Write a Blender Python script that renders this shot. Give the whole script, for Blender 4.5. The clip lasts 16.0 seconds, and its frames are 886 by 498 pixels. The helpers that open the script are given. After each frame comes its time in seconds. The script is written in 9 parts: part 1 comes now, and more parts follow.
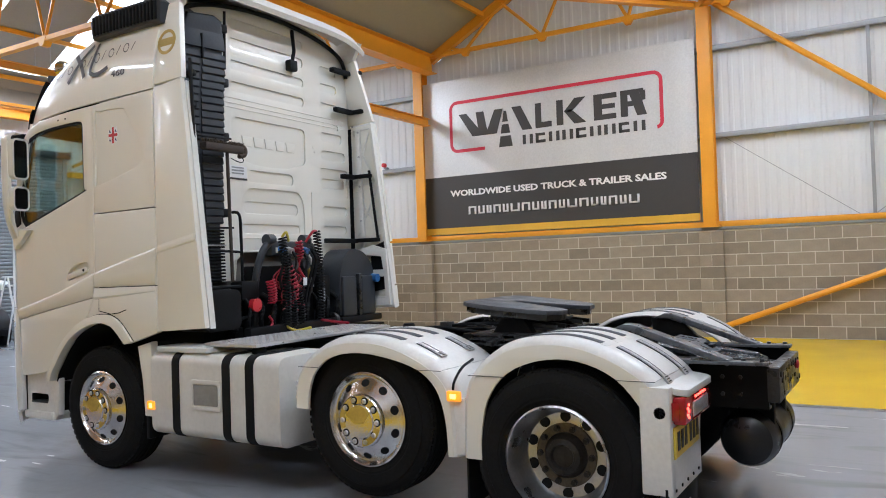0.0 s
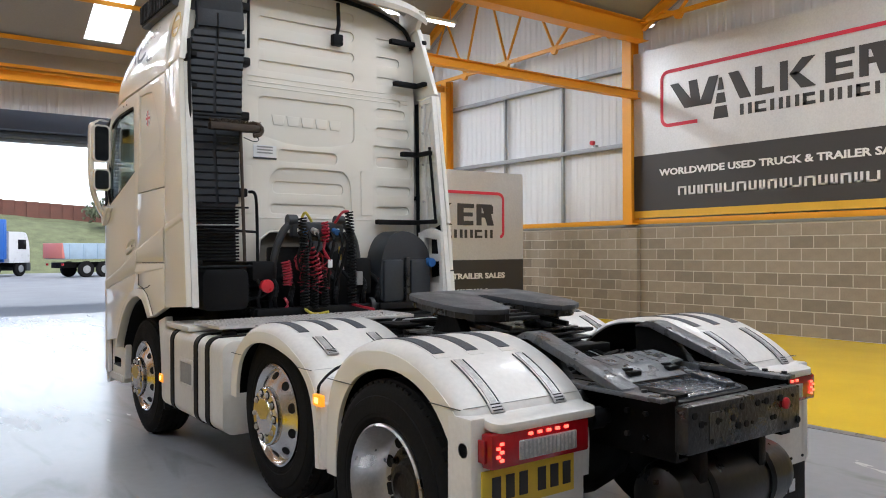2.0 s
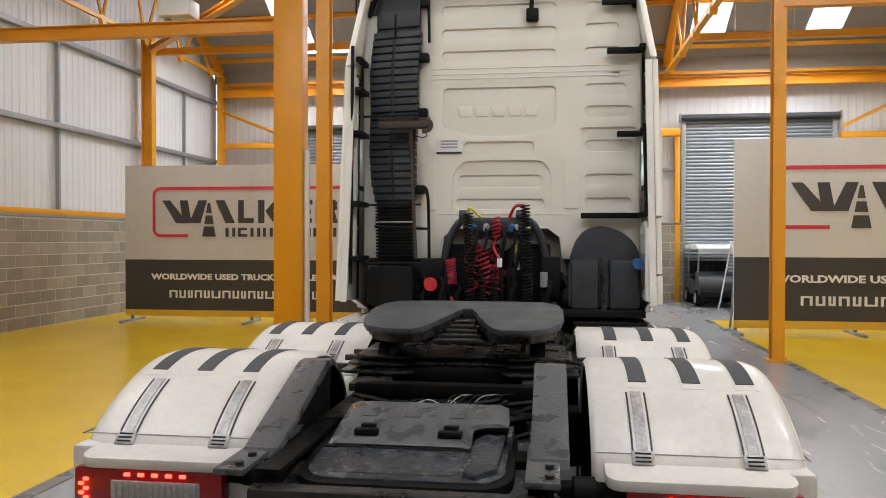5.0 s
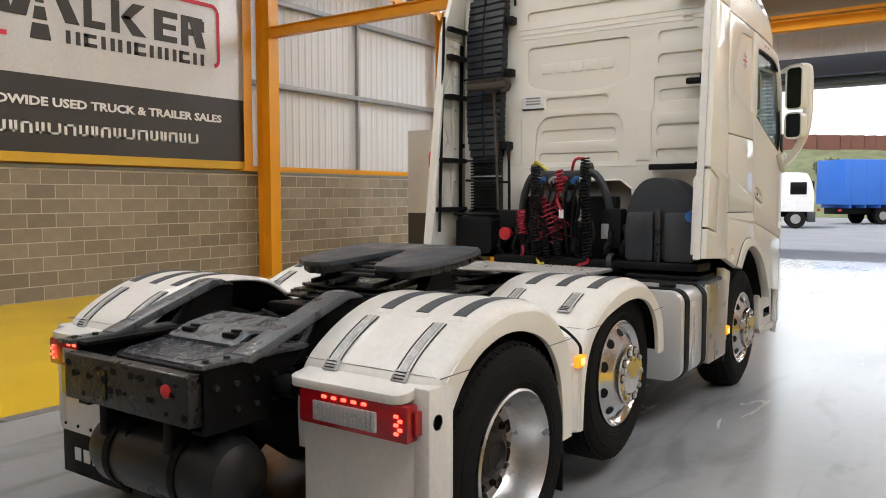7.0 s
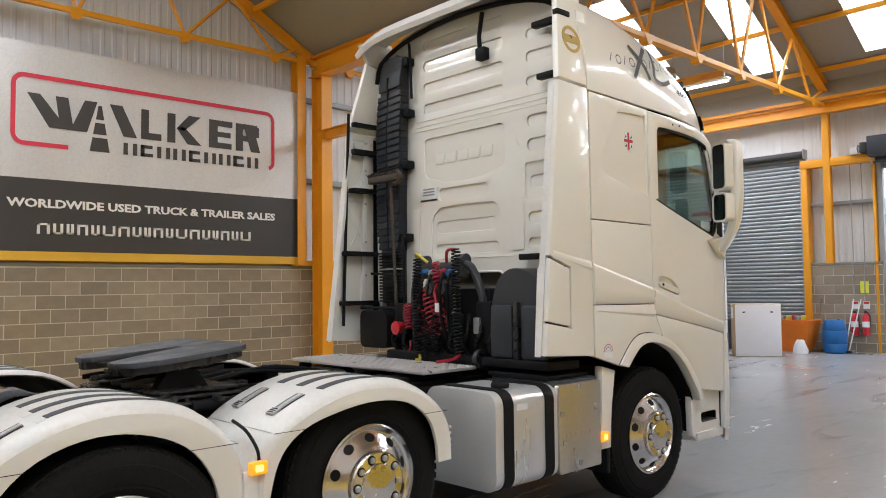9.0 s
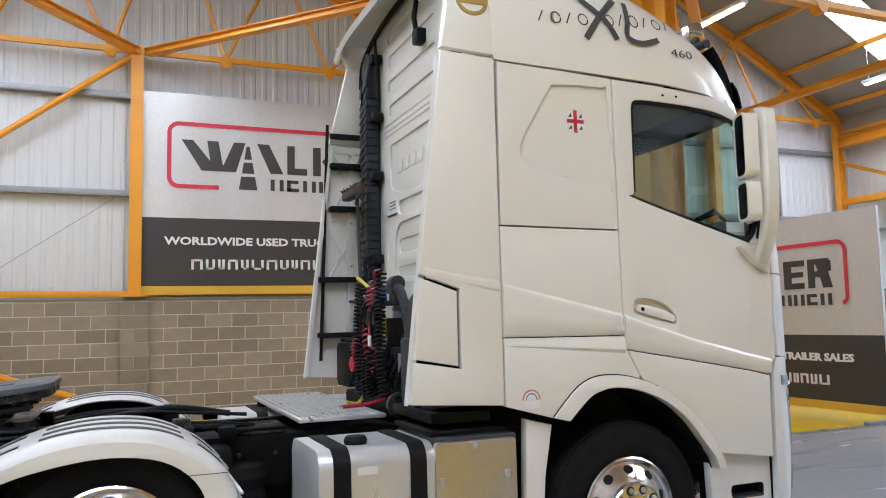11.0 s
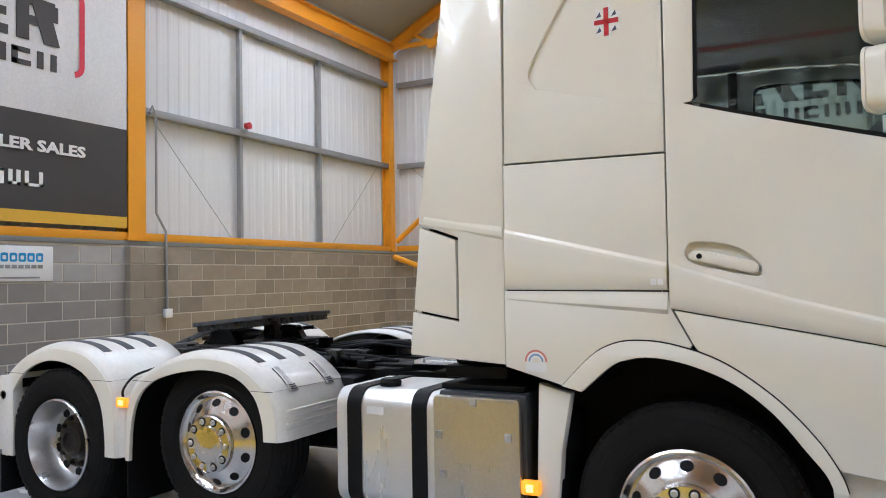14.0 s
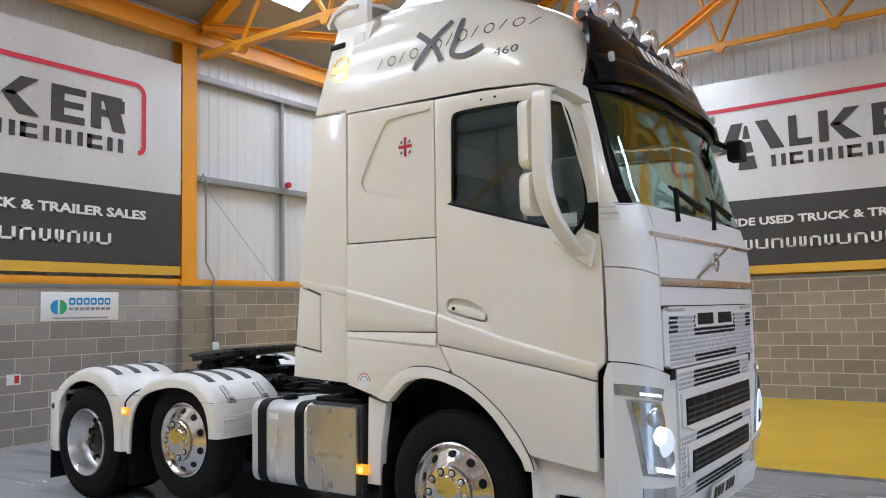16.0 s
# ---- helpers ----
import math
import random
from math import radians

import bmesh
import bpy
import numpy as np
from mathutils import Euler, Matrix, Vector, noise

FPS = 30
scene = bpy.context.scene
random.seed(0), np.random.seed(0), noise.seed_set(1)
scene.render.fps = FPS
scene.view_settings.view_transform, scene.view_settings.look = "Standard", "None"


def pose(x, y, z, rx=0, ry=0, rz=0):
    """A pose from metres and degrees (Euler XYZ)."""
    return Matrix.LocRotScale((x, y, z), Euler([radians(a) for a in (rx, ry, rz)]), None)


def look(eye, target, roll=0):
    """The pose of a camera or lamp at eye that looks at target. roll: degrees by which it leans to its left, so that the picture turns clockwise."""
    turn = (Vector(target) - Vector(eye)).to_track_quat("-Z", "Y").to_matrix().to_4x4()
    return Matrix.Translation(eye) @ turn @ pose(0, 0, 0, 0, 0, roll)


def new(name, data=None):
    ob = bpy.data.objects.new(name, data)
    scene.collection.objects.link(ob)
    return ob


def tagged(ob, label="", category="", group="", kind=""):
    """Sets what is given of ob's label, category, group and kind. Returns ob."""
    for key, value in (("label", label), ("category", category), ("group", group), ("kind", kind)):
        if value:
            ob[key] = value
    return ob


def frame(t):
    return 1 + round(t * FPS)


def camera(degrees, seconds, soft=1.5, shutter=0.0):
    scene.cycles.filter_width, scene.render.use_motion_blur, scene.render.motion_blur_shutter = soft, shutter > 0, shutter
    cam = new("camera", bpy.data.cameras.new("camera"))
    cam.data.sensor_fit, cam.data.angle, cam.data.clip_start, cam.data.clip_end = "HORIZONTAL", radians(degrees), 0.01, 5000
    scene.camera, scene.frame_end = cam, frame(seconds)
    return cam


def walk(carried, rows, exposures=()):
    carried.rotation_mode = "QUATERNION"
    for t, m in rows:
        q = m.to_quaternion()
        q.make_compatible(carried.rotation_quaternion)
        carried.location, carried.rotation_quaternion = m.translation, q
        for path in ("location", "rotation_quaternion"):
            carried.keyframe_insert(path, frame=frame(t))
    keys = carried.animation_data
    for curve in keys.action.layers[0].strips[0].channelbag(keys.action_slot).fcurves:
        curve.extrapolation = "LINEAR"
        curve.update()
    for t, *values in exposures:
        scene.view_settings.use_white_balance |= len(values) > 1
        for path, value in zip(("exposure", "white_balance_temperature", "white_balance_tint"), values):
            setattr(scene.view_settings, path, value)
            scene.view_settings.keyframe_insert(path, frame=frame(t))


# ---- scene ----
cam = camera(59.6, 16.0, soft=1.0)
PATH = [
    (0, (-5.146, -5.724, 1.595), (-3.436, -4.688, 1.631), -1.9),
    (0.5, (-4.7, -6.178, 1.574), (-3.09, -4.991, 1.591), -1.9),
    (1, (-4.207, -6.568, 1.59), (-2.719, -5.233, 1.599), -1.4),
    (1.5, (-3.669, -6.829, 1.584), (-2.332, -5.341, 1.596), -0.5),
    (2, (-3.112, -6.989, 1.587), (-1.919, -5.385, 1.589), -0.3),
    (2.5, (-2.536, -7.039, 1.592), (-1.452, -5.357, 1.584), -0.3),
    (3, (-1.952, -7.14, 1.614), (-1.055, -5.353, 1.595), -0.6),
    (3.5, (-1.377, -7.189, 1.616), (-0.72, -5.3, 1.594), -0.5),
    (4, (-0.775, -7.207, 1.641), (-0.413, -5.24, 1.621), -0.6),
    (4.5, (-0.172, -7.168, 1.646), (-0.114, -5.169, 1.632), -0.4),
    (5, (0.427, -7.175, 1.659), (0.15, -5.195, 1.633), 0.1),
    (5.2, (0.679, -7.189, 1.667), (0.271, -5.231, 1.632), 0.4),
    (7.3, (3.187, -6.724, 1.617), (1.963, -5.147, 1.493), 0.2),
    (7.5, (3.406, -6.623, 1.625), (2.132, -5.085, 1.519), 0.5),
    (8, (3.825, -6.272, 1.611), (2.476, -4.796, 1.563), 0.6),
    (8.5, (4.235, -5.795, 1.628), (2.836, -4.365, 1.649), -0.2),
    (9, (4.454, -5.224, 1.628), (2.994, -3.86, 1.728), -0.7),
    (9.2, (4.527, -5.002, 1.628), (3.033, -3.677, 1.739), -0.9),
    (11.3, (4.963, -2.286, 1.574), (3.073, -1.664, 1.773), -1.0),
    (11.5, (4.998, -2.044, 1.558), (3.075, -1.532, 1.763), -0.7),
    (12, (5.012, -1.472, 1.599), (3.028, -1.283, 1.765), -0.2),
    (12.5, (4.992, -0.869, 1.599), (3.004, -1.044, 1.739), -0.0),
    (13, (4.866, -0.326, 1.58), (2.935, -0.836, 1.69), 0.1),
    (13.1, (4.836, -0.229, 1.579), (2.919, -0.792, 1.689), 0.4),
    (13.5, (4.682, 0.133, 1.569), (2.841, -0.644, 1.654), -0.2),
    (14, (4.631, 0.641, 1.563), (2.859, -0.284, 1.636), -1.0),
    (14.5, (4.748, 1.117, 1.576), (2.999, 0.151, 1.668), -2.3),
    (15, (4.873, 1.678, 1.58), (3.153, 0.664, 1.691), -2.6),
    (15.5, (5.073, 2.234, 1.596), (3.393, 1.156, 1.73), -2.1),
    (16, (5.186, 2.815, 1.619), (3.56, 1.661, 1.779), -1.3),
]
GRADE = [(0, 0.26, 5550, 10), (2, 0.14, 5850, 10), (3.5, 0.08, 6150, 10), (5.2, 0.12, 6400, 10), (7.3, 0.16, 6400, 10), (9.2, 0.16, 6050, 10), (11.5, 0.3, 5500, 10), (14, 0.28, 5500, 10), (16, 0.24, 5500, 10)]
walk(cam, [(t, look(e, g, r)) for t, e, g, r in PATH], GRADE)

# ---- world, sun, large lights ----
world = bpy.data.worlds.new("world")
scene.world = world
world.use_nodes = True
wn = world.node_tree
sky = wn.nodes.new("ShaderNodeTexSky")
sky.sky_type = "NISHITA"
sky.sun_disc = False
sky.sun_elevation = radians(35)
sky.sun_rotation = radians(150)
sky.air_density, sky.dust_density = 1.0, 3.0
wn.nodes["Background"].inputs["Strength"].default_value = 0.14
wn.links.new(sky.outputs[0], wn.nodes["Background"].inputs["Color"])
sun = new("sun", bpy.data.lights.new("sun", "SUN"))
sun.data.energy, sun.data.angle, sun.data.color = 3.0, radians(8), (1.0, 0.96, 0.9)
sun.matrix_world = look((0, 0, 30), (12, 20, 0))


def area(name, m, sx, sy, watts, color=(1, 1, 1)):
    li = bpy.data.lights.new(name, "AREA")
    li.shape, li.size, li.size_y, li.energy, li.color = "RECTANGLE", sx, sy, watts, color
    ob = new(name, li)
    ob.matrix_world = m
    return ob


# roof: two spans with ridges along x; eaves and valley heights
WX0, WX1, WY0, WY1 = -9.05, 10.25, -7.6, 14.2
VALLEY, EAVE, SLOPE = 3.75, 6.35, 0.53
RIDGE1, RIDGE2 = (WY0 + VALLEY) / 2, (VALLEY + WY1) / 2


def roof_z(y):
    if y < VALLEY:
        return EAVE + SLOPE * min(y - WY0, VALLEY - y)
    return EAVE + SLOPE * min(y - VALLEY, WY1 - y)


SKYLIGHTS = (-6.4, -3.75, -1.15, 1.6, 4.35, 7.15)
for sx in SKYLIGHTS:
    # daylight through the skylights of the front slope and of the slope that faces the rear
    zc = roof_z(11.9) - 0.12
    area("skylight_daylight", look((sx, 11.9, zc), (sx, 11.9 - 0.53 * 3, zc - 3)), 0.8, 3.2, 86, (0.93, 0.97, 1.0))
    zc = roof_z(-5.2) - 0.12
    area("skylight_daylight", look((sx, -5.2, zc), (sx, -5.2 + 0.53 * 3, zc - 3)), 0.8, 3.2, 36 if sx < -6 else 52, (0.93, 0.97, 1.0))
# daylight through the open vehicle door
area("door_daylight", look((0.2, 14.75, 2.3), (0.2, 0, 1.2)), 3.4, 4.0, 34, (0.78, 0.89, 1.0))

# ---- materials ----


def material(name, color, rough=0.5, metal=0.0, var=0.06, scale=6.0, fine=60.0, bump=0.15, emit=None, strength=0.0, coat=0.0,
             spec=0.5, rvar=0.1, island=0.0, rnd=0.0, streak=False):
    """Principled surface with variation at two scales in colour, roughness and relief."""
    m = bpy.data.materials.new(name)
    m.use_nodes = True
    nt = m.node_tree
    b = nt.nodes["Principled BSDF"]
    b.inputs["Roughness"].default_value = rough
    b.inputs["Metallic"].default_value = metal
    b.inputs["Specular IOR Level"].default_value = spec
    b.inputs["Coat Weight"].default_value = coat
    b.inputs["Coat Roughness"].default_value = 0.06
    tc = nt.nodes.new("ShaderNodeTexCoord")
    mp = nt.nodes.new("ShaderNodeMapping")
    if streak:
        mp.inputs["Scale"].default_value = (1, 1, 0.12)
    nt.links.new(tc.outputs["Object"], mp.inputs["Vector"])
    n1 = nt.nodes.new("ShaderNodeTexNoise")
    n1.inputs["Scale"].default_value, n1.inputs["Detail"].default_value = scale, 6
    n2 = nt.nodes.new("ShaderNodeTexNoise")
    n2.inputs["Scale"].default_value, n2.inputs["Detail"].default_value = fine, 4
    nt.links.new(mp.outputs[0], n1.inputs["Vector"])
    nt.links.new(tc.outputs["Object"], n2.inputs["Vector"])
    mix = nt.nodes.new("ShaderNodeMix")
    mix.data_type = "FLOAT"
    mix.inputs[0].default_value = 0.4
    nt.links.new(n1.outputs["Fac"], mix.inputs[2])
    nt.links.new(n2.outputs["Fac"], mix.inputs[3])
    ramp = nt.nodes.new("ShaderNodeMapRange")
    ramp.inputs["From Min"].default_value, ramp.inputs["From Max"].default_value = 0.3, 0.7
    ramp.inputs["To Min"].default_value, ramp.inputs["To Max"].default_value = 1 - var, 1 + var
    nt.links.new(mix.outputs[0], ramp.inputs["Value"])
    src = ramp.outputs[0]
    if rnd or island:
        if rnd:
            oi = nt.nodes.new("ShaderNodeObjectInfo")
            out = oi.outputs["Random"]
        else:
            oi = nt.nodes.new("ShaderNodeNewGeometry")
            out = oi.outputs["Random Per Island"]
        mr = nt.nodes.new("ShaderNodeMapRange")
        mr.inputs["To Min"].default_value, mr.inputs["To Max"].default_value = 1 - max(rnd, island), 1 + max(rnd, island)
        nt.links.new(out, mr.inputs["Value"])
        mu = nt.nodes.new("ShaderNodeMath")
        mu.operation = "MULTIPLY"
        nt.links.new(src, mu.inputs[0])
        nt.links.new(mr.outputs[0], mu.inputs[1])
        src = mu.outputs[0]
    vm = nt.nodes.new("ShaderNodeVectorMath")
    vm.operation = "SCALE"
    vm.inputs[0].default_value = color[:3]
    nt.links.new(src, vm.inputs["Scale"])
    nt.links.new(vm.outputs[0], b.inputs["Base Color"])
    rr = nt.nodes.new("ShaderNodeMapRange")
    rr.inputs["From Min"].default_value, rr.inputs["From Max"].default_value = 0.3, 0.7
    rr.inputs["To Min"].default_value, rr.inputs["To Max"].default_value = max(0.02, rough - rvar), min(1, rough + rvar)
    nt.links.new(n1.outputs["Fac"], rr.inputs["Value"])
    nt.links.new(rr.outputs[0], b.inputs["Roughness"])
    if bump:
        bp = nt.nodes.new("ShaderNodeBump")
        bp.inputs["Strength"].default_value, bp.inputs["Distance"].default_value = bump, 0.01
        nt.links.new(n2.outputs["Fac"], bp.inputs["Height"])
        nt.links.new(bp.outputs[0], b.inputs["Normal"])
    if emit:
        b.inputs["Emission Color"].default_value = (*emit, 1)
        b.inputs["Emission Strength"].default_value = strength
    return m


def glass_material(name, color, tint=(0.9, 0.95, 0.95)):
    m = bpy.data.materials.new(name)
    m.use_nodes = True
    nt = m.node_tree
    for n in list(nt.nodes):
        nt.nodes.remove(n)
    out = nt.nodes.new("ShaderNodeOutputMaterial")
    tr = nt.nodes.new("ShaderNodeBsdfTransparent")
    tr.inputs[0].default_value = (*color, 1)
    gl = nt.nodes.new("ShaderNodeBsdfGlossy")
    gl.inputs["Roughness"].default_value = 0.0
    gl.inputs["Color"].default_value = (*tint, 1)
    lw = nt.nodes.new("ShaderNodeLayerWeight")
    lw.inputs["Blend"].default_value = 0.5
    pw = nt.nodes.new("ShaderNodeMath")
    pw.operation = "POWER"
    pw.inputs[1].default_value = 4.0
    nt.links.new(lw.outputs["Facing"], pw.inputs[0])
    fr = nt.nodes.new("ShaderNodeMath")
    fr.operation = "MULTIPLY_ADD"
    fr.inputs[1].default_value, fr.inputs[2].default_value = 0.9, 0.05
    nt.links.new(pw.outputs[0], fr.inputs[0])
    mx = nt.nodes.new("ShaderNodeMixShader")
    nt.links.new(fr.outputs[0], mx.inputs[0])
    nt.links.new(tr.outputs[0], mx.inputs[1])
    nt.links.new(gl.outputs[0], mx.inputs[2])
    nt.links.new(mx.outputs[0], out.inputs[0])
    return m


M_CREAM = material("cab_paint", (0.75, 0.733, 0.668), 0.3, var=0.006, scale=0.7, fine=30, bump=0.003, coat=0.6, rvar=0.0)
M_WHITE = material("white_plastic_paint", (0.7, 0.69, 0.66), 0.38, var=0.09, scale=5, fine=40, bump=0.03, coat=0.2)
M_FRONT = material("front_panel_paint", (0.7, 0.71, 0.71), 0.33, var=0.01, scale=1.0, fine=30, bump=0.006, coat=0.4, rvar=0.0)
M_TANKW = material("painted_tank", (0.62, 0.61, 0.575), 0.4, var=0.09, scale=4, fine=30, bump=0.04)
M_BLACK = material("black_plastic", (0.006, 0.0062, 0.007), 0.6, spec=0.18, var=0.25, scale=5, fine=60, bump=0.12)
M_DGREY = material("dark_grey_plastic", (0.03, 0.034, 0.04), 0.5, var=0.15, scale=4, fine=50, bump=0.1)
M_STACK = material("dark_stack_plastic", (0.008, 0.0115, 0.0175), 0.5, var=0.25, scale=4, fine=50, bump=0.1)
M_SLATE = material("slate_plastic", (0.024, 0.029, 0.036), 0.5, var=0.2, scale=4, fine=50, bump=0.1)
M_STRIPE = material("anti_slip_strip", (0.07, 0.075, 0.085), 0.8, var=0.25, scale=9, fine=150, bump=0.5)
M_CHASSIS = material("chassis_paint", (0.0045, 0.0044, 0.0045), 0.55, spec=0.12, var=0.45, scale=6, fine=40, bump=0.25, rvar=0.2)
M_GREASE = material("greasy_steel", (0.019, 0.019, 0.0195), 0.36, var=0.6, scale=9, fine=45, bump=0.5, rvar=0.22, spec=0.5)
M_TRAY = material("wet_black_tray", (0.045, 0.051, 0.061), 0.22, var=0.45, scale=16, fine=90, bump=0.35, rvar=0.14, spec=0.5)
M_WORN = material("worn_black_steel", (0.082, 0.088, 0.097), 0.36, var=0.4, scale=11, fine=60, bump=0.3, rvar=0.24, spec=0.5)
M_TANKB = material("black_tank_paint", (0.013, 0.013, 0.0135), 0.35, spec=0.4, var=0.3, scale=6, fine=40, bump=0.08, rvar=0.12)
M_FIFTH = material("fifth_wheel_plate", (0.072, 0.079, 0.092), 0.46, metal=0.2, var=0.3, scale=6, fine=80, bump=0.2, rvar=0.15)
M_TYRE = material("tyre_rubber", (0.0115, 0.0112, 0.0112), 0.82, spec=0.1, var=0.3, scale=6, fine=60, bump=0.15)
M_CHROME = material("polished_alloy", (0.7, 0.695, 0.69), 0.2, metal=1.0, var=0.14, scale=9, fine=60, bump=0.04, rvar=0.08)
M_RIM = material("brushed_rim", (0.55, 0.55, 0.555), 0.33, metal=1.0, var=0.18, scale=8, fine=60, bump=0.05)
M_HUB = material("dirty_hub", (0.03, 0.027, 0.024), 0.5, metal=0.6, var=0.5, scale=12, fine=60, bump=0.3)
M_YELCAP = material("yellow_hub_cap", (0.55, 0.4, 0.08), 0.35, metal=0.4, var=0.25, scale=9, fine=60, bump=0.05)
M_ALU = material("aluminium_tank", (0.66, 0.665, 0.67), 0.36, metal=0.55, var=0.08, scale=3, fine=80, bump=0.04, streak=True)
M_STEEL = material("stainless_cover", (0.6, 0.58, 0.54), 0.34, metal=1.0, var=0.12, scale=5, fine=60, bump=0.05, streak=True)
M_CHEQ = material("chequer_plate", (0.66, 0.66, 0.66), 0.35, metal=0.7, var=0.12, scale=8, fine=60, bump=0.1)
M_STRAPM = material("metal_strap", (0.42, 0.42, 0.42), 0.4, metal=0.35, var=0.45, scale=20, fine=70, bump=0.2)
M_RED = material("red_plastic", (0.5, 0.02, 0.03), 0.35, var=0.1, scale=20, bump=0.05)
M_REDCABLE = material("red_cable", (0.33, 0.011, 0.028), 0.4, var=0.15, scale=20, bump=0.05)
M_YELCABLE = material("yellow_cable", (0.6, 0.5, 0.06), 0.4, var=0.15, scale=20, bump=0.05)
M_BLUE = material("blue_cap", (0.03, 0.13, 0.36), 0.4, var=0.1, scale=20, bump=0.05)
M_NAVY = material("navy_sticker", (0.05, 0.06, 0.14), 0.45, var=0.2, scale=40, bump=0)
M_FADEDRED = material("faded_red_sticker", (0.6, 0.2, 0.16), 0.45, var=0.15, scale=40, bump=0)
M_FADEDBLUE = material("faded_blue_sticker", (0.2, 0.3, 0.5), 0.45, var=0.15, scale=40, bump=0)
M_REDLAMP = material("red_lamp_lens", (0.33, 0.006, 0.012), 0.12, var=0.08, scale=30, bump=0.02, coat=0.5)
M_REDGLOW = material("lit_red_lamp", (0.8, 0.05, 0.03), 0.3, emit=(1.0, 0.06, 0.035), strength=5.0, bump=0)
M_CLEARLAMP = material("clear_lamp_lens", (0.42, 0.42, 0.42), 0.2, var=0.3, scale=60, fine=150, bump=0.3, coat=0.4)
M_AMBER = material("lit_amber_lamp", (0.9, 0.4, 0.03), 0.3, emit=(1.0, 0.3, 0.01), strength=0.8, bump=0)
M_AMBERHOT = material("lit_amber_core", (1.0, 0.7, 0.2), 0.3, emit=(1.0, 0.55, 0.1), strength=2.6, bump=0)
M_HEAD = material("lit_headlamp", (1, 1, 1), 0.2, emit=(0.88, 0.95, 1.0), strength=3.5, bump=0)
M_HLENS = material("headlamp_reflector", (0.55, 0.6, 0.64), 0.14, metal=0.85, var=0.35, scale=14, fine=40, bump=0.05, coat=0.8)
M_LAMPGLASS = material("clear_lamp_glass", (0.45, 0.48, 0.5), 0.08, metal=0.6, var=0.35, scale=18, fine=40, bump=0.04, coat=1.0)
M_DRL = material("lit_lamp_strip", (0.9, 0.95, 1.0), 0.2, emit=(0.88, 0.95, 1.0), strength=0.6, bump=0)
M_BOWL = material("lit_lamp_bowl", (0.8, 0.85, 0.9), 0.2, emit=(0.85, 0.93, 1.0), strength=0.3, bump=0)
M_BEZEL = material("lamp_bezel_grey", (0.34, 0.35, 0.36), 0.3, var=0.1, scale=10, bump=0.02)
# greyer than the white panels: the dimples' shade is put into this colour
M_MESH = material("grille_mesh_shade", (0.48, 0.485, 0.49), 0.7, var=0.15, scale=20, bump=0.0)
M_NPLATE = material("yellow_number_plate", (0.72, 0.52, 0.04), 0.4, var=0.05, scale=20, bump=0.02)
M_WPLATE = material("white_number_plate", (0.75, 0.75, 0.73), 0.4, var=0.05, scale=20, bump=0.02)
M_INK = material("black_ink", (0.03, 0.03, 0.032), 0.5, var=0.1, scale=20, bump=0)
M_GOLD = material("gold_sticker", (0.5, 0.37, 0.12), 0.35, metal=0.5, var=0.1, scale=20, bump=0.02)
M_PAPER = material("paper_sticker", (0.75, 0.76, 0.77), 0.45, var=0.05, scale=20, bump=0.02)
M_GLASS = glass_material("tinted_glass", (0.74, 0.81, 0.79))
M_WSCREEN = glass_material("windscreen_glass", (0.78, 0.88, 0.84), (0.75, 0.95, 0.9))
M_MIRROR = material("mirror_glass", (0.2, 0.21, 0.225), 0.03, metal=1.0, var=0.02, bump=0)
M_INTERIOR = material("cab_interior", (0.04, 0.041, 0.045), 0.7, var=0.2, scale=8, fine=60, bump=0.2)
M_INTLIGHT = material("cab_interior_trim", (0.2, 0.185, 0.16), 0.7, var=0.1, scale=8, fine=60, bump=0.1)
M_BLACKGLOSS = material("gloss_black_visor", (0.008, 0.008, 0.0095), 0.12, var=0.1, scale=5, bump=0.01, spec=0.1)

M_ORANGE = material("orange_steel_paint", (0.74, 0.322, 0.01), 0.42, var=0.07, scale=2.5, fine=40, bump=0.05)
M_GALV = material("galvanised_steel", (0.3, 0.31, 0.32), 0.5, metal=0.4, var=0.15, scale=6, fine=40, bump=0.06)
M_CLAD = material("white_cladding", (0.65, 0.66, 0.67), 0.5, var=0.04, scale=1.5, fine=20, bump=0.03, streak=True)
M_ROOF = material("roof_lining", (0.29, 0.275, 0.245), 0.75, var=0.06, scale=1.2, fine=20, bump=0.06)
M_BLOCK = material("concrete_block", (0.27, 0.23, 0.18), 0.9, var=0.16, scale=5, fine=110, bump=0.6, rnd=0.2)
M_BLOCKP = material("grey_painted_block", (0.25, 0.23, 0.21), 0.85, var=0.12, scale=5, fine=110, bump=0.4, rnd=0.12)
M_BLOCKL = material("pale_unpainted_block", (0.36, 0.345, 0.325), 0.9, var=0.1, scale=5, fine=110, bump=0.4, rnd=0.1)
M_BLOCKS = material("concrete_block_far", (0.27, 0.23, 0.18), 0.9, var=0.16, scale=5, fine=110, bump=0.6, island=0.2)
M_MORTAR = material("mortar", (0.54, 0.5, 0.425), 0.92, var=0.12, scale=8, fine=120, bump=0.5)
M_CAPCOURSE = material("wall_capping", (0.2, 0.2, 0.19), 0.8, var=0.12, scale=5, fine=60, bump=0.2)
M_YFLOOR = material("yellow_floor_paint", (0.72, 0.47, 0.006), 0.24, var=0.04, scale=1.2, fine=25, bump=0.015, rvar=0.025)
M_FLINE = material("grey_floor_line", (0.16, 0.155, 0.15), 0.3, var=0.1, scale=3, fine=30, bump=0.03)
M_BANNERG = material("silver_banner", (0.62, 0.62, 0.62), 0.4, metal=0.25, var=0.14, scale=0.8, fine=30, bump=0.03, streak=True)
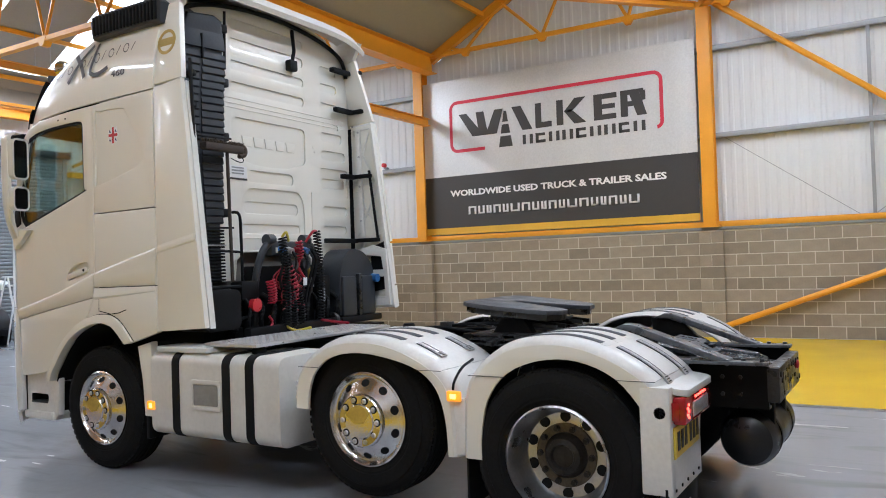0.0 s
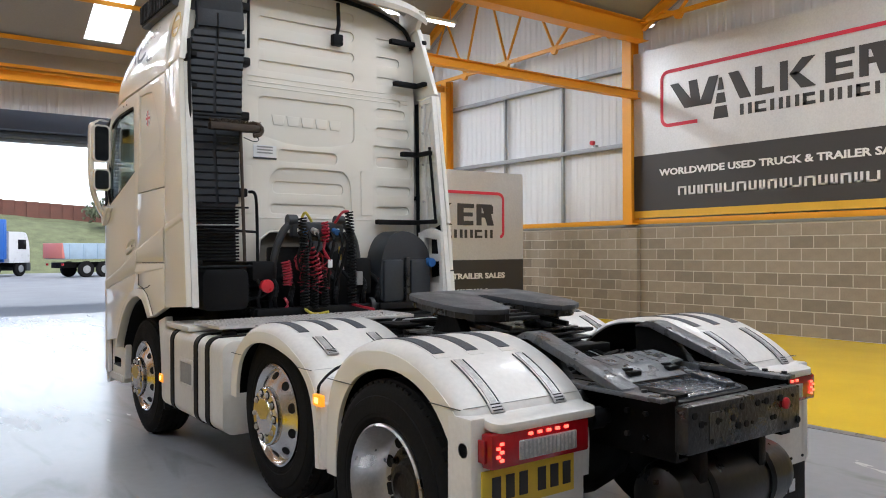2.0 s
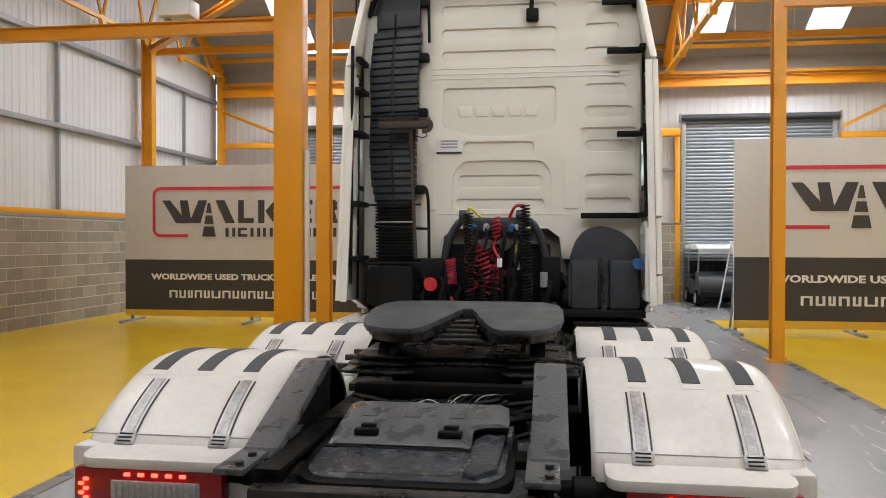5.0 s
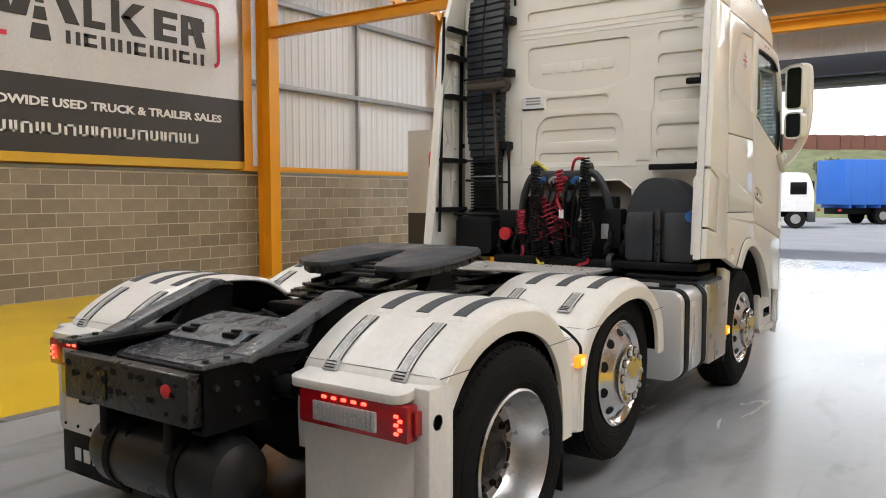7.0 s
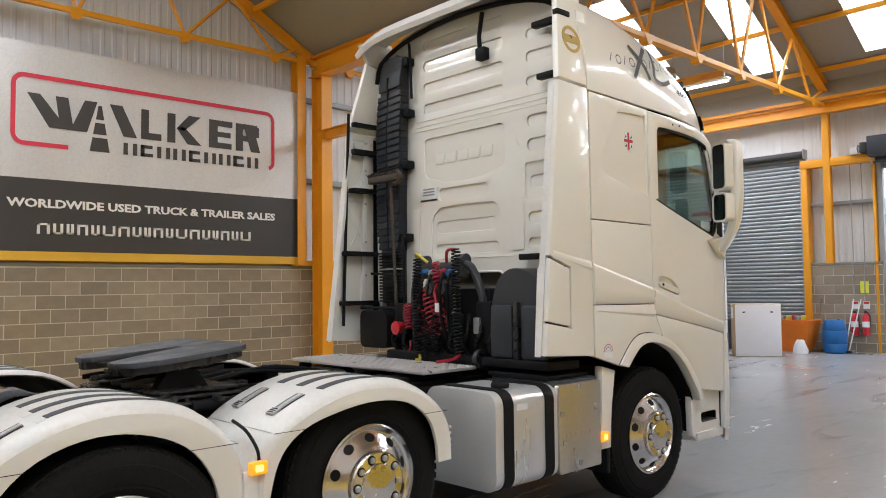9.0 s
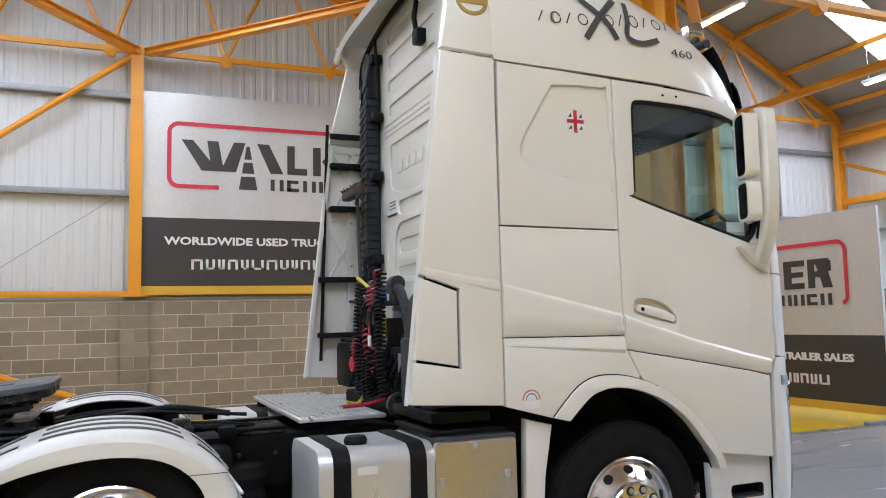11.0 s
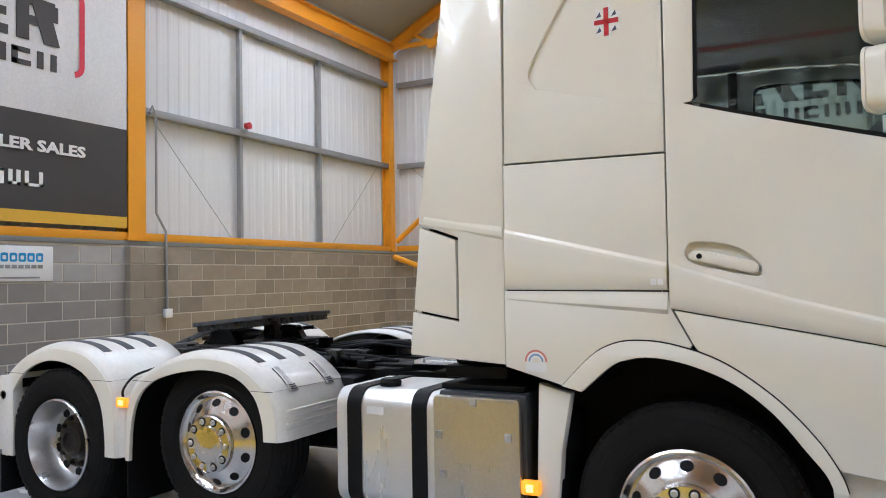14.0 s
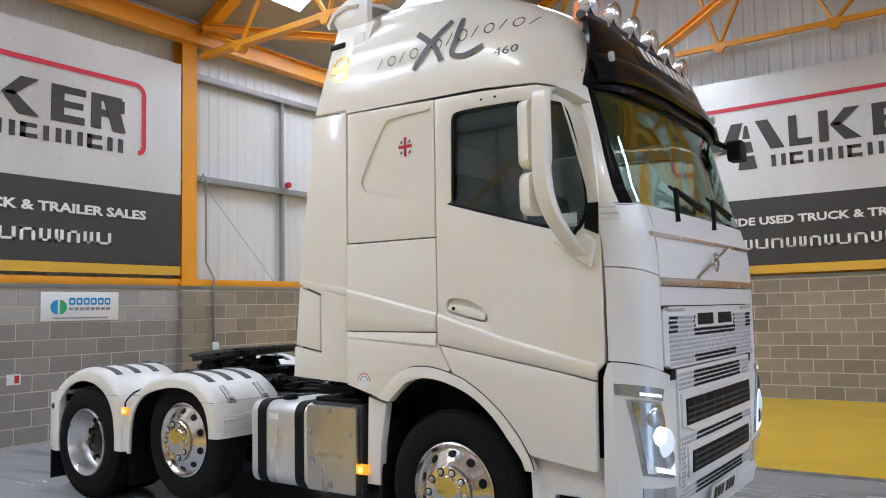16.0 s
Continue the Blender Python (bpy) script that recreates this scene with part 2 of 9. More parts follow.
M_BANNERD = material("charcoal_banner", (0.045, 0.043, 0.042), 0.5, var=0.1, scale=1.0, fine=30, bump=0.03)
M_BANNERY = material("amber_banner_strip", (0.66, 0.4, 0.035), 0.5, var=0.07, scale=2, fine=30, bump=0.03)
M_BRED = material("banner_red", (0.62, 0.035, 0.07), 0.5, var=0.05, scale=3, bump=0.0)
M_BWHITE = material("banner_white", (0.8, 0.8, 0.79), 0.5, var=0.03, scale=3, bump=0.0)
M_BINK = material("banner_dark", (0.05, 0.047, 0.046), 0.5, var=0.06, scale=3, bump=0.0)
M_SHUT = material("galvanised_shutter", (0.23, 0.255, 0.28), 0.4, metal=0.35, var=0.12, scale=3, fine=30, bump=0.06, streak=True)
M_SHUTNAVY = material("shutter_casing", (0.022, 0.028, 0.042), 0.5, var=0.12, scale=3, bump=0.04)
M_SHUTBOX = material("shutter_box", (0.035, 0.038, 0.044), 0.6, var=0.15, scale=4, bump=0.05)
M_SKYPANEL = material("skylight_sheet", (0.85, 0.87, 0.88), 0.5, emit=(0.95, 0.98, 1.0), strength=2.6, bump=0.0)
M_TUBE = material("lit_strip_light", (1, 1, 1), 0.4, emit=(1.0, 0.98, 0.95), strength=9.0, bump=0)
M_ASPHALT = material("asphalt_yard", (0.3, 0.31, 0.33), 0.85, var=0.2, scale=0.6, fine=60, bump=0.4)
M_CARD = material("cardboard", (0.42, 0.3, 0.18), 0.85, var=0.1, scale=6, fine=50, bump=0.1)
M_WBOARD = material("white_box_face", (0.72, 0.71, 0.74), 0.5, var=0.03, scale=5, bump=0.02)
M_ORBIN = material("orange_plastic", (0.75, 0.2, 0.015), 0.45, var=0.1, scale=6, bump=0.05)
M_DRUM = material("blue_plastic_drum", (0.01, 0.12, 0.36), 0.4, var=0.12, scale=6, bump=0.05)
M_BROOM = material("grimy_wood", (0.05, 0.036, 0.027), 0.75, var=0.4, scale=14, fine=70, bump=0.4)
M_WOOD = material("weathered_wood", (0.2, 0.13, 0.075), 0.75, var=0.3, scale=9, fine=60, bump=0.3)
M_BRISTLE = material("brown_bristles", (0.07, 0.05, 0.035), 0.9, var=0.4, scale=30, fine=200, bump=0.8)
M_HIVIS = material("hi_vis_notice", (0.65, 0.7, 0.05), 0.5, var=0.05, scale=20, bump=0)
M_TBLUE = material("blue_curtain", (0.03, 0.15, 0.58), 0.5, var=0.1, scale=2, fine=20, bump=0.1)
M_TGREY = material("pale_blue_tipper", (0.3, 0.4, 0.5), 0.5, var=0.1, scale=3, fine=20, bump=0.1)
M_TWHITE = material("white_lorry_paint", (0.72, 0.74, 0.76), 0.35, var=0.05, scale=3, fine=20, bump=0.05)
M_BANK = material("grassy_bank", (0.17, 0.19, 0.1), 0.95, var=0.4, scale=1.2, fine=14, bump=0.8)
M_LEAF = material("tree_leaves", (0.12, 0.14, 0.085), 0.8, var=0.4, scale=2, fine=14, bump=0.3, island=0.3)
M_RUSTF = material("brown_sheet_piling", (0.14, 0.06, 0.045), 0.8, var=0.25, scale=1.5, fine=20, bump=0.2)
M_RUSTHUB = material("rusty_hub_ring", (0.1, 0.082, 0.06), 0.5, metal=0.5, var=0.4, scale=14, fine=70, bump=0.3)
M_HAZE = material("bright_overcast_haze", (0.9, 0.92, 0.95), 1.0, emit=(0.84, 0.91, 1.0), strength=0.8, bump=0, var=0.0)
M_BARK = material("tree_bark", (0.1, 0.08, 0.06), 0.9, var=0.3, scale=8, fine=60, bump=0.6)
M_BRICKR = material("far_building", (0.16, 0.15, 0.15), 0.8, var=0.1, scale=1, fine=10, bump=0.1)


def floor_material():
    """Grey resin floor with faint darker dust, tyre smears and a low sheen."""
    m = material("grey_resin_floor", (0.3, 0.31, 0.33), 0.22, var=0.07, scale=0.45, fine=12, bump=0.01, rvar=0.045)
    nt = m.node_tree
    b = nt.nodes["Principled BSDF"]
    old = b.inputs["Base Color"].links[0].from_socket
    tc = nt.nodes.new("ShaderNodeTexCoord")
    mp = nt.nodes.new("ShaderNodeMapping")
    mp.inputs["Scale"].default_value = (1.6, 0.35, 1)
    n = nt.nodes.new("ShaderNodeTexNoise")
    n.inputs["Scale"].default_value, n.inputs["Detail"].default_value, n.inputs["Distortion"].default_value = 1.3, 8, 1.2
    nt.links.new(tc.outputs["Object"], mp.inputs[0])
    nt.links.new(mp.outputs[0], n.inputs["Vector"])
    r = nt.nodes.new("ShaderNodeMapRange")
    r.inputs["From Min"].default_value, r.inputs["From Max"].default_value = 0.56, 0.68
    r.inputs["To Min"].default_value, r.inputs["To Max"].default_value = 1.0, 0.72
    nt.links.new(n.outputs["Fac"], r.inputs["Value"])
    v = nt.nodes.new("ShaderNodeVectorMath")
    v.operation = "SCALE"
    nt.links.new(old, v.inputs[0])
    nt.links.new(r.outputs[0], v.inputs["Scale"])
    nt.links.new(v.outputs[0], b.inputs["Base Color"])
    # dull drying marks, long and thin, mostly along the lane
    mp2 = nt.nodes.new("ShaderNodeMapping")
    mp2.inputs["Scale"].default_value = (2.6, 0.5, 1)
    n2 = nt.nodes.new("ShaderNodeTexNoise")
    n2.inputs["Scale"].default_value, n2.inputs["Detail"].default_value, n2.inputs["Distortion"].default_value = 1.7, 7, 1.6
    nt.links.new(tc.outputs["Object"], mp2.inputs[0])
    nt.links.new(mp2.outputs[0], n2.inputs["Vector"])
    r2 = nt.nodes.new("ShaderNodeMapRange")
    r2.inputs["From Min"].default_value, r2.inputs["From Max"].default_value = 0.55, 0.68
    r2.inputs["To Min"].default_value, r2.inputs["To Max"].default_value = 0.0, 0.045
    nt.links.new(n2.outputs["Fac"], r2.inputs["Value"])
    add = nt.nodes.new("ShaderNodeMath")
    add.operation = "ADD"
    nt.links.new(b.inputs["Roughness"].links[0].from_socket, add.inputs[0])
    nt.links.new(r2.outputs[0], add.inputs[1])
    nt.links.new(add.outputs[0], b.inputs["Roughness"])
    return m


M_FLOOR = floor_material()

# ---- mesh tools ----
from mathutils.geometry import delaunay_2d_cdt, tessellate_polygon


def finish(ob_name, bm, mat, parent=None, label="", angle=35, smooth=True, kind=""):
    bmesh.ops.recalc_face_normals(bm, faces=bm.faces)
    me = bpy.data.meshes.new(ob_name)
    bm.to_mesh(me)
    bm.free()
    me.materials.append(mat)
    if smooth:
        me.polygons.foreach_set("use_smooth", [True] * len(me.polygons))
        me.set_sharp_from_angle(angle=radians(angle))
    ob = new(ob_name, me)
    if parent is not None:
        ob.parent = parent
    return tagged(ob, label, kind=kind)


def part(name, bm, mat, parent, label="", angle=35, smooth=True):
    return finish(name, bm, mat, parent, label, angle, smooth)


def thing(name, label, category, m=None, group=""):
    ob = new(name)
    ob.empty_display_size = 0.2
    if m is not None:
        ob.matrix_world = m
    return tagged(ob, label, category, group)


def solo(name, bm, mat, label, category, group="", kind="", angle=35):
    return tagged(finish(name, bm, mat, angle=angle), label, category, group, kind)


def B():
    return bmesh.new()


def bevel(bm, edges, w, seg=2):
    if w > 0 and edges:
        bmesh.ops.bevel(bm, geom=edges, offset=w, segments=seg, profile=0.5, affect="EDGES", clamp_overlap=True)


def box(lo, hi, bev=0.0, bm=None, seg=2):
    bm = bm or B()
    (x0, y0, z0), (x1, y1, z1) = lo, hi
    vs = [bm.verts.new(p) for p in ((x0, y0, z0), (x1, y0, z0), (x1, y1, z0), (x0, y1, z0), (x0, y0, z1), (x1, y0, z1), (x1, y1, z1), (x0, y1, z1))]
    fs = [bm.faces.new([vs[i] for i in q]) for q in ((3, 2, 1, 0), (4, 5, 6, 7), (0, 1, 5, 4), (1, 2, 6, 5), (2, 3, 7, 6), (3, 0, 4, 7))]
    if bev:
        bevel(bm, list({e for f in fs for e in f.edges}), bev, seg)
    return bm


def obox(m, size, bev=0.0, bm=None):
    """A box of that size centred in the pose m."""
    t = box([-s / 2 for s in size], [s / 2 for s in size], bev)
    t.transform(m)
    if bm is None:
        return t
    join(bm, t)
    return bm


def join(bm, other):
    me = bpy.data.meshes.new("tmp")
    other.to_mesh(me)
    other.free()
    bm.from_mesh(me)
    bpy.data.meshes.remove(me)
    return bm


AX = {"x": (1, 2, 0), "y": (0, 2, 1), "z": (0, 1, 2)}


def holed(loops):
    """Triangles of the region between an outer loop and its holes."""
    flat, edges = [Vector(p) for l in loops for p in l], []
    n = 0
    for l in loops:
        edges += [(n + q, n + (q + 1) % len(l)) for q in range(len(l))]
        n += len(l)
    out = delaunay_2d_cdt(flat, edges, [], 0, 1e-6)

    def within(p, l):
        c = False
        for (x0, y0), (x1, y1) in zip(l, l[1:] + l[:1]):
            if (y0 > p.y) != (y1 > p.y) and p.x < x0 + (x1 - x0) * (p.y - y0) / (y1 - y0):
                c = not c
        return c

    tris = []
    for f in out[2]:
        mid = (out[0][f[0]] + out[0][f[1]] + out[0][f[2]]) / 3
        if all(out[3][v] for v in f) and within(mid, loops[0]) and not any(within(mid, l) for l in loops[1:]):
            tris.append([out[3][v][0] for v in f])
    return tris


def slab(outer, axis, a, b, holes=(), bev=0.0, bm=None, seg=2, fn=None):
    """A flat plate: a polygon with holes in the plane across axis, from a to b. fn bends the points."""
    t = B()
    i, j, k = AX[axis]
    loops = [list(outer)] + [list(h) for h in holes]

    def put(u, v, w):
        p = [0, 0, 0]
        p[i], p[j], p[k] = u, v, w
        return t.verts.new(p)

    rows = [[put(u, v, w) for l in loops for u, v in l] for w in (a, b)]
    if holes:
        tris = holed(loops)
    else:
        tris = tessellate_polygon([[Vector((u, v, 0)) for u, v in l] for l in loops])
    for q in tris:
        try:
            t.faces.new([rows[0][n] for n in q])
            t.faces.new([rows[1][n] for n in reversed(q)])
        except ValueError:
            pass
    s = 0
    for l in loops:
        n = len(l)
        for q in range(n):
            c, d = s + q, s + (q + 1) % n
            t.faces.new((rows[0][c], rows[0][d], rows[1][d], rows[1][c]))
        s += n
    bmesh.ops.recalc_face_normals(t, faces=t.faces)
    if bev:
        es = [e for e in t.edges if len(e.link_faces) == 2 and e.calc_face_angle(0) > 1.2]
        es = [e for e in es if abs(e.verts[0].co[k] - e.verts[1].co[k]) < 1e-6]
        bevel(t, es, bev, seg)
    if fn:
        for v in t.verts:
            v.co = fn(v.co)
    if bm is None:
        return t
    return join(bm, t)


def lathe(profile, axis="x", centre=(0, 0, 0), n=48, bm=None, arc=(0, 360), close=False, caps=True):
    """A profile of (radius, place along axis) turned round the axis."""
    t = B()
    full = abs(arc[1] - arc[0]) >= 360
    m = n if full else n + 1
    i, j, k = AX[axis]
    rows = []
    for r, w in profile:
        row = []
        for q in range(m):
            a = radians(arc[0] + (arc[1] - arc[0]) * q / n)
            p = [0, 0, 0]
            p[i], p[j], p[k] = centre[i] + r * math.cos(a), centre[j] + r * math.sin(a), centre[k] + w
            row.append(t.verts.new(p))
        rows.append(row)
    pairs = list(zip(rows, rows[1:]))
    if close:
        pairs.append((rows[-1], rows[0]))
    for ra, rb in pairs:
        for q in range(m if full else m - 1):
            t.faces.new((ra[q], ra[(q + 1) % m], rb[(q + 1) % m], rb[q]))
    if full and caps and not close:
        for row in (rows[0], rows[-1]):
            if (row[0].co - row[len(row) // 2].co).length > 1e-5:
                t.faces.new(row)
    bmesh.ops.remove_doubles(t, verts=t.verts, dist=1e-6)
    if bm is None:
        return t
    return join(bm, t)


def cyl(a, b, r, n=16, bm=None, r2=None):
    a, b = Vector(a), Vector(b)
    t = B()
    d = (b - a)
    m = Matrix.Translation(a) @ d.to_track_quat("Z", "Y").to_matrix().to_4x4()
    L = d.length
    r2 = r if r2 is None else r2
    lo = [t.verts.new(m @ Vector((r * math.cos(2 * math.pi * q / n), r * math.sin(2 * math.pi * q / n), 0))) for q in range(n)]
    hi = [t.verts.new(m @ Vector((r2 * math.cos(2 * math.pi * q / n), r2 * math.sin(2 * math.pi * q / n), L))) for q in range(n)]
    for q in range(n):
        t.faces.new((lo[q], lo[(q + 1) % n], hi[(q + 1) % n], hi[q]))
    t.faces.new(list(reversed(lo)))
    t.faces.new(hi)
    if bm is None:
        return t
    return join(bm, t)


def tube(points, r, n=8, bm=None):
    """A round bar swept along points."""
    t = B()
    P = [Vector(p) for p in points]
    rows = []
    up = Vector((0.13, 0.21, 0.97)).normalized()
    for q, p in enumerate(P):
        d = (P[min(q + 1, len(P) - 1)] - P[max(q - 1, 0)]).normalized()
        s = d.cross(up)
        if s.length < 0.05:
            s = d.cross(Vector((1, 0, 0)))
        s.normalize()
        u = s.cross(d)
        rows.append([t.verts.new(p + r * (math.cos(2 * math.pi * w / n) * s + math.sin(2 * math.pi * w / n) * u)) for w in range(n)])
    for ra, rb in zip(rows, rows[1:]):
        for w in range(n):
            t.faces.new((ra[w], ra[(w + 1) % n], rb[(w + 1) % n], rb[w]))
    t.faces.new(rows[0])
    t.faces.new(rows[-1])
    if bm is None:
        return t
    return join(bm, t)


def grid(rows, closed=False, thick=0.0):
    """A skin through rows of points."""
    t = B()
    vs = [[t.verts.new(p) for p in row] for row in rows]
    for ra, rb in zip(vs, vs[1:]):
        m = len(ra)
        for q in range(m if closed else m - 1):
            t.faces.new((ra[q], ra[(q + 1) % m], rb[(q + 1) % m], rb[q]))
    bmesh.ops.remove_doubles(t, verts=t.verts, dist=1e-6)
    bmesh.ops.recalc_face_normals(t, faces=t.faces)
    if thick:
        bmesh.ops.solidify(t, geom=t.faces[:], thickness=thick)
    return t


def arcpts(cx, cy, r, a0, a1, n):
    return [(cx + r * math.cos(radians(a0 + (a1 - a0) * q / n)), cy + r * math.sin(radians(a0 + (a1 - a0) * q / n))) for q in range(n + 1)]


def rrect(x0, y0, x1, y1, r, n=5):
    out = []
    for cx, cy, a in ((x1 - r, y0 + r, -90), (x1 - r, y1 - r, 0), (x0 + r, y1 - r, 90), (x0 + r, y0 + r, 180)):
        out += arcpts(cx, cy, r, a, a + 90, n)
    return out


def beam(a, b, w, h, bm=None, flange=0.012, web=0.01, up=(0, 0, 1)):
    """An I-section bar from a to b: w wide, h deep."""
    a, b = Vector(a), Vector(b)
    d = (b - a).normalized()
    s = d.cross(Vector(up)).normalized()
    u = s.cross(d)
    m = Matrix((s, d, u)).transposed().to_4x4()
    m.translation = (a + b) / 2
    L = (b - a).length
    bm = bm or B()
    for m2, size in ((Matrix.Translation((0, 0, h / 2 - flange / 2)), (w, L, flange)), (Matrix.Translation((0, 0, -h / 2 + flange / 2)), (w, L, flange)),
                     (Matrix.Identity(4), (web, L, h - 2 * flange))):
        obox(m @ m2, size, 0, bm)
    return bm


def angle_bar(a, b, w, bm=None, t=0.01):
    """A flat or angle section strut between two points."""
    a, b = Vector(a), Vector(b)
    d = (b - a).normalized()
    s = d.cross(Vector((0.3, 0.9, 0.3))).normalized()
    u = s.cross(d)
    m = Matrix((s, d, u)).transposed().to_4x4()
    m.translation = (a + b) / 2
    bm = bm or B()
    obox(m, (w, (b - a).length, w), 0, bm)
    return bm


def letters(text, size, m, mat, name, parent, stretch=1.0, bold=0.0, depth=0.004):
    cu = bpy.data.curves.new(name, "FONT")
    cu.body, cu.size, cu.extrude, cu.offset, cu.resolution_u = text, size, depth, bold, 2
    cu.align_x = "LEFT"
    ob = new(name, cu)
    dg = bpy.context.evaluated_depsgraph_get()
    me = bpy.data.meshes.new_from_object(ob.evaluated_get(dg))
    bpy.data.objects.remove(ob)
    bpy.data.curves.remove(cu)
    xs = [v.co.x for v in me.vertices]
    w = max(xs) - min(xs)
    me.transform(m @ Matrix.Diagonal((stretch / w, 1, 1, 1)) @ Matrix.Translation((-min(xs), 0, 0)))
    me.materials.append(mat)
    me.name = name
    o = new(name, me)
    o.parent = parent
    return o

# ---- hall: floor, walls, roof ----
tagged(finish("floor", box((WX0 - 0.4, WY0 - 0.4, -0.3), (WX1 + 0.4, WY1 + 0.35, 0.0)), M_FLOOR, smooth=False),
       "glossy grey resin workshop floor with tyre smears", "floor", kind="structure")
YL, YR = -2.86, 3.54
for nm, x0, x1 in (("floor_left_bay", WX0, YL - 0.12), ("floor_right_bay", YR + 0.12, WX1)):
    tagged(finish(nm, box((x0, WY0, -0.02), (x1, 9.3, 0.004)), M_YFLOOR, smooth=False),
           "glossy yellow painted parking bay floor", "floor", kind="structure")
for nm, x0, x1 in (("floor_line_left", YL - 0.12, YL), ("floor_line_right", YR, YR + 0.12)):
    tagged(finish(nm, box((x0, WY0, -0.02), (x1, 9.3, 0.0045)), M_FLINE, smooth=False),
           "dark grey painted line on the floor", "floor line", kind="structure")

TOP = 2.05
CW, CH, JO = 0.435, 0.21, 0.015


def corrugated(axis, fixed, u0, u1, z0, top, out, holes=()):
    """Ribbed metal sheet: axis along which it runs, its plane, its ends, its foot, the height of its top, and the way it faces."""
    t = B()
    u, pts = u0, []
    prof = ((0.0, 0.0), (0.1, 0.0), (0.125, 0.012), (0.175, 0.012), (0.2, 0.0))
    while u < u1 - 1e-6:
        for du, d in prof[:-1]:
            if u + du < u1:
                pts.append((u + du, d))
        u += 0.2
    pts.append((u1, 0))
    cols = []
    for pu, d in pts:
        w = fixed + out * d
        a = (w, pu, z0) if axis == "y" else (pu, w, z0)
        b = (w, pu, top(pu)) if axis == "y" else (pu, w, top(pu))
        cols.append((t.verts.new(a), t.verts.new(b)))
    for (a, b), (c, d) in zip(cols, cols[1:]):
        t.faces.new((a, c, d, b))
    return t


def block_wall(wall, axis, face, out, u0, u1, near0, near1, paint=None):
    """Courses of concrete blocks on a wall's face. Those between near0 and near1 are pieces of their own."""
    def shape(w):
        t = B()
        a, h = 0.003, CH / 2
        back = [t.verts.new(p) for p in ((-w / 2, -h, 0), (w / 2, -h, 0), (w / 2, h, 0), (-w / 2, h, 0))]
        front = [t.verts.new(p) for p in ((-w / 2 + a, -h + a, 0.004), (w / 2 - a, -h + a, 0.004), (w / 2 - a, h - a, 0.004), (-w / 2 + a, h - a, 0.004))]
        t.faces.new(front)
        for q in range(4):
            t.faces.new((back[q], back[(q + 1) % 4], front[(q + 1) % 4], front[q]))
        return t

    if axis == "y":
        turn = Matrix(((0, 0, out), (out, 0, 0), (0, 1, 0))).to_4x4()
    else:
        turn = Matrix(((-out, 0, 0), (0, 0, out), (0, 1, 0))).to_4x4()
    meshes = {}
    rest = B()
    z, row = CH / 2 + 0.012, 0
    while z + CH / 2 < TOP:
        u = u0 + (0 if row % 2 else -(CW + JO) / 2)
        while u < u1:
            a, b = max(u, u0), min(u + CW, u1)
            c = (a + b) / 2
            if b - a > 0.04 :
                p = (face, c, z) if axis == "y" else (c, face, z)
                m = Matrix.Translation(p) @ turn
                w = round(b - a, 3)
                mat = paint(c, row) if paint else M_BLOCK
                if near0 <= c <= near1:
                    if (w, mat.name) not in meshes:
                        me = bpy.data.meshes.new("block")
                        t = shape(w)
                        t.to_mesh(me)
                        t.free()
                        me.materials.append(mat)
                        meshes[w, mat.name] = me
                    ob = new("block", meshes[w, mat.name])
                    ob.parent = wall
                    ob.matrix_world = m
                else:
                    t = shape(w)
                    t.transform(m)
                    t.verts.index_update()
                    vs = [rest.verts.new(v.co) for v in t.verts]
                    for f in t.faces:
                        rest.faces.new([vs[v.index] for v in f.verts])
                    t.free()
            u += CW + JO
        z += CH + JO
        row += 1
    if len(rest.faces):
        finish("blockwork", rest, M_BLOCKS, wall, smooth=False, kind="stuff")


def pier(wall, axis, face, out, c, n=9):
    """A shallow pier of blocks under a column."""
    for q in range(n):
        z = 0.012 + q * (CH + JO)
        w = 0.44 if q % 2 else 0.3
        d = 0.1
        for s0, s1 in (((-0.22, 0.22),) if q % 2 else ((-0.22, -0.005), (0.005, 0.22))):
            lo, hi = (c + s0, z), (c + s1, z + CH)
            if axis == "y":
                x0, x1 = sorted((face, face + out * d))
                t = box((x0, lo[0], lo[1]), (x1, hi[0], hi[1]), 0.004, seg=1)
            else:
                y0, y1 = sorted((face, face + out * d))
                t = box((lo[0], y0, lo[1]), (hi[0], y1, hi[1]), 0.004, seg=1)
            part("block", t, M_BLOCK, wall, smooth=False)
    a = 0.215
    if axis == "y":
        x0, x1 = sorted((face - out * 0.05, face + out * 0.09))
        part("pier_core", box((x0, c - a, 0), (x1, c + a, TOP - 0.01)), M_MORTAR, wall)
    else:
        y0, y1 = sorted((face - out * 0.05, face + out * 0.09))
        part("pier_core", box((c - a, y0, 0), (c + a, y1, TOP - 0.01)), M_MORTAR, wall)


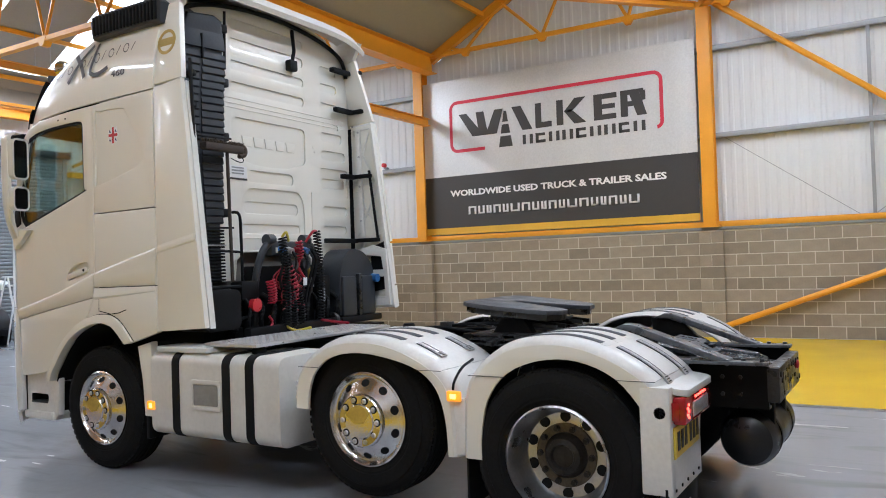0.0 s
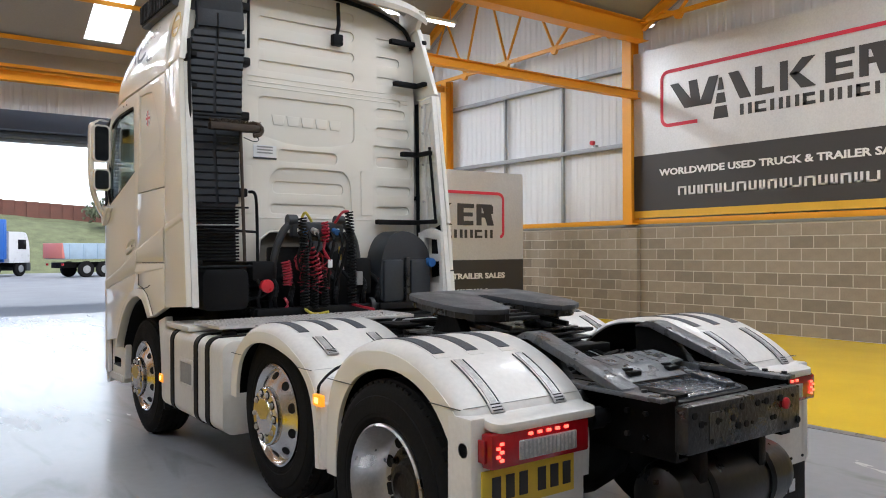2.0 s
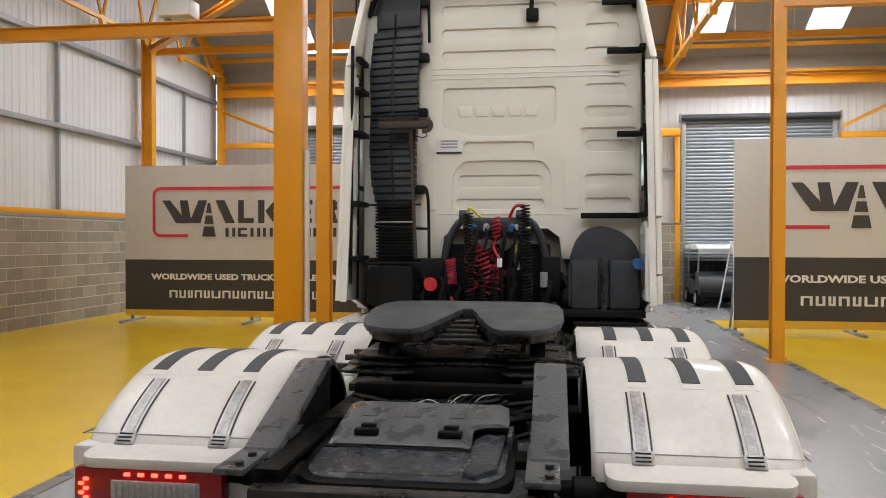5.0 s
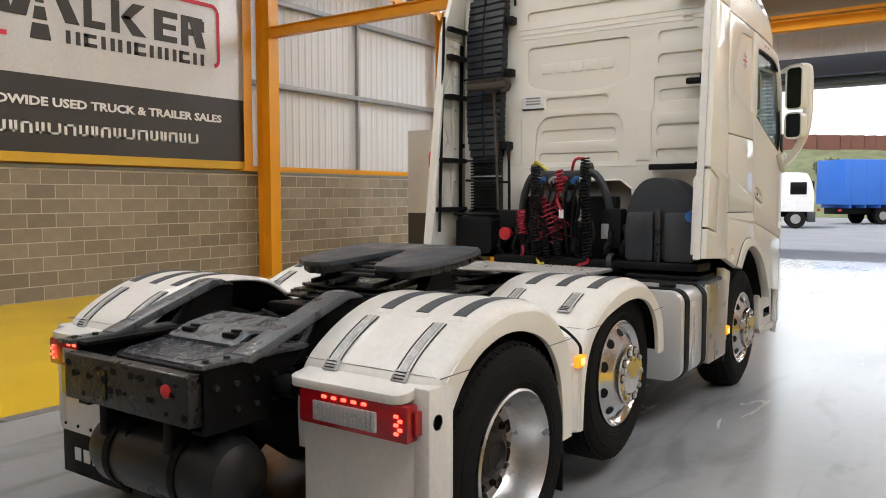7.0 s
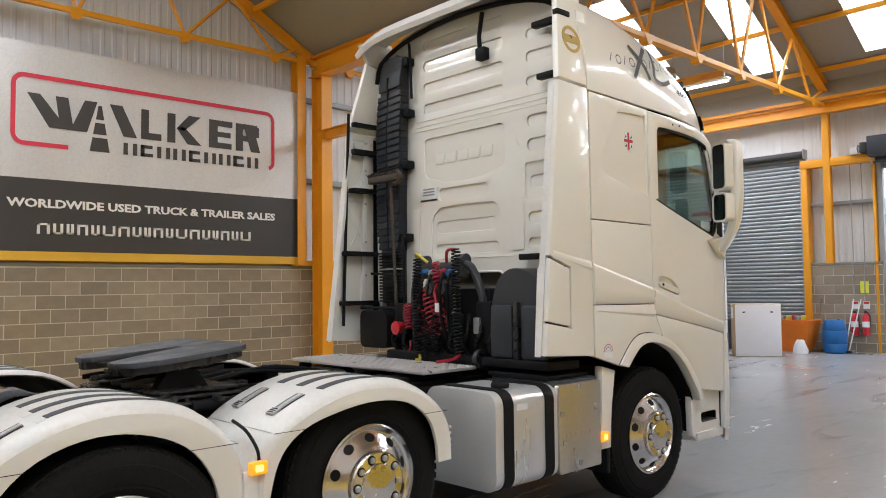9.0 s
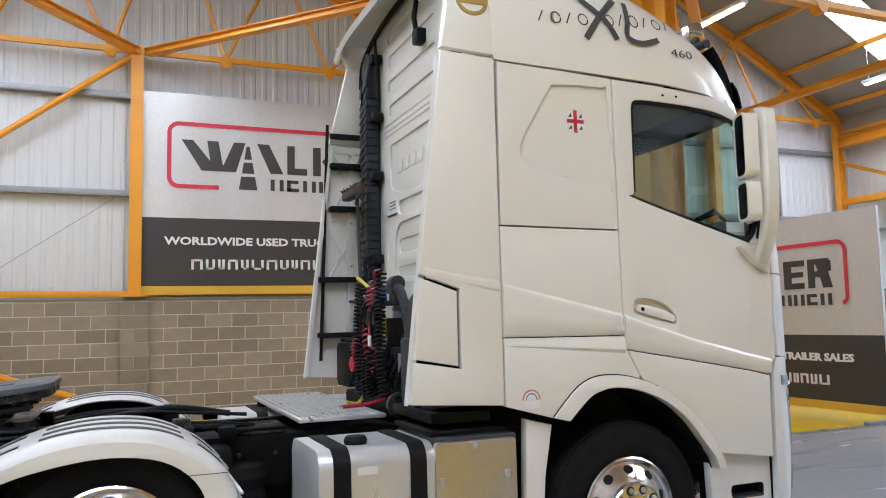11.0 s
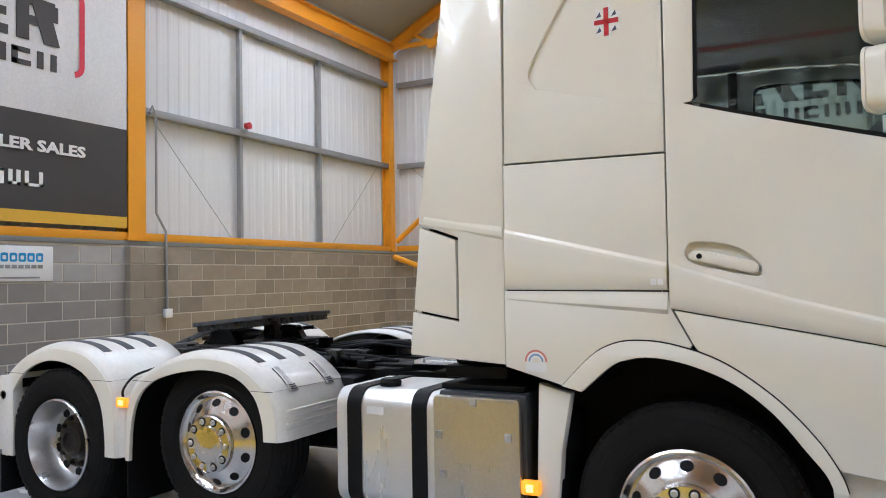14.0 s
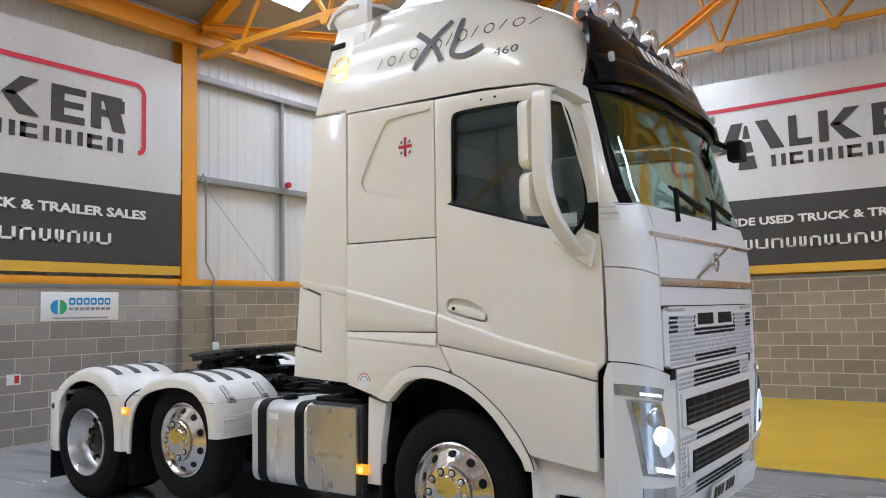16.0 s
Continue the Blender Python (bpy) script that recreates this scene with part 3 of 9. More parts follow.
def make_wall(name, axis, face, out, u0, u1, near, label, piers, gable=True, paint=None):
    wall = thing(name, label, "wall")
    tagged(wall, kind="structure")

    def span(a, b, z0, z1, d0, d1):
        if axis == "y":
            x0, x1 = sorted((face - out * d0, face - out * d1))
            return (x0, a, z0), (x1, b, z1)
        y0, y1 = sorted((face - out * d0, face - out * d1))
        return (a, y0, z0), (b, y1, z1)

    part("masonry_core", box(*span(u0 - 0.2, u1 + 0.2, -0.3, TOP, 0.0, 0.22)), M_MORTAR, wall)
    part("capping", box(*span(u0, u1, TOP, TOP + 0.06, -0.02, 0.2), 0.004), M_CAPCOURSE, wall, "grey metal capping")
    part("rail", box(*span(u0, u1, TOP + 0.062, TOP + 0.17, 0.03, 0.14), 0.004), M_ORANGE, wall, "orange painted sill rail")
    top = roof_z if gable else (lambda u: EAVE + 0.1)
    brk = [u0] + ([VALLEY, RIDGE1, RIDGE2] if gable else []) + [u1]
    part("cladding", corrugated(axis, face - out * 0.26, u0 - 0.2, u1 + 0.2, TOP, top, out), M_CLAD, wall, "white ribbed metal cladding", smooth=False)
    for z in (3.88, 5.58):
        part("girt", box(*span(u0, u1, z - 0.05, z + 0.05, 0.1, 0.235), 0.004), M_GALV, wall, "galvanised horizontal rail")
    block_wall(wall, axis, face, out, u0, u1, *near, paint=paint)
    for c in piers:
        pier(wall, axis, face, out, c)
    return wall, span


wall_right, span_r = make_wall("wall_right", "y", WX1, -1, WY0, WY1, (-7.6, 5.5), "brown concrete block wall with white ribbed cladding above", (-2.45, 4.08))
wall_left, span_l = make_wall("wall_left", "y", WX0, 1, WY0, WY1, (-7.6, 5.5), "brown concrete block wall with white ribbed cladding above", (-2.45,))
wall_rear, span_b = make_wall("wall_rear", "x", WY0, 1, WX0, WX1, (-9.0, 3.6), "concrete block wall, partly painted, with cladding above", (-2.52,), gable=False,
                              paint=lambda c, row: M_BLOCK if c < -2.6 else M_BLOCKL if row > 6 else M_BLOCKP)
# upright sheeting rails between the columns
for c, top in ((-5.2, 5.6), (0.9, 5.6), (6.3, 5.6), (8.4, 5.6), (12.4, 5.6)):
    part("upright", box(*span_r(c - 0.03, c + 0.03, TOP + 0.16, top, 0.12, 0.2)), M_GALV, wall_right)
for c, top in ((-5.1, 5.6), (6.9, 5.6), (12.2, 5.6)):
    part("upright", box(*span_l(c - 0.03, c + 0.03, TOP + 0.16, top, 0.12, 0.2)), M_GALV, wall_left)
for c, top in ((-4.62, 5.6), (-6.68, 5.6)):
    part("upright", box(*span_b(c - 0.03, c + 0.03, TOP + 0.16, top, 0.12, 0.2)), M_GALV, wall_rear)

# front wall with three vehicle doorways
DOORS = ((-7.3, -3.36, 4.75), (-1.62, 2.02, 4.42), (3.92, 7.75, 4.85))
wall_front = tagged(thing("wall_front", "white clad front wall with concrete block piers and doorways", "wall"), kind="structure")
edges = [WX0 - 0.2] + [v for d in DOORS for v in d[:2]] + [WX1 + 0.2]
for a, b in zip(edges[::2], edges[1::2]):
    part("masonry_core", box((a, WY1, -0.3), (b, WY1 + 0.22, TOP)), M_MORTAR, wall_front)
    part("capping", box((a, WY1 - 0.02, TOP), (b, WY1 + 0.2, TOP + 0.06), 0.004), M_CAPCOURSE, wall_front, "grey metal capping")
    part("cladding", corrugated("x", WY1 + 0.26, a, b, TOP, lambda u: EAVE + 0.1, -1), M_CLAD, wall_front, "white ribbed metal cladding", smooth=False)
    block_wall(wall_front, "x", WY1, -1, a, b, -3.4, -1.5)
    part("girt", box((a, WY1 + 0.1, 3.5), (b, WY1 + 0.235, 3.58), 0.004), M_GALV, wall_front, "galvanised horizontal rail")
for a, b, h in DOORS:
    part("cladding", corrugated("x", WY1 + 0.26, a, b, h, lambda u: EAVE + 0.1, -1), M_CLAD, wall_front, "white ribbed metal cladding", smooth=False)
part("post", box((-3.34, WY1 - 0.1, 0), (-3.2, WY1 + 0.2, 4.55), 0.006), M_ORANGE, wall_front, "orange steel door post")
part("post", box((-1.76, WY1 - 0.02, 0), (-1.7, WY1 + 0.2, 4.55), 0.006), M_ORANGE, wall_front, "orange steel door post")
part("post", box((2.1, WY1 - 0.02, 0), (2.16, WY1 + 0.2, 4.55), 0.006), M_ORANGE, wall_front, "orange steel door post")
part("post", box((3.7, WY1 - 0.02, 0), (3.83, WY1 + 0.2, 4.55), 0.006), M_ORANGE, wall_front, "orange steel door post")
part("lintel", box((-3.34, WY1 - 0.12, 4.42), (-1.66, WY1 + 0.1, 4.62), 0.006), M_ORANGE, wall_front, "orange steel lintel")
part("lintel", box((2.05, WY1 - 0.12, 4.42), (3.82, WY1 + 0.1, 4.62), 0.006), M_ORANGE, wall_front, "orange steel lintel")
part("lintel", box((7.85, WY1 - 0.12, 4.3), (WX1, WY1 + 0.1, 4.45), 0.006), M_ORANGE, wall_front, "orange steel lintel")
part("lintel", box((WX0, WY1 - 0.12, 4.25), (-7.4, WY1 + 0.1, 4.4), 0.006), M_ORANGE, wall_front, "orange steel lintel")
part("post", beam((-2.72, WY1 - 0.06, 2.1), (-2.72, WY1 - 0.06, 5.8), 0.16, 0.14, up=(0, 1, 0)), M_ORANGE, wall_front, "orange steel stanchion", smooth=False)
part("post", beam((2.95, WY1 - 0.06, 2.1), (2.95, WY1 - 0.06, 5.8), 0.16, 0.14, up=(0, 1, 0)), M_ORANGE, wall_front, "orange steel stanchion", smooth=False)
part("eave_beam", beam((WX0, WY1 - 0.15, 5.82), (WX1, WY1 - 0.15, 5.82), 0.25, 0.26), M_ORANGE, wall_front, "orange steel eave beam", smooth=False)
part("eave_beam", box((WX0, WY1 - 0.05, 6.05), (WX1, WY1 + 0.2, 6.13)), M_ORANGE, wall_front, "orange steel eave angle", smooth=False)
part("eave_closer", box((WX0 - 0.2, WY1 - 0.03, 6.135), (WX1 + 0.2, WY1 + 0.3, 6.6)), M_ROOF, wall_front)
part("eave_closer", box((WX0 - 0.2, WY0 - 0.3, 6.3), (WX1 + 0.2, WY0 - 0.09, 6.6)), M_ROOF, wall_rear)
for s, a, b in ((1, 8.6, 7.9), (-1, -8.3, -7.2)):
    part("knee_brace", angle_bar((a + 0.9 * s, WY1 - 0.1, 5.4), (b, WY1 - 0.1, 4.6), 0.07), M_ORANGE, wall_front, smooth=False)


def roller_door(name, x0, x1, foot, top, label):
    """A slatted steel shutter with its guides and its roll casing."""
    d = tagged(thing(name, label, "roller door"), kind="structure")
    t = B()
    z = foot
    while z < top - 0.02:
        h = min(0.095, top - z)
        vs = []
        for zz, yy in ((0, 0.0), (0.15, -0.012), (0.5, -0.018), (0.85, -0.012), (1.0, 0.0)):
            vs.append((t.verts.new((x0, WY1 + 0.1 + yy, z + h * zz * 0.93)), t.verts.new((x1, WY1 + 0.1 + yy, z + h * zz * 0.93))))
        for (a, b), (c, e) in zip(vs, vs[1:]):
            t.faces.new((a, b, e, c))
        z += h
    if z > foot:
        part("slats", t, M_SHUT, d)
        part("backing", box((x0, WY1 + 0.12, foot), (x1, WY1 + 0.13, top)), M_SHUTBOX, d)
    for x in (x0, x1):
        part("guide", box((x - 0.06, WY1 + 0.03, 0), (x + 0.06, WY1 + 0.16, top), 0.006), M_GALV, d, "galvanised guide channel")
    part("roll_casing", lathe([(0.0, x0 - 0.08), (0.085, x0 - 0.08), (0.085, x1 + 0.08), (0.0, x1 + 0.08)], "x", (0, WY1 - 0.02, top + 0.05), 20), M_SHUTBOX, d, "dark roll of shutter above the opening")
    if foot > 1:
        part("casing_box", box((x0 - 0.1, WY1 - 0.42, top + 0.08), (x1 + 0.1, WY1 - 0.01, top + 0.54), 0.01), M_SHUTNAVY, d, "dark blue shutter casing")
    for x in (x0 - 0.1, x1 + 0.1):
        part("end_plate", box((x - 0.015, WY1 - 0.13, top - 0.06), (x + 0.015, WY1 + 0.12, top + 0.16), 0.005), M_GALV, d)
    return d


roller_door("door_1", DOORS[0][0], DOORS[0][1], 0.0, DOORS[0][2], "closed grey galvanised roller shutter door")
roller_door("door_2", DOORS[1][0], DOORS[1][1], 4.25, DOORS[1][2], "open roller shutter door rolled up above the doorway")
roller_door("door_3", DOORS[2][0], DOORS[2][1], 0.0, DOORS[2][2], "closed grey galvanised roller shutter door")
M_HAZ = material("hazard_post", (0.6, 0.2, 0.02), 0.5, var=0.1, scale=6)
for x in (-1.58, 1.98):
    g = tagged(thing("door_guard", "black and orange banded door guard post", "guard post"), kind="structure")
    part("post", box((x - 0.06, WY1 + 0.3, 0), (x + 0.06, WY1 + 0.4, 1.2), 0.006), M_HAZ, g)
    for q in range(4):
        part("band", box((x - 0.062, WY1 + 0.297, 0.15 + q * 0.28), (x + 0.062, WY1 + 0.403, 0.28 + q * 0.28)), M_INK, g)

# roof lining, with openings for the skylights
ceil = B()
SKY0, SKY1 = 10.3, 13.55
ends = [WX0 - 0.5] + [v for s in SKYLIGHTS for v in (s - 0.43, s + 0.43)] + [WX1 + 0.5]


def roof_quad(x0, x1, y0, y1, dz=0.0, bm=ceil):
    for z in (dz, dz + 0.06):
        bm.faces.new([bm.verts.new((x, y, roof_z(min(max(y, WY0), WY1)) + z + 0.12)) for x, y in ((x0, y0), (x1, y0), (x1, y1), (x0, y1))])


for y0, y1, cuts in ((WY0, RIDGE1, (-6.8, -3.6)), (RIDGE1, VALLEY, None), (VALLEY, RIDGE2, None), (RIDGE2, WY1, (SKY0, SKY1))):
    if cuts is None:
        roof_quad(ends[0], ends[-1], y0, y1)
        continue
    roof_quad(ends[0], ends[-1], y0, cuts[0])
    roof_quad(ends[0], ends[-1], cuts[1], y1)
    for a, b in zip(ends[::2], ends[1::2]):
        roof_quad(a, b, *cuts)
tagged(finish("ceiling", ceil, M_ROOF, smooth=False), "beige lined pitched roof underside in two spans", "ceiling", kind="structure")
for s in SKYLIGHTS:
    for y0, y1 in ((SKY0, SKY1), (-6.8, -3.6)):
        t = B()
        roof_quad(s - 0.43, s + 0.43, y0, y1, 0.02, t)
        tagged(finish("skylight", t, M_SKYPANEL, smooth=False), "bright translucent skylight sheet in the roof", "skylight", "skylights", "structure")
# purlins
for q in range(1, 16):
    for y in (WY0 + q * 1.42, ):
        if y < WY1 - 0.3 and abs(y - VALLEY) > 0.5:
            tagged(finish("purlin", box((WX0, y - 0.035, roof_z(y) + 0.0), (WX1, y + 0.035, roof_z(y) + 0.1)), M_ORANGE, smooth=False),
                   "orange steel roof purlin", "purlin", "purlins", "structure")

# steel frame


def column(x, y, z0, z1, w=0.2, d=0.26, up=(0, 1, 0), label="orange painted steel column"):
    t = beam((x, y, z0), (x, y, z1), w, d, up=up, flange=0.016)
    if z0 < 3:
        box((x - w / 2 - 0.05, y - d / 2 - 0.05, z0), (x + w / 2 + 0.05, y + d / 2 + 0.05, z0 + 0.03), 0, t)
    return tagged(finish("column", t, M_ORANGE, smooth=False), label, "column", "steel columns", "structure")


for y in (-2.45, 4.08, 10.72):
    column(WX1 - 0.02, y, TOP + 0.06, 6.4, 0.24, 0.26, (1, 0, 0))
for y in (-2.45, 10.05):
    column(WX0 + 0.02, y, TOP + 0.06, 6.4, 0.2, 0.26, (1, 0, 0))
column(WX0 + 0.02, 3.36, TOP + 0.06, 6.4, 0.2, 0.26, (1, 0, 0))
column(WX0 + 0.25, 3.78, 0, 6.2, 0.26, 0.36, (1, 0, 0), "orange steel portal column standing on the floor")
for x in (WX0 + 0.05, WX1 - 0.05):
    for y in (WY0 + 0.0, WY1 - 0.15):
        column(x, y - 0.12 if y < 0 else y, TOP + 0.06, 6.3, 0.17, 0.2)
column(-2.5, WY0 - 0.12, TOP + 0.06, 6.2, 0.28, 0.24)
column(4.2, WY0 - 0.12, TOP + 0.06, 6.2, 0.28, 0.24)
# free standing columns under the roof valley
tagged(finish("column", box((-3.57, 3.62, 0), (-3.14, 3.9, 6.15), 0.008), M_ORANGE), "broad orange boxed steel column in the aisle", "column", "steel columns", "structure")
column(-2.845, 3.75, 0, 6.15, 0.19, 0.19, label="slim orange steel column in the aisle")
column(3.465, 3.85, 0, 6.15, 0.16, 0.18, label="slim orange steel column in the aisle")
tagged(finish("downpipe", cyl((-3.09, 3.7, 0), (-3.09, 3.7, 2.95), 0.04, 14), M_TWHITE), "white plastic downpipe beside a column", "pipe", kind="structure")


def bar(name, t, label):
    return tagged(finish(name, t, M_ORANGE, smooth=False), label, "steel beam", "roof steel", "structure")


bar("valley_beam", beam((WX0, VALLEY, 6.22), (WX1, VALLEY, 6.22), 0.3, 0.42), "deep orange steel beam under the roof valley")
bar("tie_beam", beam((WX0 + 0.3, 3.75, 4.78), (-3.5, 3.75, 4.78), 0.16, 0.2), "orange steel tie beam between columns")
bar("tie_beam", beam((3.5, 3.8, 4.86), (WX1, 3.9, 4.9), 0.16, 0.17), "orange steel tie beam between columns")
bar("tie_beam", beam((WX0, 10.4, 6.15), (-3.4, 10.4, 6.15), 0.12, 0.16), "orange steel tie beam")
bar("tie_beam", beam((3.4, 10.7, 6.15), (WX1, 10.7, 6.15), 0.12, 0.16), "orange steel tie beam")
bar("rear_eave_beam", beam((WX0, WY0 + 0.02, 6.2), (WX1, WY0 + 0.02, 6.2), 0.22, 0.3), "orange steel eave beam")
for a, b in (((WX0 + 0.1, -2.45, 6.3), (-2.6, -7.4, 6.3)), ((WX0 + 0.1, -2.3, 6.3), (-2.6, 3.6, 6.3)), ((-2.6, 3.9, 6.1), (WX0 + 0.1, 10.0, 6.1)),
             ((WX1 - 0.1, -2.45, 6.4), (3.6, -7.4, 6.4)), ((WX1 - 0.1, -2.3, 6.4), (3.6, 3.6, 6.4))):
    bar("plan_brace", beam(a, b, 0.16, 0.12), "orange steel plan brace under the roof")
for a, b in (((WX0 - 0.02, -7.58, 2.31), (WX0 - 0.02, -2.5, 6.28)), ((WX0 + 0.12, -7.57, 2.0), (WX0 + 0.12, -2.5, 0.22)),
             ((WX1 + 0.02, -7.5, 2.6), (WX1 + 0.02, -2.62, 6.43)), ((WX1 - 0.12, -7.4, 1.95), (WX1 - 0.12, -2.6, 0.2))):
    bar("wall_brace", tube([a, b], 0.055, 10), "orange tubular wall brace")


def truss(x, z, depth, label):
    """Lattice truss along y in both spans: bottom chord, rafters and web struts."""
    for y0, y1 in ((WY0, VALLEY), (VALLEY, WY1)):
        ym = (y0 + y1) / 2
        bar("truss_chord", box((x - depth / 2, y0, z - 0.045), (x + depth / 2, y1, z + 0.045)), label)
        for a, b in (((x, y0, EAVE - 0.02), (x, ym, roof_z(ym) - 0.02)), ((x, ym, roof_z(ym) - 0.02), (x, y1, EAVE - 0.02))):
            bar("rafter", beam(a, b, depth + 0.06, 0.2, up=(0, 0, 1)), "orange steel rafter")
        n = 6
        st = (y1 - y0) / n
        web = B()
        for q in range(n):
            yn = y0 + (q + 0.5) * st
            for ye in (y0 + q * st, y0 + (q + 1) * st):
                if roof_z(ye) - z > 0.25:
                    angle_bar((x, yn, z), (x, ye, roof_z(ye) - 0.05), 0.05, web)
                else:
                    angle_bar((x, yn, z), (x, (yn + ye) / 2, roof_z((yn + ye) / 2) - 0.05), 0.05, web)
            slab([(yn - 0.16, z + 0.05), (yn + 0.16, z + 0.05), (yn + 0.05, z - 0.13), (yn - 0.05, z - 0.13)], "x", x - depth / 2 - 0.008, x + depth / 2 + 0.008, bm=web)
        bar("truss_web", web, "orange steel truss struts with gussets")


truss(WX0 + 0.05, 6.32, 0.07, "orange steel truss chord along the wall")
truss(WX1 - 0.05, 6.42, 0.07, "orange steel truss chord along the wall")
truss(-2.75, 5.9, 0.14, "orange steel truss chord across the hall")
truss(3.45, 6.05, 0.14, "orange steel truss chord across the hall")


def strip_light(x, y, z, L=1.2, lit=True):
    d = thing("strip_light", "lit white strip light hung from the roof", "ceiling light", group="strip lights")
    part("housing", box((x - L / 2, y - 0.08, z), (x + L / 2, y + 0.08, z + 0.06), 0.01), M_TWHITE, d)
    part("tube", tube([(x - L / 2 + 0.03, y, z - 0.02), (x + L / 2 - 0.03, y, z - 0.02)], 0.03, 10), M_TUBE, d, "glowing tube")
    for s in (-0.4, 0.4):
        part("hanger", tube([(x + s * L, y, z + 0.06), (x + s * L, y, roof_z(y) + 0.1)], 0.006, 6), M_GALV, d)


for y in (12.2, 6.4, -1.9, -5.6):
    for x in (-6.1, -4.75, 5.25, 6.6) if y > 5 else (-6.4, -4.9, 4.9, 6.4):
        strip_light(x, y, 6.5 if y > 5 else 6.9)
        if x in (-6.1, 5.25, -6.4, 4.9):
            area("strip_light_lamp", look((x + 0.7, y, 6.42 if y > 5 else 6.82), (x + 0.7, y + 0.01, 0)), 2.4, 0.2, (100 if x < 0 else 150) if y > 5 else 78 if x < 0 else 138, (1.0, 0.98, 0.95))

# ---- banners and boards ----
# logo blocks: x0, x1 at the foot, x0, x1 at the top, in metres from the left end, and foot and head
def sign(bn, m, W, H, thick, board=False, kc=0.0, shift=0.0):
    """Silver over charcoal sign with an amber foot strip, a red frame line, logo shapes and lettering; m: its lower left corner, x along, y up."""
    k, kv = kc or W / 6.33, H / 3.59

    def flat(name, poly, mat, d, label="", holes=()):
        t = slab([(u * k, v * kv) for u, v in poly], "z", 0, d, [[(u * k, v * kv) for u, v in h] for h in holes])
        t.transform(m)
        return part(name, t, mat, bn, label, smooth=False)

    def plate(name, v0, v1, mat, label):
        n = 24
        rows = []
        for j in range(9):
            v = v0 + (v1 - v0) * j / 8
            rows.append([m @ Vector((W * i / n, v * kv, thick + (0 if board else 0.008 * noise.noise(Vector((i * 0.5, v * 1.6, m.translation.x)))))) for i in range(n + 1)])
        t = grid(rows)
        return part(name, t, mat, bn, label)

    box_t = box((0, 0, -0.01), (W, H, thick - 0.012))
    box_t.transform(m)
    part("backing", box_t, M_BANNERG, bn)
    plate("silver_field", 1.35, 3.59, M_BANNERG, "silver grey field")
    plate("charcoal_field", 0.15, 1.35, M_BANNERD, "charcoal field")
    plate("amber_strip", 0.0, 0.15, M_BANNERY, "amber foot strip")
    e = thick + 0.012
    m = m @ Matrix.Translation((shift, 0, 0))
    # red frame line, open at two corners
    o, w, r = 0.0, 0.075, 0.2
    L, R, T, Bm = 0.72, 5.7, 3.08, 1.88
    outer = [(1.63, Bm)] + [(x, y) for x, y in reversed(arcpts(L + r, Bm + r, r, 180, 270, 6))] + [(x, y) for x, y in reversed(arcpts(L + r, T - r, r, 90, 180, 6))] + \
            [(x, y) for x, y in reversed(arcpts(R - r, T - r, r, 0, 90, 6))] + [(R, 2.05)] + [(x, y) for x, y in reversed(arcpts(R - 0.16, 2.05, 0.16, -80, 0, 4))]
    r2 = r - w
    inner = [(1.63, Bm + w)] + [(x, y) for x, y in reversed(arcpts(L + r, Bm + r, r2, 180, 270, 6))] + [(x, y) for x, y in reversed(arcpts(L + r, T - r, r2, 90, 180, 6))] + \
            [(x, y) for x, y in reversed(arcpts(R - r, T - r, r2, 0, 90, 6))] + [(R - w, 2.05)] + [(x, y) for x, y in reversed(arcpts(R - 0.16, 2.05, 0.085, -80, 0, 4))]
    rows = [[m @ Vector((u * k, v * kv, e)) for u, v in l] for l in (outer, inner)]
    part("frame_line", grid(rows), M_BRED, bn, "thin red frame line", smooth=False)
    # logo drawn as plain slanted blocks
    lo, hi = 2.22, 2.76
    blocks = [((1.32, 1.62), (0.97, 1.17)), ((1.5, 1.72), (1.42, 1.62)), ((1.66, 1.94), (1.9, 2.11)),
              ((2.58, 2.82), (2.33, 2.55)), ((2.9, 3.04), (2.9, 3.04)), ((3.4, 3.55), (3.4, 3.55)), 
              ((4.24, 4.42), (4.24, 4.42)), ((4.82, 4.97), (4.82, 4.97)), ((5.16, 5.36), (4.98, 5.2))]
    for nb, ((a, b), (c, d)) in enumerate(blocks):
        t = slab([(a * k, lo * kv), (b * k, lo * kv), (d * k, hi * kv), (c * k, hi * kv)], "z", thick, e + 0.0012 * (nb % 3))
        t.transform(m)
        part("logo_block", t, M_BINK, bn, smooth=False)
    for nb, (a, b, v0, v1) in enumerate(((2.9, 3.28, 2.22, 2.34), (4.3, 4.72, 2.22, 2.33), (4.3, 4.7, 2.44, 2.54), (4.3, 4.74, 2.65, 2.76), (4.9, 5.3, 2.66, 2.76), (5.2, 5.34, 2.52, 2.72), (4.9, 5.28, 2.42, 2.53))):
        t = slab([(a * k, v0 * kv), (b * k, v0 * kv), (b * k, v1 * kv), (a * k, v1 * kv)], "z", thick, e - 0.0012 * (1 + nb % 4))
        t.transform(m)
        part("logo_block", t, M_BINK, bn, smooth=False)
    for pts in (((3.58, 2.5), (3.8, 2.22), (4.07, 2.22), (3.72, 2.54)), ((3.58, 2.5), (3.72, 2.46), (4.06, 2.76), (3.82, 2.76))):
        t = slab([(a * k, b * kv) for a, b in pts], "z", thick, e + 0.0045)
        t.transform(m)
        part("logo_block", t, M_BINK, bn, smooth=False)
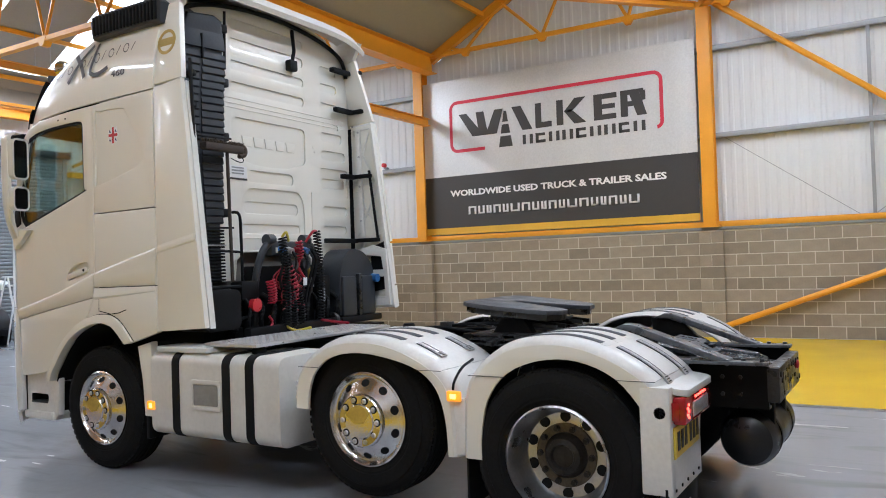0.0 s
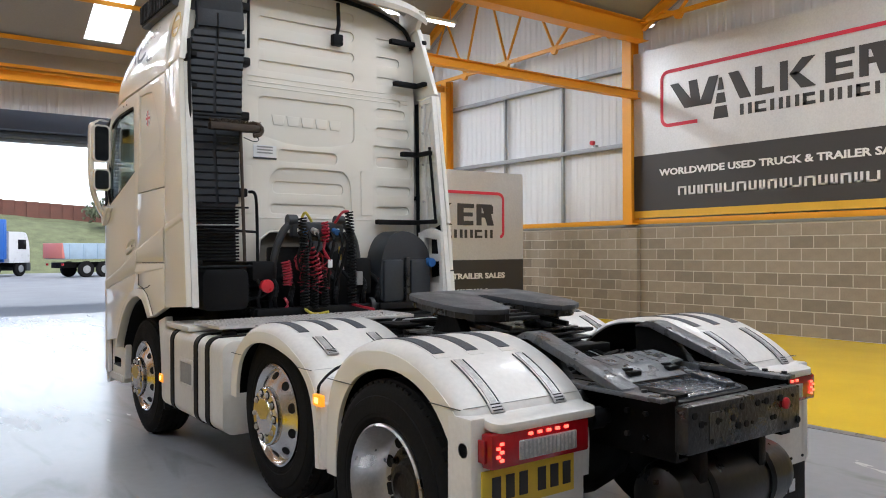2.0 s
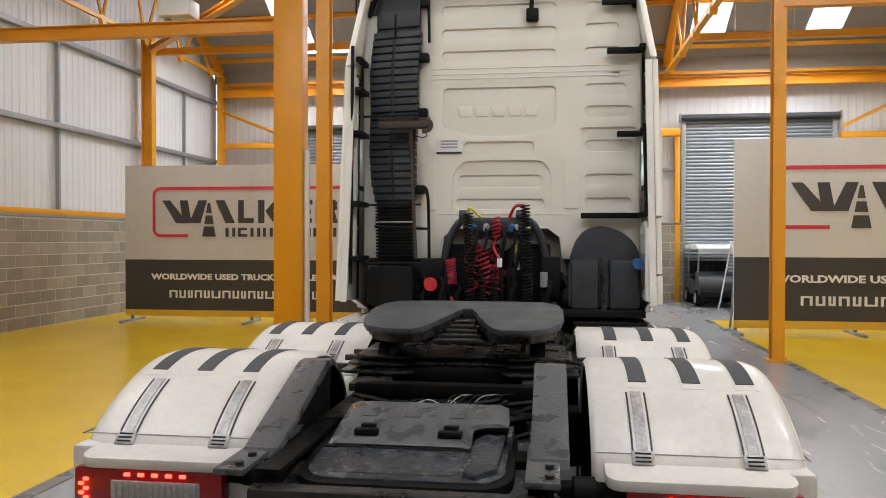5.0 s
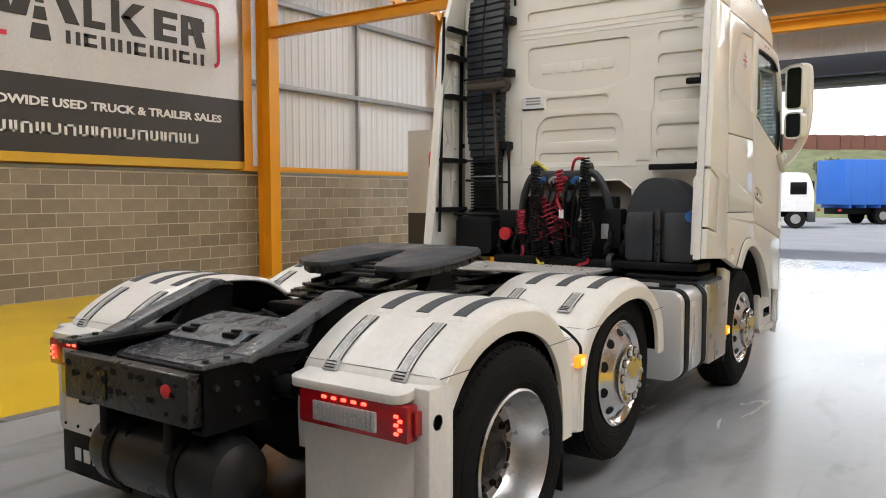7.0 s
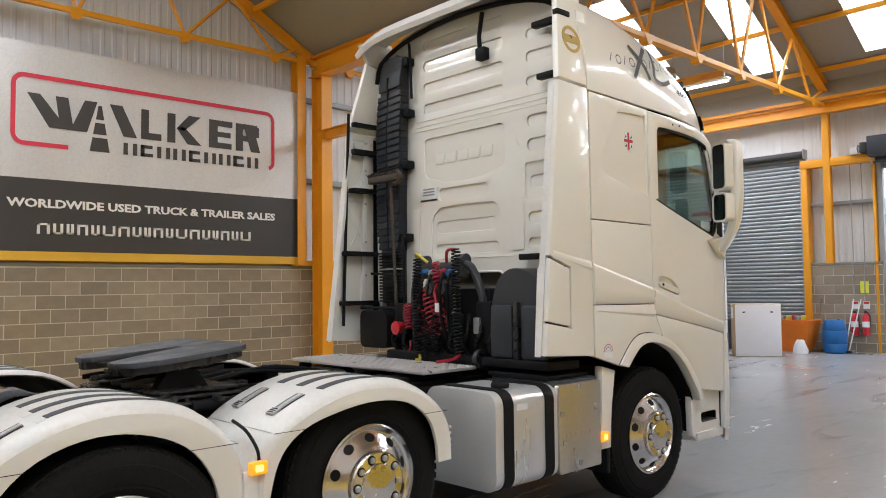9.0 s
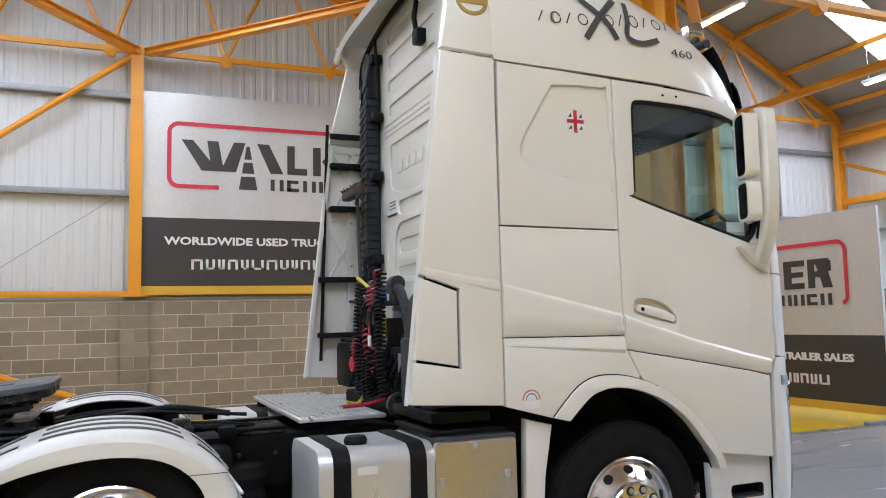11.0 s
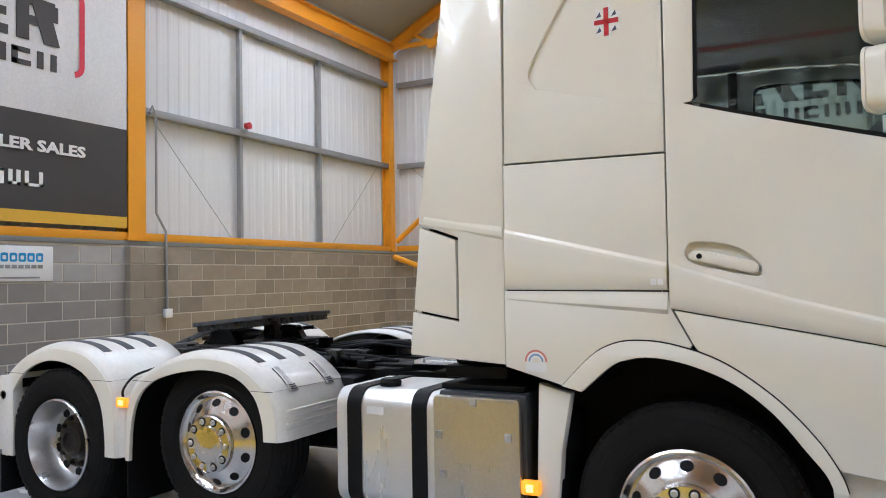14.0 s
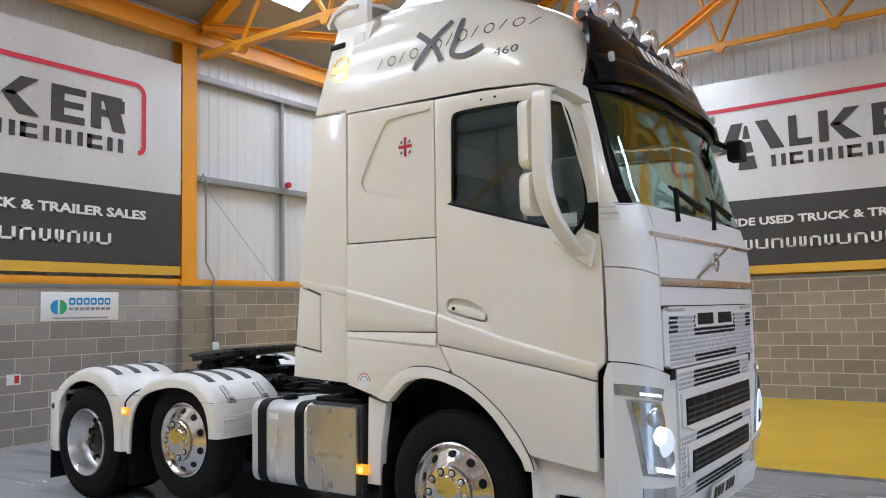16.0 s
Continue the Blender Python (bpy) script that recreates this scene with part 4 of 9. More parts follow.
    # road wedge in three dashes
    for v0, v1 in ((1.9, 2.14), (2.2, 2.4), (2.46, 2.7)):
        f = lambda v: 0.17 * (1 - (v - 1.9) / 0.95)
        t = slab([((2.16 - f(v0)) * k, v0 * kv), ((2.16 + f(v0)) * k, v0 * kv), ((2.16 + f(v1)) * k, v1 * kv), ((2.16 - f(v1)) * k, v1 * kv)], "z", thick, e)
        t.transform(m)
        part("logo_block", t, M_BINK, bn, smooth=False)
    for q in range(9):
        a = 2.58 + q * 0.312
        for b0, b1, v0, v1 in ((a, a + 0.075, 1.9, 2.11), (a + 0.17, a + 0.245, 1.9, 2.11)) if q % 3 != 1 else ((a, a + 0.23, 1.9, 1.96), (a, a + 0.07, 1.9, 2.11), (a, a + 0.22, 2.05, 2.11)):
            t = slab([(b0 * k, v0 * kv), (b1 * k, v0 * kv), (b1 * k, v1 * kv), (b0 * k, v1 * kv)], "z", thick, e)
            t.transform(m)
            part("logo_block", t, M_BINK, bn, smooth=False)
    letters("WORLDWIDE USED TRUCK & TRAILER SALES", 0.19 * kv, m @ Matrix.Translation((0.68 * k, 0.88 * kv, e)), M_BWHITE, "lettering", bn, 5.03 * k, 0.006)
    # web address as plain bars
    u, q = 1.15, 0
    while u < 5.15:
        w = (0.2, 0.16, 0.12, 0.18, 0.14, 0.22)[q % 6]
        for a, b, v0, v1 in ((u, u + 0.045, 0.44, 0.62), (u + w - 0.045, u + w, 0.44, 0.62)) + (((u, u + w, 0.44, 0.475),) if q % 3 else ((u, u + w, 0.585, 0.62),)):
            t = slab([(a * k, v0 * kv), (b * k, v0 * kv), (b * k, v1 * kv), (a * k, v1 * kv)], "z", thick, e)
            t.transform(m)
            part("text_bar", t, M_BWHITE, bn, smooth=False)
        u += w + 0.055
        q += 1


def frame_matrix(corner, along, out):
    along, out = Vector(along), Vector(out)
    m = Matrix((along, Vector((0, 0, 1)), out)).transposed().to_4x4()
    m.translation = corner
    return m


BL = "silver and charcoal advertising banner with red frame line"
bn = thing("banner", BL + " on the cladding", "banner", group="wall banners")
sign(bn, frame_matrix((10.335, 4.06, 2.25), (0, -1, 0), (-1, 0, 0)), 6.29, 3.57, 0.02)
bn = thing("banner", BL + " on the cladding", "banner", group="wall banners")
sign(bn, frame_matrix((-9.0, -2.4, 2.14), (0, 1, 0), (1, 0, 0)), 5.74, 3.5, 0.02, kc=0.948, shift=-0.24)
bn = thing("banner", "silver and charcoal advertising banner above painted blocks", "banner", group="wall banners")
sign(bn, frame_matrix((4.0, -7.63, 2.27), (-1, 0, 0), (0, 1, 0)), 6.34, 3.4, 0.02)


def display_board(corner, along, W, H, posts):
    along = Vector(along).normalized()
    out = along.cross(Vector((0, 0, 1)))
    bd = thing("display_board", "free-standing silver and charcoal display board on steel feet", "display board", group="display boards")
    m = frame_matrix(corner, along, out)
    sign(bd, m, W, H, 0.05, True)
    for u in posts:
        f = box((u - 0.03, -corner[2], -0.08), (u + 0.03, H * 0.96, -0.03), 0.004)
        f.transform(m)
        part("post", f, M_GALV, bd)
        f = box((u - 0.03, -corner[2], -0.5), (u + 0.03, -corner[2] + 0.05, 0.42), 0.004)
        f.transform(m)
        part("foot", f, M_GALV, bd)
        f = tube([(u, 1.2, -0.06), (u, -corner[2] + 0.05, -0.46)], 0.02, 8)
        f.transform(m)
        part("stay", f, M_GALV, bd)


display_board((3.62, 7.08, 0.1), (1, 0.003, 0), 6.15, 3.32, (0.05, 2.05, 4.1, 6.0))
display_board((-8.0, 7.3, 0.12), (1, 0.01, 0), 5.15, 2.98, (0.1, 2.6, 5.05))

# small signs and services on the rear wall
ab = thing("wall_sign", "white flooring company sign with blue and green mark", "sign")
part("panel", box((-1.27, WY0 + 0.012, 1.6), (-0.14, WY0 + 0.02, 2.0), 0.003), M_PAPER, ab)
M_SGREEN = material("sign_green", (0.05, 0.4, 0.16), 0.5)
M_SBLUE = material("sign_blue", (0.02, 0.28, 0.6), 0.5)
part("mark", slab(arcpts(-0.4, 1.79, 0.1, 90, 270, 10), "y", WY0 + 0.02, WY0 + 0.024), M_SGREEN, ab)
part("mark", slab(arcpts(-0.37, 1.79, 0.1, -90, 90, 10), "y", WY0 + 0.02, WY0 + 0.024), M_SBLUE, ab)
for q in range(6):
    a = -0.53 - q * 0.105
    part("logo_block", slab(rrect(a - 0.085, 1.82, a, 1.92, 0.02), "y", WY0 + 0.02, WY0 + 0.024, [rrect(a - 0.065, 1.845, a - 0.02, 1.89, 0.01)]), M_SBLUE, ab)
for q in range(8):
    a = -0.53 - q * 0.078
    part("text_bar", box((a - 0.06, WY0 + 0.02, 1.745), (a, WY0 + 0.024, 1.785)), M_GALV, ab)
part("text_bar", box((-1.1, WY0 + 0.02, 1.63), (-0.3, WY0 + 0.024, 1.65)), M_GALV, ab)
fs = thing("fire_notice", "small white and red fire point notice", "sign")
part("panel", box((0.1, WY0 + 0.012, 0.79), (0.28, WY0 + 0.018, 0.93)), M_PAPER, fs)
part("symbol", box((0.12, WY0 + 0.018, 0.81), (0.18, WY0 + 0.021, 0.91)), M_RED, fs)
cd = thing("cable_conduit", "grey steel cable conduit with a socket box on the rear wall", "conduit")
part("pipe", tube([(-2.75, WY0 - 0.05, 3.85), (-2.8, WY0 - 0.05, 3.95), (-2.86, WY0 - 0.05, 3.85), (-2.86, WY0 - 0.05, 2.5), (-2.95, WY0 + 0.03, 2.25), (-2.97, WY0 + 0.03, 1.2)], 0.018, 8), M_GALV, cd)
part("socket_box", box((-3.03, WY0 + 0.012, 1.08), (-2.9, WY0 + 0.07, 1.2), 0.006), M_TWHITE, cd)
for x, y, z, nx in ((-4.62, WY0 - 0.08, 3.98, 0), (WX1 + 0.1, 5.2, 4.02, 1)):
    bl = thing("alarm_beacon", "small red alarm beacon on a wall rail", "beacon", group="alarm beacons")
    part("dome", lathe([(0.0, -0.06), (0.05, -0.05), (0.055, 0.03), (0.0, 0.04)], "x" if nx else "y", (x - 0.1 * nx, y + (0 if nx else 0.1), z), 14), M_RED, bl)
    part("base", box((x - 0.05, y - 0.04, z - 0.09), (x + 0.05, y + 0.04, z - 0.045)), M_GALV, bl)
fl = thing("floodlight", "grey floodlight hung under the tie beam", "light fitting")
part("housing", box((-5.35, 3.6, 4.95), (-4.85, 3.95, 5.2), 0.02), M_TWHITE, fl)
part("bracket", box((-5.3, 3.7, 4.88), (-5.25, 3.85, 4.96)), M_GALV, fl)
fl = thing("floodlight", "grey box floodlight hung under the tie beam", "light fitting")
part("housing", box((4.1, 3.7, 5.0), (4.6, 4.05, 5.25), 0.02), M_TWHITE, fl)
part("bracket", box((4.2, 3.8, 4.93), (4.25, 3.95, 5.01)), M_GALV, fl)

# ---- tractor unit ----
# nose along +y, front axle at y = 0, pusher axle lifted, drive axle behind it
truck = thing("tractor_unit", "cream white high-roof three-axle tractor unit with lamps lit", "truck")
AXLE_F, AXLE_M, AXLE_R = 0.0, -2.7, -4.03


def smooth_line(pts, n=6):
    out = []
    P = [pts[0]] + list(pts) + [pts[-1]]
    for i in range(1, len(P) - 2):
        p0, p1, p2, p3 = (np.array(P[i + d], float) for d in (-1, 0, 1, 2))
        for q in range(n):
            t = q / n
            out.append(tuple(0.5 * (2 * p1 + (p2 - p0) * t + (2 * p0 - 5 * p1 + 4 * p2 - p3) * t * t + (3 * p1 - p0 - 3 * p2 + p3) * t ** 3)))
    out.append(tuple(pts[-1]))
    return out


# wheels -----------------------------------------------------------------


def wheel(s, y, z, kind, name="wheel"):
    """Tyre with its rim, hub and nuts. s: side; kind: steer or drive."""
    x = (1.178 if kind == "steer" else 1.256) * s
    prof = [(0.29, -0.03), (0.31, -0.014), (0.328, -0.008), (0.332, -0.004), (0.345, -0.004), (0.349, -0.001), (0.4, 0.0), (0.425, -0.002), (0.429, -0.007), (0.448, -0.011), (0.478, -0.028), (0.492, -0.05)]
    for a in (0.05, 0.098, 0.146, 0.194):
        prof += [(0.5, -a - 0.004), (0.5, -a - 0.036), (0.488, -a - 0.038), (0.488, -a - 0.046)]
    prof += [(0.498, -0.25), (0.48, -0.275), (0.44, -0.295), (0.3, -0.28)]
    ty = part(name, lathe([(r, w * s) for r, w in prof], "x", (x, y, z), 72, close=True), M_TYRE, truck, "black rubber tyre")
    # tread blocks cut across the shoulder
    t = B()
    for q in range(60):
        a = 2 * math.pi * q / 60
        c = Vector((x - 0.052 * s, y + 0.483 * math.cos(a), z + 0.483 * math.sin(a)))
        obox(Matrix.Translation(c) @ Matrix.Rotation(a, 4, "X"), (0.045, 0.016, 0.034), 0, t)
    part("tread", t, M_TYRE, ty, smooth=False)
    if kind == "steer":
        pr = [(0.3, -0.03), (0.302, -0.006), (0.292, 0.0), (0.282, -0.02), (0.268, -0.03), (0.25, -0.022), (0.2, 0.012), (0.178, 0.022), (0.17, 0.026), (0.168, 0.052), (0.16, 0.06),
              (0.11, 0.062), (0.104, 0.07), (0.06, 0.072), (0.0, 0.073)]
        rim = part("rim", lathe([(r, w * s) for r, w in pr], "x", (x, y, z), 60), M_CHROME, ty, "polished alloy rim")
        for q in range(10):
            a = 2 * math.pi * (q + 0.5) / 10
            m = Matrix.Translation((x - 0.0095 * s, y + 0.232 * math.cos(a), z + 0.232 * math.sin(a))) @ Matrix.Rotation(a, 4, "X") @ Matrix.Rotation(0.62 * s, 4, "Z")
            h = lathe([(0.0, -0.006), (0.026, -0.006), (0.026, 0.0015), (0.0, 0.0015)], "x", (0, 0, 0), 16)
            h.transform(m @ Matrix.Diagonal((s, 1, 1.15, 1)))
            part("vent_hole", h, M_BLACK, ty, "dark vent hole")
        for q in range(10):
            a = 2 * math.pi * q / 10
            c = (x, y + 0.135 * math.cos(a), z + 0.135 * math.sin(a))
            nut = part("wheel_nut", lathe([(0.017, 0.062 * s), (0.016, 0.072 * s), (0.011, 0.076 * s), (0.0, 0.076 * s)], "x", c, 10), M_RIM, ty)
            part("nut_recess", lathe([(0.025, 0.0605 * s), (0.025, 0.0632 * s), (0.0, 0.0634 * s)], "x", c, 16), M_BLACK, ty, "dark nut recess")
        cap = B()
        slab([(y + 0.1 * math.cos(a), z + 0.1 * math.sin(a)) for a in np.linspace(0.3, 2.6, 14)] + [(y - 0.04, z - 0.01), (y + 0.03, z - 0.02)], "x", x + 0.0715 * s, x + 0.0745 * s, bm=cap)
        slab([(y + r * math.cos(a), z + r * math.sin(a)) for r, a in [(0.158, q) for q in np.linspace(3.4, 4.6, 9)] + [(0.118, q) for q in np.linspace(4.6, 3.4, 9)]], "x", x + 0.06 * s, x + 0.0635 * s, bm=cap)
        slab([(y + r * math.cos(a), z + r * math.sin(a)) for r, a in [(0.158, q) for q in np.linspace(-0.4, 0.5, 9)] + [(0.118, q) for q in np.linspace(0.5, -0.4, 9)]], "x", x + 0.06 * s, x + 0.0635 * s, bm=cap)
        part("worn_cap_paint", cap, M_YELCAP, ty, "worn yellow paint on the hub cap", smooth=False)
    else:
        pr = [(0.3, -0.03), (0.302, -0.008), (0.292, 0.0), (0.284, -0.02), (0.274, -0.05), (0.262, -0.1), (0.25, -0.15), (0.235, -0.168), (0.2, -0.175), (0.15, -0.17), (0.14, -0.165)]
        part("rim", lathe([(r, w * s) for r, w in pr], "x", (x, y, z), 60, caps=False), M_RIM, ty, "brushed alloy rim")
        part("hub_ring", lathe([(r, w * s) for r, w in ((0.178, -0.18), (0.178, -0.158), (0.128, -0.158), (0.128, -0.18))], "x", (x, y, z), 40, close=True), M_RUSTHUB, ty, "rusty hub flange")
        pr = [(0.13, -0.172), (0.126, -0.15), (0.11, -0.138), (0.1, -0.11), (0.07, -0.1), (0.06, -0.118), (0.0, -0.12)]
        part("hub", lathe([(r, w * s) for r, w in pr], "x", (x, y, z), 40), M_HUB, ty, "grimy hub")
        for q in range(10):
            a = 2 * math.pi * (q + 0.5) / 10
            m = Matrix.Translation((x - 0.171 * s, y + 0.215 * math.cos(a), z + 0.215 * math.sin(a)))
            h = lathe([(0.0, -0.004), (0.031, -0.004), (0.031, 0.003), (0.0, 0.003)], "x", (0, 0, 0), 16)
            h.transform(m)
            part("vent_hole", h, M_BLACK, ty, "dark vent hole")
            c = (x, y + 0.153 * math.cos(a - 0.31), z + 0.153 * math.sin(a - 0.31))
            part("wheel_nut", lathe([(0.019, -0.175 * s), (0.018, -0.146 * s), (0.013, -0.144 * s), (0.013, -0.13 * s), (0.0, -0.13 * s)], "x", c, 10), M_HUB, ty)
        # twin inner tyre
        part("inner_tyre", lathe([(r, (w - 0.33) * s) for r, w in prof], "x", (x, y, z), 48, close=True), M_TYRE, ty)
    return ty


for s in (1, -1):
    wheel(s, AXLE_F, 0.5, "steer")
    wheel(s, AXLE_M, 0.612, "steer")
    wheel(s, AXLE_R, 0.5, "drive")
for y, z in ((AXLE_F, 0.5), (AXLE_M, 0.605), (AXLE_R, 0.5)):
    part("axle", cyl((-1.0, y, z), (1.0, y, z), 0.09, 16), M_CHASSIS, truck)
part("drive_casing", lathe([(0.05, -0.3), (0.2, -0.2), (0.24, 0), (0.2, 0.2), (0.08, 0.3)], "x", (0, AXLE_R, 0.5), 24), M_CHASSIS, truck)

# chassis ----------------------------------------------------------------
for s in (1, -1):
    x = 0.43 * s
    t = slab([(x + 0.008 * s, 0.7), (x + 0.008 * s, 0.98), (x - 0.07 * s, 0.98), (x - 0.07 * s, 0.966), (x - 0.008 * s, 0.966), (x - 0.008 * s, 0.714), (x - 0.07 * s, 0.714), (x - 0.07 * s, 0.7)], "y", -5.0, 1.0)
    part("chassis_rail", t, M_CHASSIS, truck, "grimy black chassis rail", smooth=False)
    for q in range(40):
        y = -4.95 + q * 0.1
        for z in (0.78, 0.88):
            if random.random() < 0.8:
                part("rail_bolt", cyl((x, y, z), (x + 0.026 * s, y, z), 0.0125, 6), M_GREASE, truck, smooth=False)
for y in (-4.6, -3.6, -2.9, -2.2, -1.4, -0.4):
    part("cross_member", box((-0.43, y - 0.06, 0.74), (0.43, y + 0.06, 0.94), 0.01), M_CHASSIS, truck)

# rear cross member, air tank and cover
rb = part("rear_beam", box((-0.44, -5.06, 0.74), (0.42, -4.99, 0.94), 0.008), M_GREASE, truck, "rusty black rear cross member")
holes = B()
for q in range(22):
    hx, hz = -0.4 + 0.038 * q + random.uniform(-0.01, 0.01), random.choice((0.78, 0.82, 0.86, 0.9))
    cyl((hx, -5.066, hz), (hx, -5.055, hz), random.choice((0.008, 0.012, 0.016)), 10, holes)
tagged(part("bolt_hole", holes, M_BLACK, rb, smooth=False), kind="stuff")
part("reflector", lathe([(0.027, 0), (0.027, -0.01), (0.019, -0.016), (0.0, -0.018)], "y", (0.29, -5.06, 0.87), 20), M_RED, rb, "round red reflector")
part("grey_band", box((-0.3, -5.064, 0.77), (-0.12, -5.058, 0.9)), M_GREASE, rb)
tk = part("air_tank", lathe([(0.0, -0.52), (0.08, -0.51), (0.14, -0.47), (0.165, -0.4), (0.165, 0.3), (0.14, 0.37), (0.08, 0.41), (0.0, 0.42)], "x", (0.1, -4.86, 0.5), 32), M_TANKB, truck, "black cylindrical air tank")
for x in (-0.2, 0.25):
    part("tank_band", lathe([(0.168, -0.02), (0.172, -0.02), (0.172, 0.02), (0.168, 0.02)], "x", (x, -4.86, 0.5), 32, close=True), M_BLACK, tk)
for x in (-0.25, 0.2):
    part("tank_bracket", box((x - 0.03, -5.0, 0.5), (x + 0.03, -4.8, 0.78), 0.006), M_CHASSIS, truck)
# dished tray in a thick seal, with a folded upper plate over its forward half
TRAY_Z = lambda y: 0.912 + 0.1 * (y + 4.88)


def laid(outline, lo, hi, bev=0.0):
    """A slab laid on the slope of the tray."""
    t = slab(outline, "z", lo, hi, bev=bev)
    for v in t.verts:
        v.co.z += TRAY_Z(v.co.y)
    return t


part("rear_deck", laid(rrect(-0.41, -5.05, 0.36, -4.4, 0.02, 3), -0.045, -0.025, 0.004), M_WORN, truck, "dirty black rear deck plate")
cov = part("rear_cover", laid(rrect(-0.365, -4.905, 0.315, -4.36, 0.11, 8), -0.03, 0.008, 0.012), M_BLACK, truck, "black tray with a thick rolled seal")
part("tray", laid(rrect(-0.338, -4.878, 0.288, -4.38, 0.09, 8), -0.01, 0.016, 0.008), M_TRAY, cov, "wet black plastic tray with flecks")
part("tray_hollow", laid(rrect(-0.29, -4.84, 0.15, -4.6, 0.05, 6), 0.0, 0.0185, 0.003), M_TRAY, cov)
part("tray_shoulder", laid([(0.16, -4.84), (0.2, -4.86), (0.265, -4.8), (0.278, -4.5), (0.2, -4.5), (0.17, -4.56)], 0.0, 0.034, 0.012), M_TRAY, cov)
rnd = random.Random(8)
for q in range(16):
    x, y, w = rnd.uniform(-0.27, 0.1), rnd.uniform(-4.7, -4.63), rnd.uniform(0.008, 0.035)
    part("tray_scar", laid([(x, y), (x + w, y - 0.004), (x + w * 0.9, y + 0.012), (x + 0.3 * w, y + 0.016)], 0.012, 0.0215, 0.0), M_TRAY, cov, smooth=False)
PLATE = [(-4.63, 0.966), (-4.615, 0.976), (-4.535, 1.012), (-4.52, 1.018), (-4.51, 1.02), (-4.47, 1.027), (-4.345, 1.05), (-4.325, 1.045), (-4.31, 1.0)]
rows = []
for y, z in PLATE:
    left = -0.325 + 0.012 * (y > -4.6)
    right = 0.165 if y < -4.53 else (0.2 if y < -4.515 else 0.285 - 0.15 * max(0.0, y + 4.4))
    rows.append([(left + (right - left) * q / 20, y, z - (0.012 if q in (0, 20) else 0.0)) for q in range(21)])
up_plate = part("upper_plate", grid(rows, thick=0.028), M_WORN, cov, "scuffed black folded cover plate", angle=24)
# black sheet drawing the shaded gap under the plate's front edge
part("plate_seal", laid([(-0.335, -4.64), (0.17, -4.64), (0.19, -4.6), (0.205, -4.545), (0.3, -4.54), (0.3, -4.4), (-0.335, -4.4)], 0.0, 0.024, 0.004), M_BLACK, cov)
for x in (-0.2, 0.09):
    lt = part("latch", box((x - 0.042, -4.6, 0.985), (x + 0.042, -4.565, 1.008), 0.006), M_BLACK, cov)
    part("latch_slot", box((x - 0.026, -4.56, 1.0), (x + 0.026, -4.535, 1.0175), 0.003), M_BLACK, lt)
for x in (-0.215, -0.06, 0.1):
    t = box((x - 0.03, -4.48, 0), (x + 0.03, -4.35, 0.005), 0.002)
    for v in t.verts:
        v.co.z += 1.0255 + 0.184 * (v.co.y + 4.47)
    part("cover_rib", t, M_WORN, up_plate)
part("plate_lug", box((0.285, -4.6, 0.95), (0.3, -4.45, 1.0), 0.004), M_WORN, cov)
# hollow frame ahead of the cover
part("cross_member", box((-0.42, -4.12, 0.82), (0.42, -4.02, 0.97), 0.01), M_CHASSIS, truck)
part("cross_member", box((-0.42, -3.9, 0.97), (0.42, -3.83, 1.035), 0.01), M_CHASSIS, truck, "black cross beam")
part("frame_floor", box((-0.42, -4.95, 0.7), (0.42, -2.0, 0.72)), M_BLACK, truck)
for s in (1, -1):
    x0, x1 = (0.365, 0.485) if s > 0 else (-0.55, -0.435)
    t = slab([(-4.12, 1.15), (-4.2, 1.185), (-4.26, 1.182), (-4.81, 0.99), (-4.825, 0.965), (-4.8, 0.955), (-4.22, 1.15)], "x", x0, x1, bev=0.006)
    part("guide_ramp", t, M_WORN, truck, "worn black coupling guide ramp")
    part("ramp_bracket", slab([(-4.12, 0.9), (-4.1, 1.15), (-4.3, 1.14), (-4.55, 0.9)], "x", x0 + 0.03, x1 - 0.03, bev=0.006), M_CHASSIS, truck)
    part("frame_flange", box((x0 - 0.01, -5.02, 0.962), (x1 - 0.03, -4.45, 0.982), 0.004), M_WORN, truck)
    for y in (-4.98, -4.88):
        part("flange_bolt", cyl(((x0 + x1) / 2, y, 0.98), ((x0 + x1) / 2, y, 0.995), 0.014, 8), M_GREASE, truck)
    part("light_arm", cyl((0.45 * s, -4.64, 0.84), (0.75 * s, -4.62, 0.84), 0.035, 12), M_CHASSIS, truck)
    part("light_clamp", cyl((0.5 * s, -4.64, 0.84), (0.57 * s, -4.635, 0.84), 0.05, 12), M_BLACK, truck)
# loose cables in the frame
for q in range(9):
    x0 = random.uniform(-0.3, 0.3)
    pts = [(x0 + random.uniform(-0.2, 0.2), -4.35 + 0.06 * k + random.uniform(-0.06, 0.06), 0.9 + random.uniform(-0.04, 0.12)) for k in range(7)]
    part("cable", tube([(*p,) for p in smooth_line(pts, 4)], 0.006 if q % 2 else 0.012, 6), M_BLACK, truck)
for q in range(7):
    x0 = -0.02 + 0.03 * q
    pts = [(x0 - 0.16 + 0.02 * q, -4.12, 0.985), (x0 - 0.08, -4.05, 1.0), (x0, -4.1 - 0.01 * q, 0.985 + 0.006 * (q % 3)), (x0 + 0.05, -4.0, 1.01), (x0 + 0.12, -3.95 + 0.01 * q, 1.0)]
    part("cable", tube(smooth_line(pts, 4), 0.003, 6), M_STRAPM if q in (1, 4) else M_BLACK, truck, "thin silver cable" if q in (1, 4) else "")

